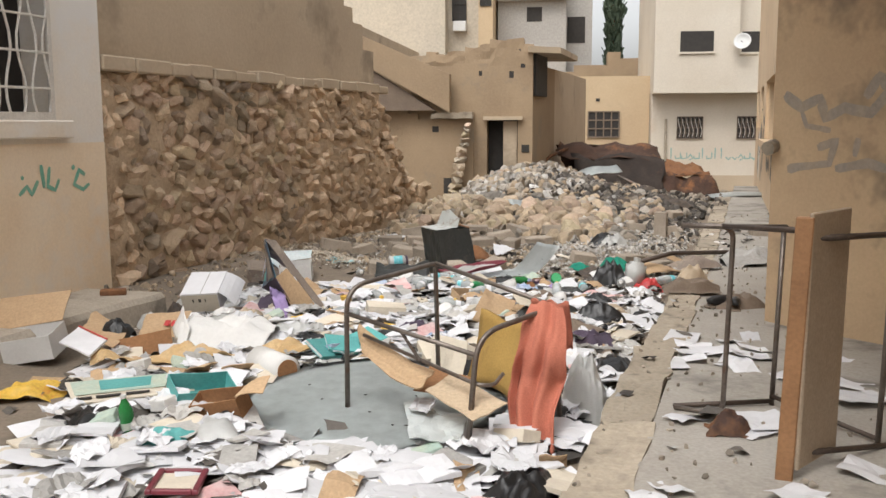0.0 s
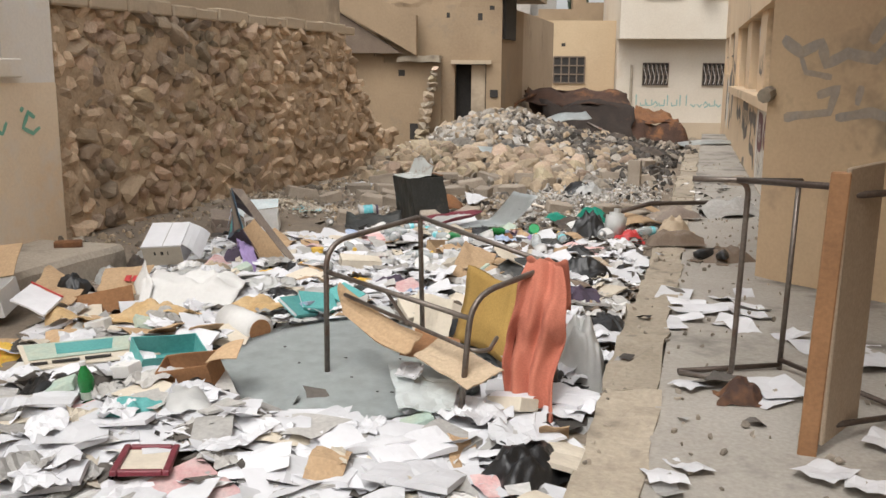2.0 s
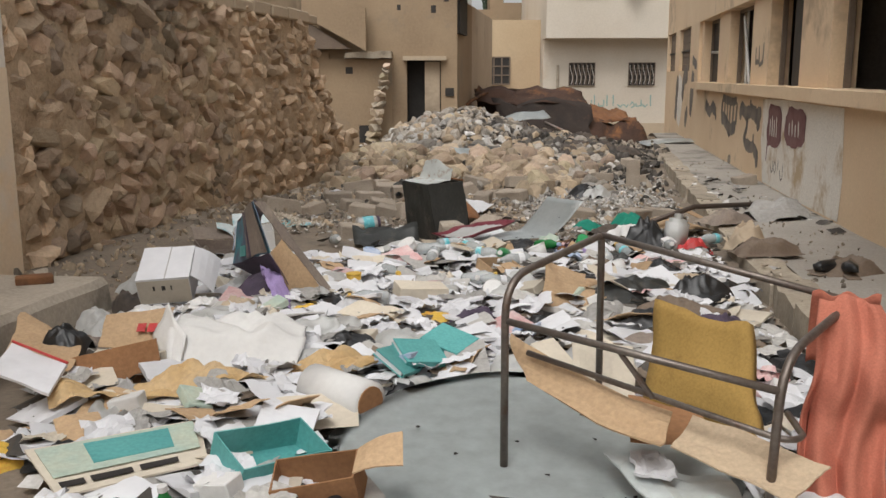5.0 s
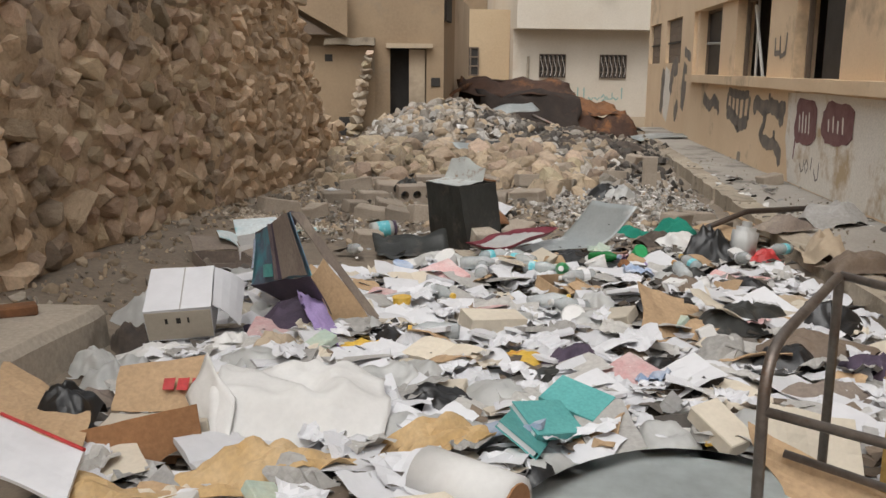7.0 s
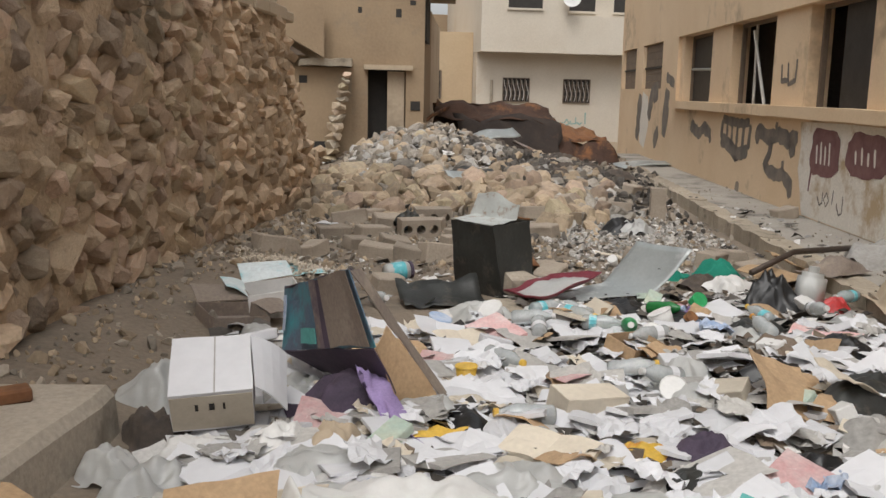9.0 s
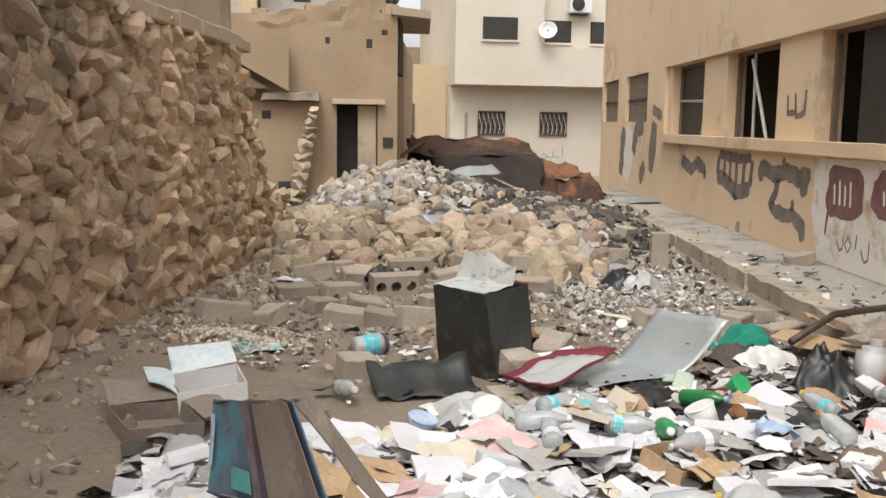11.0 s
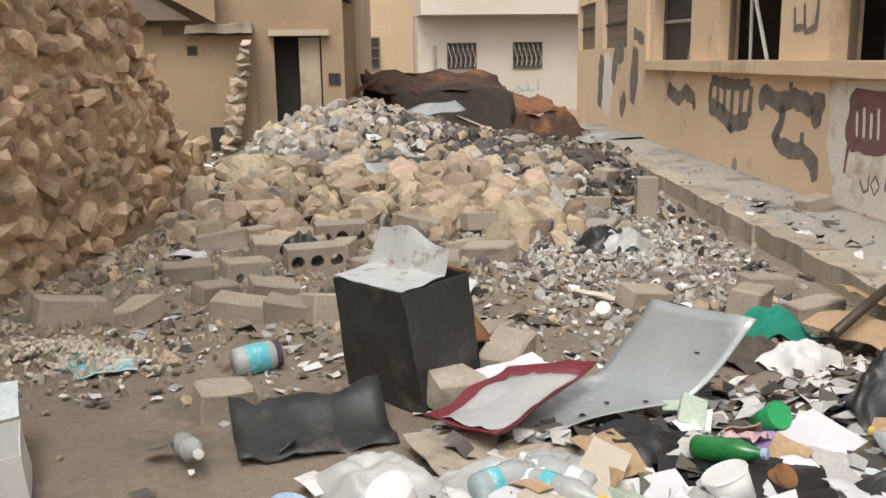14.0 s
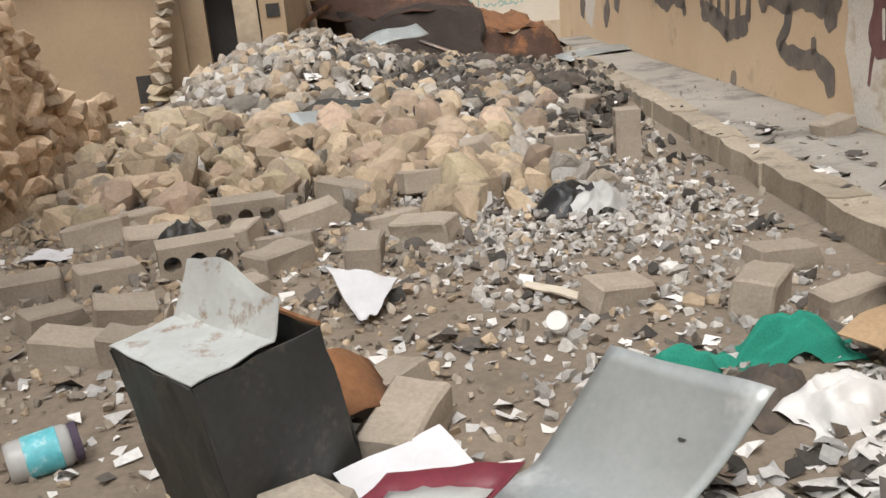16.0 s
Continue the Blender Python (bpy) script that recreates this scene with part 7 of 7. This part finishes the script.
bottle("bottle", "dark green soda bottle standing in papers", at(-1.10, 2.83, 0.0, 6, -4, 0), 0.036, 0.2, "green_glass", "white_plastic", "print_green")
bottle("bottle", "clear plastic bottle lying on bare dirt", at(-1.17, 8.02, 0.05, 80, 0, 20), 0.04, 0.22, "pet", "white_plastic")
B = random.Random(77)
for x, y, c in ((-0.3, 7.3, "pet"), (-0.12, 7.35, "pet"), (0.05, 7.3, "pet"), (0.2, 7.1, "green"), (-0.05, 7.15, "pet"), (0.48, 7.55, "green_glass"), (-0.45, 7.15, "pet"), (-0.15, 6.35, "pet"), (0.15, 6.2, "pet"),
                (-0.7, 6.5, "pet"), (0.35, 6.9, "pet"), (-0.2, 5.95, "film"), (1.15, 7.3, "pet"), (-0.35, 6.9, "pet"), (1.5, 7.5, "pet"), (-0.6, 5.6, "pet"), (0.9, 6.8, "pet"), (2.05, 7.9, "pet")):
    bottle("bottle", {"green": "bright green plastic bottle lying in rubbish", "green_glass": "dark green plastic bottle lying in rubbish"}.get(c, "clear crushed plastic bottle lying in rubbish"), at(x, y, 0.085, 84 + B.uniform(-8, 8), 0, B.uniform(0, 360)), 0.042, 0.23, c, B.choice(("white_plastic", "white_plastic", "print_blue", "yellow_foil")), B.choice((None, "label_turq", "paper", "paper")) if c == "pet" else None, group="bottles in the rubbish")
e = thing("jar", at(-0.94, 8.95, 0.06, 86, 0, 108, 0.78), "clear plastic jar with a turquoise label lying on dirt", "jar")
part("body", lathe([(0.075, -0.12), (0.085, -0.1), (0.085, 0.1), (0.07, 0.125)], 18), "film", e, smooth=True)
part("label", lathe([(0.0865, -0.055), (0.087, -0.05), (0.087, 0.07), (0.0865, 0.075)], 18), "label_turq", e, smooth=True)
part("lid", lathe([(0.08, 0.12), (0.08, 0.15), (0.07, 0.152)], 18), "purple_dark", e)
for x, y, r, h, m, lab in ((0.48, 7.25, 0.07, 0.1, "white_plastic", "round white plastic tub in rubbish"), (0.62, 7.35, 0.04, 0.1, "rust_orange", "orange paper cup in rubbish"), (0.86, 7.82, 0.05, 0.13, "green", "green plastic cup in rubbish"), (-0.5, 7.35, 0.07, 0.1, "white_plastic", "white plastic tub on its side"),
                           (-0.82, 7.45, 0.07, 0.05, "print_blue", "blue plastic lid in rubbish"), (0.85, 9.35, 0.04, 0.1, "white_plastic", "white paper cup on bare dirt"), (0.95, 6.6, 0.06, 0.08, "white_plastic", "white plastic pot in rubbish"), (0.3, 7.0, 0.055, 0.09, "white_plastic", "white cup in rubbish"), (-0.85, 6.2, 0.05, 0.08, "yellow_foil", "yellow cup in rubbish"), (0.05, 6.05, 0.06, 0.12, "white_plastic", "pale plastic pot in rubbish")):
    e = thing("plastic_cup", at(x, y, 0.03, B.uniform(-40, 60), B.uniform(-30, 30), 0), lab, "cup")
    part("cup", lathe([(r * 0.8, 0), (r, h), (r * 0.93, h), (r * 0.74, 0.008)], 16), m, e, smooth=True)
    part("rim", lathe([(r * 1.0, h - 0.006), (r * 1.06, h - 0.003), (r * 1.0, h + 0.003), (r * 0.93, h)], 16), m, e)
e = thing("jerry_can", at(1.62, 7.75, 0.0, 0, 8, 20), "cloudy white plastic jug with a red patch", "jug")
bm = bmesh.new(); box(bm, -0.09, -0.07, 0, 0.09, 0.07, 0.26); bev(bm, 0.03, 2); part("body", bm, "film", e, smooth=True)
part("neck", lathe([(0.035, 0.25), (0.035, 0.3)], 10), "film", e)
lump("plastic_bag", "red plastic bag by the white jug", "bag", at(1.78, 7.68, 0.0), 0.28, 0.2, 0.13, "red", 60)
lump("cloth", "crumpled end of green cloth by the zinc sheet", "cloth", at(1.14, 8.88, 0.0, 0, 0, -15), 0.30, 0.18, 0.10, "green_cloth", 61)

# paper roll and teal binders
e = thing("paper_roll", Matrix.Translation((-0.62, 3.80, 0.10)) @ Euler((radians(90), 0, radians(229))).to_matrix().to_4x4(), "thick white paper roll with a brown core", "paper roll")
part("roll", lathe([(0.05, -0.02), (0.085, -0.02), (0.09, 0.3), (0.05, 0.3)], 18), "sack", e, smooth=True)
part("core", lathe([(0.052, -0.026), (0.066, -0.026), (0.066, 0.0), (0.045, 0.0)], 16), "card_dark", e)
for x, y, rz, rx in ((-0.42, 4.35, 30, 24), (-0.28, 4.5, -40, 14), (-0.52, 4.25, 70, 34)):
    e = thing("binder", at(x, y, 0.1, rx, 10, rz, 0.72), "teal cardboard file binder", "binder", "teal binders")
    bm = bmesh.new(); box(bm, -0.15, -0.11, 0, 0.15, 0.11, 0.006); part("cover", bm, "print_teal", e)
    bm = bmesh.new(); box(bm, -0.145, -0.10, 0.007, 0.145, 0.105, 0.03); part("page_block", bm, "paper", e)
    bm = bmesh.new(); box(bm, -0.15, -0.11, 0.031, 0.15, 0.11, 0.037); part("cover", bm, "print_teal", e)
    bm = bmesh.new(); box(bm, -0.15, -0.118, 0, 0.15, -0.111, 0.037); part("spine", bm, "print_teal", e)
e = thing("picture_frame", at(-0.55, 2.15, 0.08, 3, 4, 104, 0.86), "maroon plastic picture frame lying on papers", "picture frame")
for x0, y0, x1, y1 in ((-0.17, -0.12, 0.17, -0.09), (-0.17, 0.09, 0.17, 0.12), (-0.17, -0.09, -0.14, 0.09), (0.14, -0.09, 0.17, 0.09)):
    bm = bmesh.new(); box(bm, x0, y0, 0, x1, y1, 0.025); bev(bm, 0.005); part("rail", bm, "maroon", e)
bm = bmesh.new(); box(bm, -0.14, -0.09, 0.002, 0.14, 0.09, 0.008); part("backing", bm, "paper_old", e)
stick = part("pole", tube([(1.6, 8.5, 0.04), (2.1, 8.85, 0.13), (3.1, 9.3, 0.1)], 0.024, 8), "tube_dark", None, smooth=True)
tagged(stick, "long charred wooden pole lying across the kerb", "pole")
stick = part("rod", tube([(-1.05, 2.75, 0.05), (-0.75, 2.82, 0.08), (-0.5, 2.95, 0.06)], 0.012, 6), "iron", None)
tagged(stick, "thin black metal rod lying on papers", "rod")
stick = part("reed", tube([(0.1, 4.25, 0.07), (0.48, 4.3, 0.08)], 0.009, 6), "yellow_foil", None)
tagged(stick, "yellow plastic stick on the grey tabletop", "stick")
for x, y, rz in ((2.2, 6.2, 30), (2.3, 6.1, 80), (0.8, 2.5, 40)):
    e = thing("shoe", at(x, y, 0.0, 0, 0, rz), "worn dark shoe lying on the pavement", "shoe", "worn shoes")
    bm = rock(random.Random(int(rz)), 0.26, 0.1, 0.09, 24, 0.3); bmesh.ops.translate(bm, verts=bm.verts, vec=(0, 0, 0.055)); part("upper", bm, "black", e, smooth=True)
    bm = bmesh.new(); box(bm, -0.13, -0.045, 0, 0.13, 0.045, 0.018); bev(bm, 0.008); part("sole", bm, "shutter", e)
# shells scattered from a bag
j = Joined(); rng = random.Random(8)
sh = shape(rock(random.Random(1), 1, 1, 1, 9, 0.2))
for _ in range(420):
    x, y = rng.gauss(-1.75, 0.2), rng.gauss(9.15, 0.16)
    s = rng.uniform(0.026, 0.046)
    j.add(*sh, Matrix.Translation((x, y, top_z(x, y) + 0.012 + 0.05 * math.exp(-((x + 1.75) / 0.2) ** 2 - ((y - 9.15) / 0.16) ** 2))) @ spin(rng) @ Matrix.Scale(s, 4))
tagged(j.done("spilled_shells", "shell_j"), "small pale snail shells spilled on the dirt", "shells", kind="stuff")
panel_thing("white and blue paper bag under spilled shells", at(-1.66, 9.06, 0.01, 3, 2, 20), 0.36, 0.3, "print_turq", 19, "paper_bag", "bag", 0.01, 0.002)
br = part("brick", (lambda q: (box(q, -0.1, -0.045, 0, 0.1, 0.045, 0.05), bev(q, 0.008), q)[2])(bmesh.new()), "rust_orange", None, at=Matrix.Translation((-2.62, 5.6, 0.165)) @ Euler((0, 0, radians(25))).to_matrix().to_4x4())
tagged(br, "broken red brick on the concrete ledge", "brick")

# ---- papers ----
def free(x, y):
    """Clear of the tabletop and the wall side."""
    if ((x + 0.03) / 0.76) ** 2 + ((y - 3.43) / 0.74) ** 2 < 1: return False
    if x < -0.35 and y > 7.3 + 0.3 * noise2(x, y, 2, 3): return False
    if abs(x + 1.38) < 0.27 and abs(y - 3.27) < 0.2 or abs(x + 0.55) < 0.13 and abs(y - 2.15) < 0.17 or abs(x - 0.84) < 0.16 and abs(y - 2.32) < 0.13 or abs(x + 1.1) < 0.06 and abs(y - 2.8) < 0.12: return False
    return x > -2.15 + 0.72 * (1 - soft(y, 2.4, 4.6)) and x < x_kerb(y) - 0.08

def paper_meshes():
    out = {}
    rng = random.Random(61)
    def leaf(k, w, h):
        a, b, c = rng.uniform(-0.05, 0.06), rng.uniform(0, 6), rng.uniform(0.01, 0.04)
        return sheet(w, h, 4, 5, lambda u, v: a * (u - 0.5) ** 2 * 2 + c * math.sin(v * 3 + b) + 0.02 * noise2(u * 3, v * 3, 1, k))
    def book(k, w, h, t):
        def fn(u, v): return t * (0.4 + 0.6 * abs(math.sin((u - 0.5) * 5.5)) ** 0.6) + 0.008 * noise2(u * 4, v * 4, 1, k)
        bm = sheet(w, h, 10, 4, fn)
        geo = bmesh.ops.extrude_face_region(bm, geom=bm.faces[:])
        for v in geo["geom"]:
            if isinstance(v, bmesh.types.BMVert): v.co.z = 0.0 + 0.02 * noise2(v.co.x * 3, v.co.y * 3, 1, k)
        bmesh.ops.recalc_face_normals(bm, faces=bm.faces)
        return bm
    def wad(k):
        w, d, h = rng.uniform(0.16, 0.28), rng.uniform(0.13, 0.22), rng.uniform(0.035, 0.075)
        def fn(u, v):
            t = noise2(u * 2.3, v * 2.3, 1, 100 + k); q = noise2(u * 3.1 + 4, v * 3.1, 1, 120 + k)
            z = h * (0.35 + 1.3 * (0.5 - abs(t)) + 0.9 * (0.4 - abs(q)))
            return ((u - 0.5) * w * (1 + 0.35 * q), (v - 0.5) * d * (1 + 0.35 * t), max(0.002, z))
        return sheet(1, 1, 7, 7, fn)
    for m in ("paper", "paper_old", "paper_grey", "print_pink", "print_blue"):
        out[m, "leaf"] = [mesh_of(leaf(k, 0.21, 0.297), "paper_sheet", m, True) for k in range(5)] + [mesh_of(leaf(9 + k, 0.30, 0.42), "paper_sheet", m, True) for k in range(2)]
        out[m, "book"] = [mesh_of(book(k, rng.uniform(0.28, 0.38), rng.uniform(0.2, 0.26), rng.uniform(0.012, 0.03)), "exercise_book", m) for k in range(3)]
        out[m, "wad"] = [mesh_of(wad(k), "paper_wad", m) for k in range(6)]
    return out
PM = paper_meshes()
NAMES = {"leaf": ("paper_sheet", "sheet of paper", "paper"), "book": ("exercise_book", "open book", "book"), "wad": ("crumpled_paper", "crumpled paper", "paper")}
SHADE = {"paper": "white", "paper_old": "yellowed", "paper_grey": "grimy grey", "print_pink": "pink printed", "print_blue": "blue printed"}

COUNT = {"leaf": 0, "book": 0, "wad": 0}
LOOSE = Joined()
def drop(kind, m, x, y, dz, rx, ry, rz):
    name, what, cat = NAMES[kind]
    COUNT[kind] += 1
    me = PM["paper" if COUNT[kind] > 290 else m, kind][R.randrange(len(PM[m, kind]))]
    place = at(x, y, dz, rx, ry, rz, (R.uniform(0.66, 0.96) if y < 3.3 else R.uniform(0.55, 0.92)) if x < x_kerb(y) else R.uniform(0.55, 0.85))
    if COUNT[kind] > 290:
        LOOSE.add([v.co for v in me.vertices], [tuple(p.vertices) for p in me.polygons], place)
        return
    ob = new(name, me)
    ob.matrix_basis = place
    where = "on the pavement" if x > x_kerb(y) else "in the street litter"
    return tagged(ob, f"{SHADE[m]} {what} lying {where}", cat, f"{what}s {where}")

n = 0
while n < 1120:
    y = R.choice((R.uniform(1.9, 4.4), R.uniform(1.9, 3.2), R.uniform(4.2, 7.6), R.uniform(4.6, 7.4)))
    x = R.uniform(-2.0, 1.9)
    if not free(x, y): continue
    if y > 6.6 and R.random() < 0.5: continue
    murky = 4.2 < y < 6.6 and x > 0.05 + 0.4 * noise2(x, y, 1.2, 4)
    if murky and R.random() < 0.45 or y < 3.3 and R.random() < 0.42: continue
    m = R.choices(("paper", "paper_old", "paper_grey", "print_pink", "print_blue"), (0.36, 0.2, 0.41, 0.02, 0.01) if murky else (0.69, 0.11, 0.17, 0.025, 0.005))[0]
    kind = R.choices(("leaf", "book", "wad"), (0.58, 0.28, 0.14) if y < 3.3 else (0.46, 0.22, 0.32))[0]
    lean = 9 if y < 3.3 else 17
    drop(kind, m, x, y, R.uniform(0.01, 0.07), R.uniform(-lean, lean), R.uniform(-lean, lean), R.uniform(0, 360))
    n += 1
for x, y in ((1.55, 2.95), (1.8, 2.85), (1.9, 2.95), (1.75, 4.35), (1.9, 4.4), (1.7, 4.2), (1.95, 4.15), (2.1, 4.3), (2.0, 4.0), (1.8, 4.6), (2.15, 4.5), (2.2, 3.85), (1.72, 5.2), (1.85, 2.1), (1.95, 2.0), (1.4, 2.1), (1.3, 2.0), (2.2, 2.35), (2.5, 3.7), (2.45, 3.4), (2.3, 3.6), (2.05, 4.75), (1.75, 4.8), (2.2, 4.9), (1.6, 4.05), (2.55, 4.3), (2.6, 3.0)):
    drop("leaf", R.choice(("paper", "paper", "paper", "paper_grey")), x, y, 0.012, R.uniform(-3, 3), R.uniform(-3, 3), R.uniform(0, 360))

tagged(LOOSE.done("loose_papers", "paper_j"), "loose white sheets and torn pages in the litter", "litter", kind="stuff")
# torn card, film, rags and small cartons through the litter
X = random.Random(99)
def spot(y0, y1):
    while True:
        x, y = X.uniform(-1.9, 1.9), X.uniform(y0, y1)
        if free(x, y): return x, y
cards = [mesh_of(sheet(w, d, 5, 4, lambda u, v, k=k: 0.04 * math.sin(u * 3 + k) + 0.02 * noise2(u * 3, v * 3, 1, k), 0.004), "cardboard_scrap", "card") for k, (w, d) in enumerate(((0.22, 0.14), (0.3, 0.16), (0.16, 0.12), (0.26, 0.2)))]
for k in range(34):
    x, y = spot(2.2, 7.9)
    ob = new("cardboard_scrap", cards[k % 4]); ob.matrix_basis = at(x, y, 0.06, X.uniform(-25, 25), X.uniform(-25, 25), X.uniform(0, 360))
    tagged(ob, "torn brown cardboard scrap in the street litter", "cardboard", "cardboard scraps in the litter")
films = [mesh_of(crumpled(0.3, 0.22, 0.1, 150 + k, 12), "plastic_bag", "film", True) for k in range(4)] + [mesh_of(crumpled(0.26, 0.2, 0.08, 160 + k, 12), "plastic_bag", "black", True) for k in range(3)]
for k in range(44):
    x, y = spot(2.4, 8.0)
    dark = k % 5 >= 3
    ob = new("plastic_bag", films[4 + k % 3] if dark else films[k % 4]); ob.matrix_basis = at(x, y, 0.02, 0, 0, X.uniform(0, 360), X.uniform(0.7, 1.2))
    tagged(ob, ("small black plastic bag" if dark else "cloudy crumpled plastic film") + " in the street litter", "bag", "plastic bags in the litter")
def small_carton(w, d, h):
    bm = bmesh.new(); box(bm, -w / 2, -d / 2, 0, w / 2, d / 2, h); bev(bm, 0.004)
    for v in bm.verts: v.co += 0.006 * noise.noise_vector(v.co * 15)
    return bm
packs = [mesh_of(small_carton(w, d, h), "small_carton", m) for w, d, h, m in ((0.16, 0.09, 0.05, "paper"), (0.2, 0.12, 0.06, "paper_old"), (0.12, 0.08, 0.06, "white_plastic"), (0.15, 0.1, 0.04, "print_green"))]
for k in range(32):
    x, y = spot(2.3, 8.0)
    ob = new("small_carton", packs[k % 4]); ob.matrix_basis = at(x, y, 0.05, X.uniform(-25, 25), X.uniform(-25, 25), X.uniform(0, 360))
    tagged(ob, ("small white carton", "small yellowed carton", "small white plastic carton", "small green printed carton")[k % 4] + " in the litter", "carton", "small cartons in the litter")
for k, (x, y, m) in enumerate(((0.85, 5.25, "black"), (1.15, 5.1, "purple_dark"), (1.25, 6.7, "black"), (0.75, 6.45, "shutter"), (1.0, 7.2, "black_sheet"), (0.15, 5.05, "black"), (-0.1, 5.3, "purple_dark"), (1.3, 4.4, "black"), (-0.75, 4.75, "black"))):
    lump("rag", "dark crumpled rag among the papers", "rag", at(x, y, 0.02, 0, 0, 40 * k), 0.36, 0.26, 0.11, m, 70 + k, "dark rags in the litter")

# small scraps past counting
def scraps(name, label, material, count, spread, seed, smin, smax):
    rng = random.Random(seed)
    j = Joined()
    k = 0
    while k < count:
        x, y = spread(rng)
        if not free(x, y) and rng.random() < (0.97 if y < 8.6 else 0.3): continue
        s, q = rng.uniform(smin, smax), rng.uniform(0.4, 1)
        a, b = rng.uniform(-0.3, 0.3) * s, rng.uniform(-0.3, 0.3) * s
        m = Matrix.Translation((x, y, top_z(x, y) + rng.uniform(0.004, 0.05 if y < 8 else 0.02))) @ Euler((rng.uniform(-0.3, 0.3), rng.uniform(-0.3, 0.3), rng.uniform(0, 6.28))).to_matrix().to_4x4()
        j.add([(-s / 2, -s * q / 2, 0), (0, -s * q / 2 * rng.uniform(0.7, 1.2), a), (s / 2, -s * q / 2, 0), (s / 2 * rng.uniform(0.7, 1.2), s * q / 2, b), (0, s * q / 2, a * 0.6), (-s / 2, s * q / 2 * rng.uniform(0.6, 1.1), -b)], [(0, 1, 4, 5), (1, 2, 3, 4)], m)
        k += 1
    return tagged(j.done(name, material), label, "litter", kind="stuff")
def near_zone(r): return r.uniform(-2.1, 1.9), r.uniform(1.9, 8.3)
def litter_zone(r): return r.uniform(-2.0, 1.9), r.uniform(3.9, 7.3)
def far_zone(r): return r.uniform(-1.6, 3.4), 8 + 10 * r.random() ** 1.3
scraps("paper_scraps", "torn white and grey paper scraps", "scrap_j", 2400, near_zone, 5, 0.03, 0.13)
# brown pieces added to darken the gaps between sheets
scraps("dark_scraps", "brown scraps filling the gaps between papers", "scrap_brown_j", 1000, litter_zone, 12, 0.03, 0.12)
scraps("dark_scraps", "dark torn plastic and cloth scraps", "scrap_dark_j", 1100, near_zone, 6, 0.03, 0.16)
scraps("paper_scraps", "small paper and plastic scraps over rubble", "scrap_j", 900, far_zone, 8, 0.02, 0.09)
def dirt_zone(r): return r.uniform(-1.7, 2.2), r.uniform(8.2, 11.6)
def ridge_zone(r): return r.gauss(0.6, 1.0), r.uniform(14.2, 18.5)
scraps("paper_scraps", "torn paper and film scraps on the dirt", "scrap_j", 520, dirt_zone, 18, 0.015, 0.07)
scraps("dark_scraps", "dark cloth and bark scraps on the dirt", "scrap_brown_j", 420, dirt_zone, 19, 0.015, 0.055)
scraps("paper_scraps", "white scraps caught in the rubble ridge", "scrap_j", 700, ridge_zone, 20, 0.04, 0.18)
scraps("dark_scraps", "brown scraps caught in the rubble ridge", "scrap_brown_j", 500, ridge_zone, 21, 0.04, 0.2)
scraps("dark_scraps", "dark burnt scraps over rubble", "scrap_dark_j", 520, far_zone, 9, 0.03, 0.15)
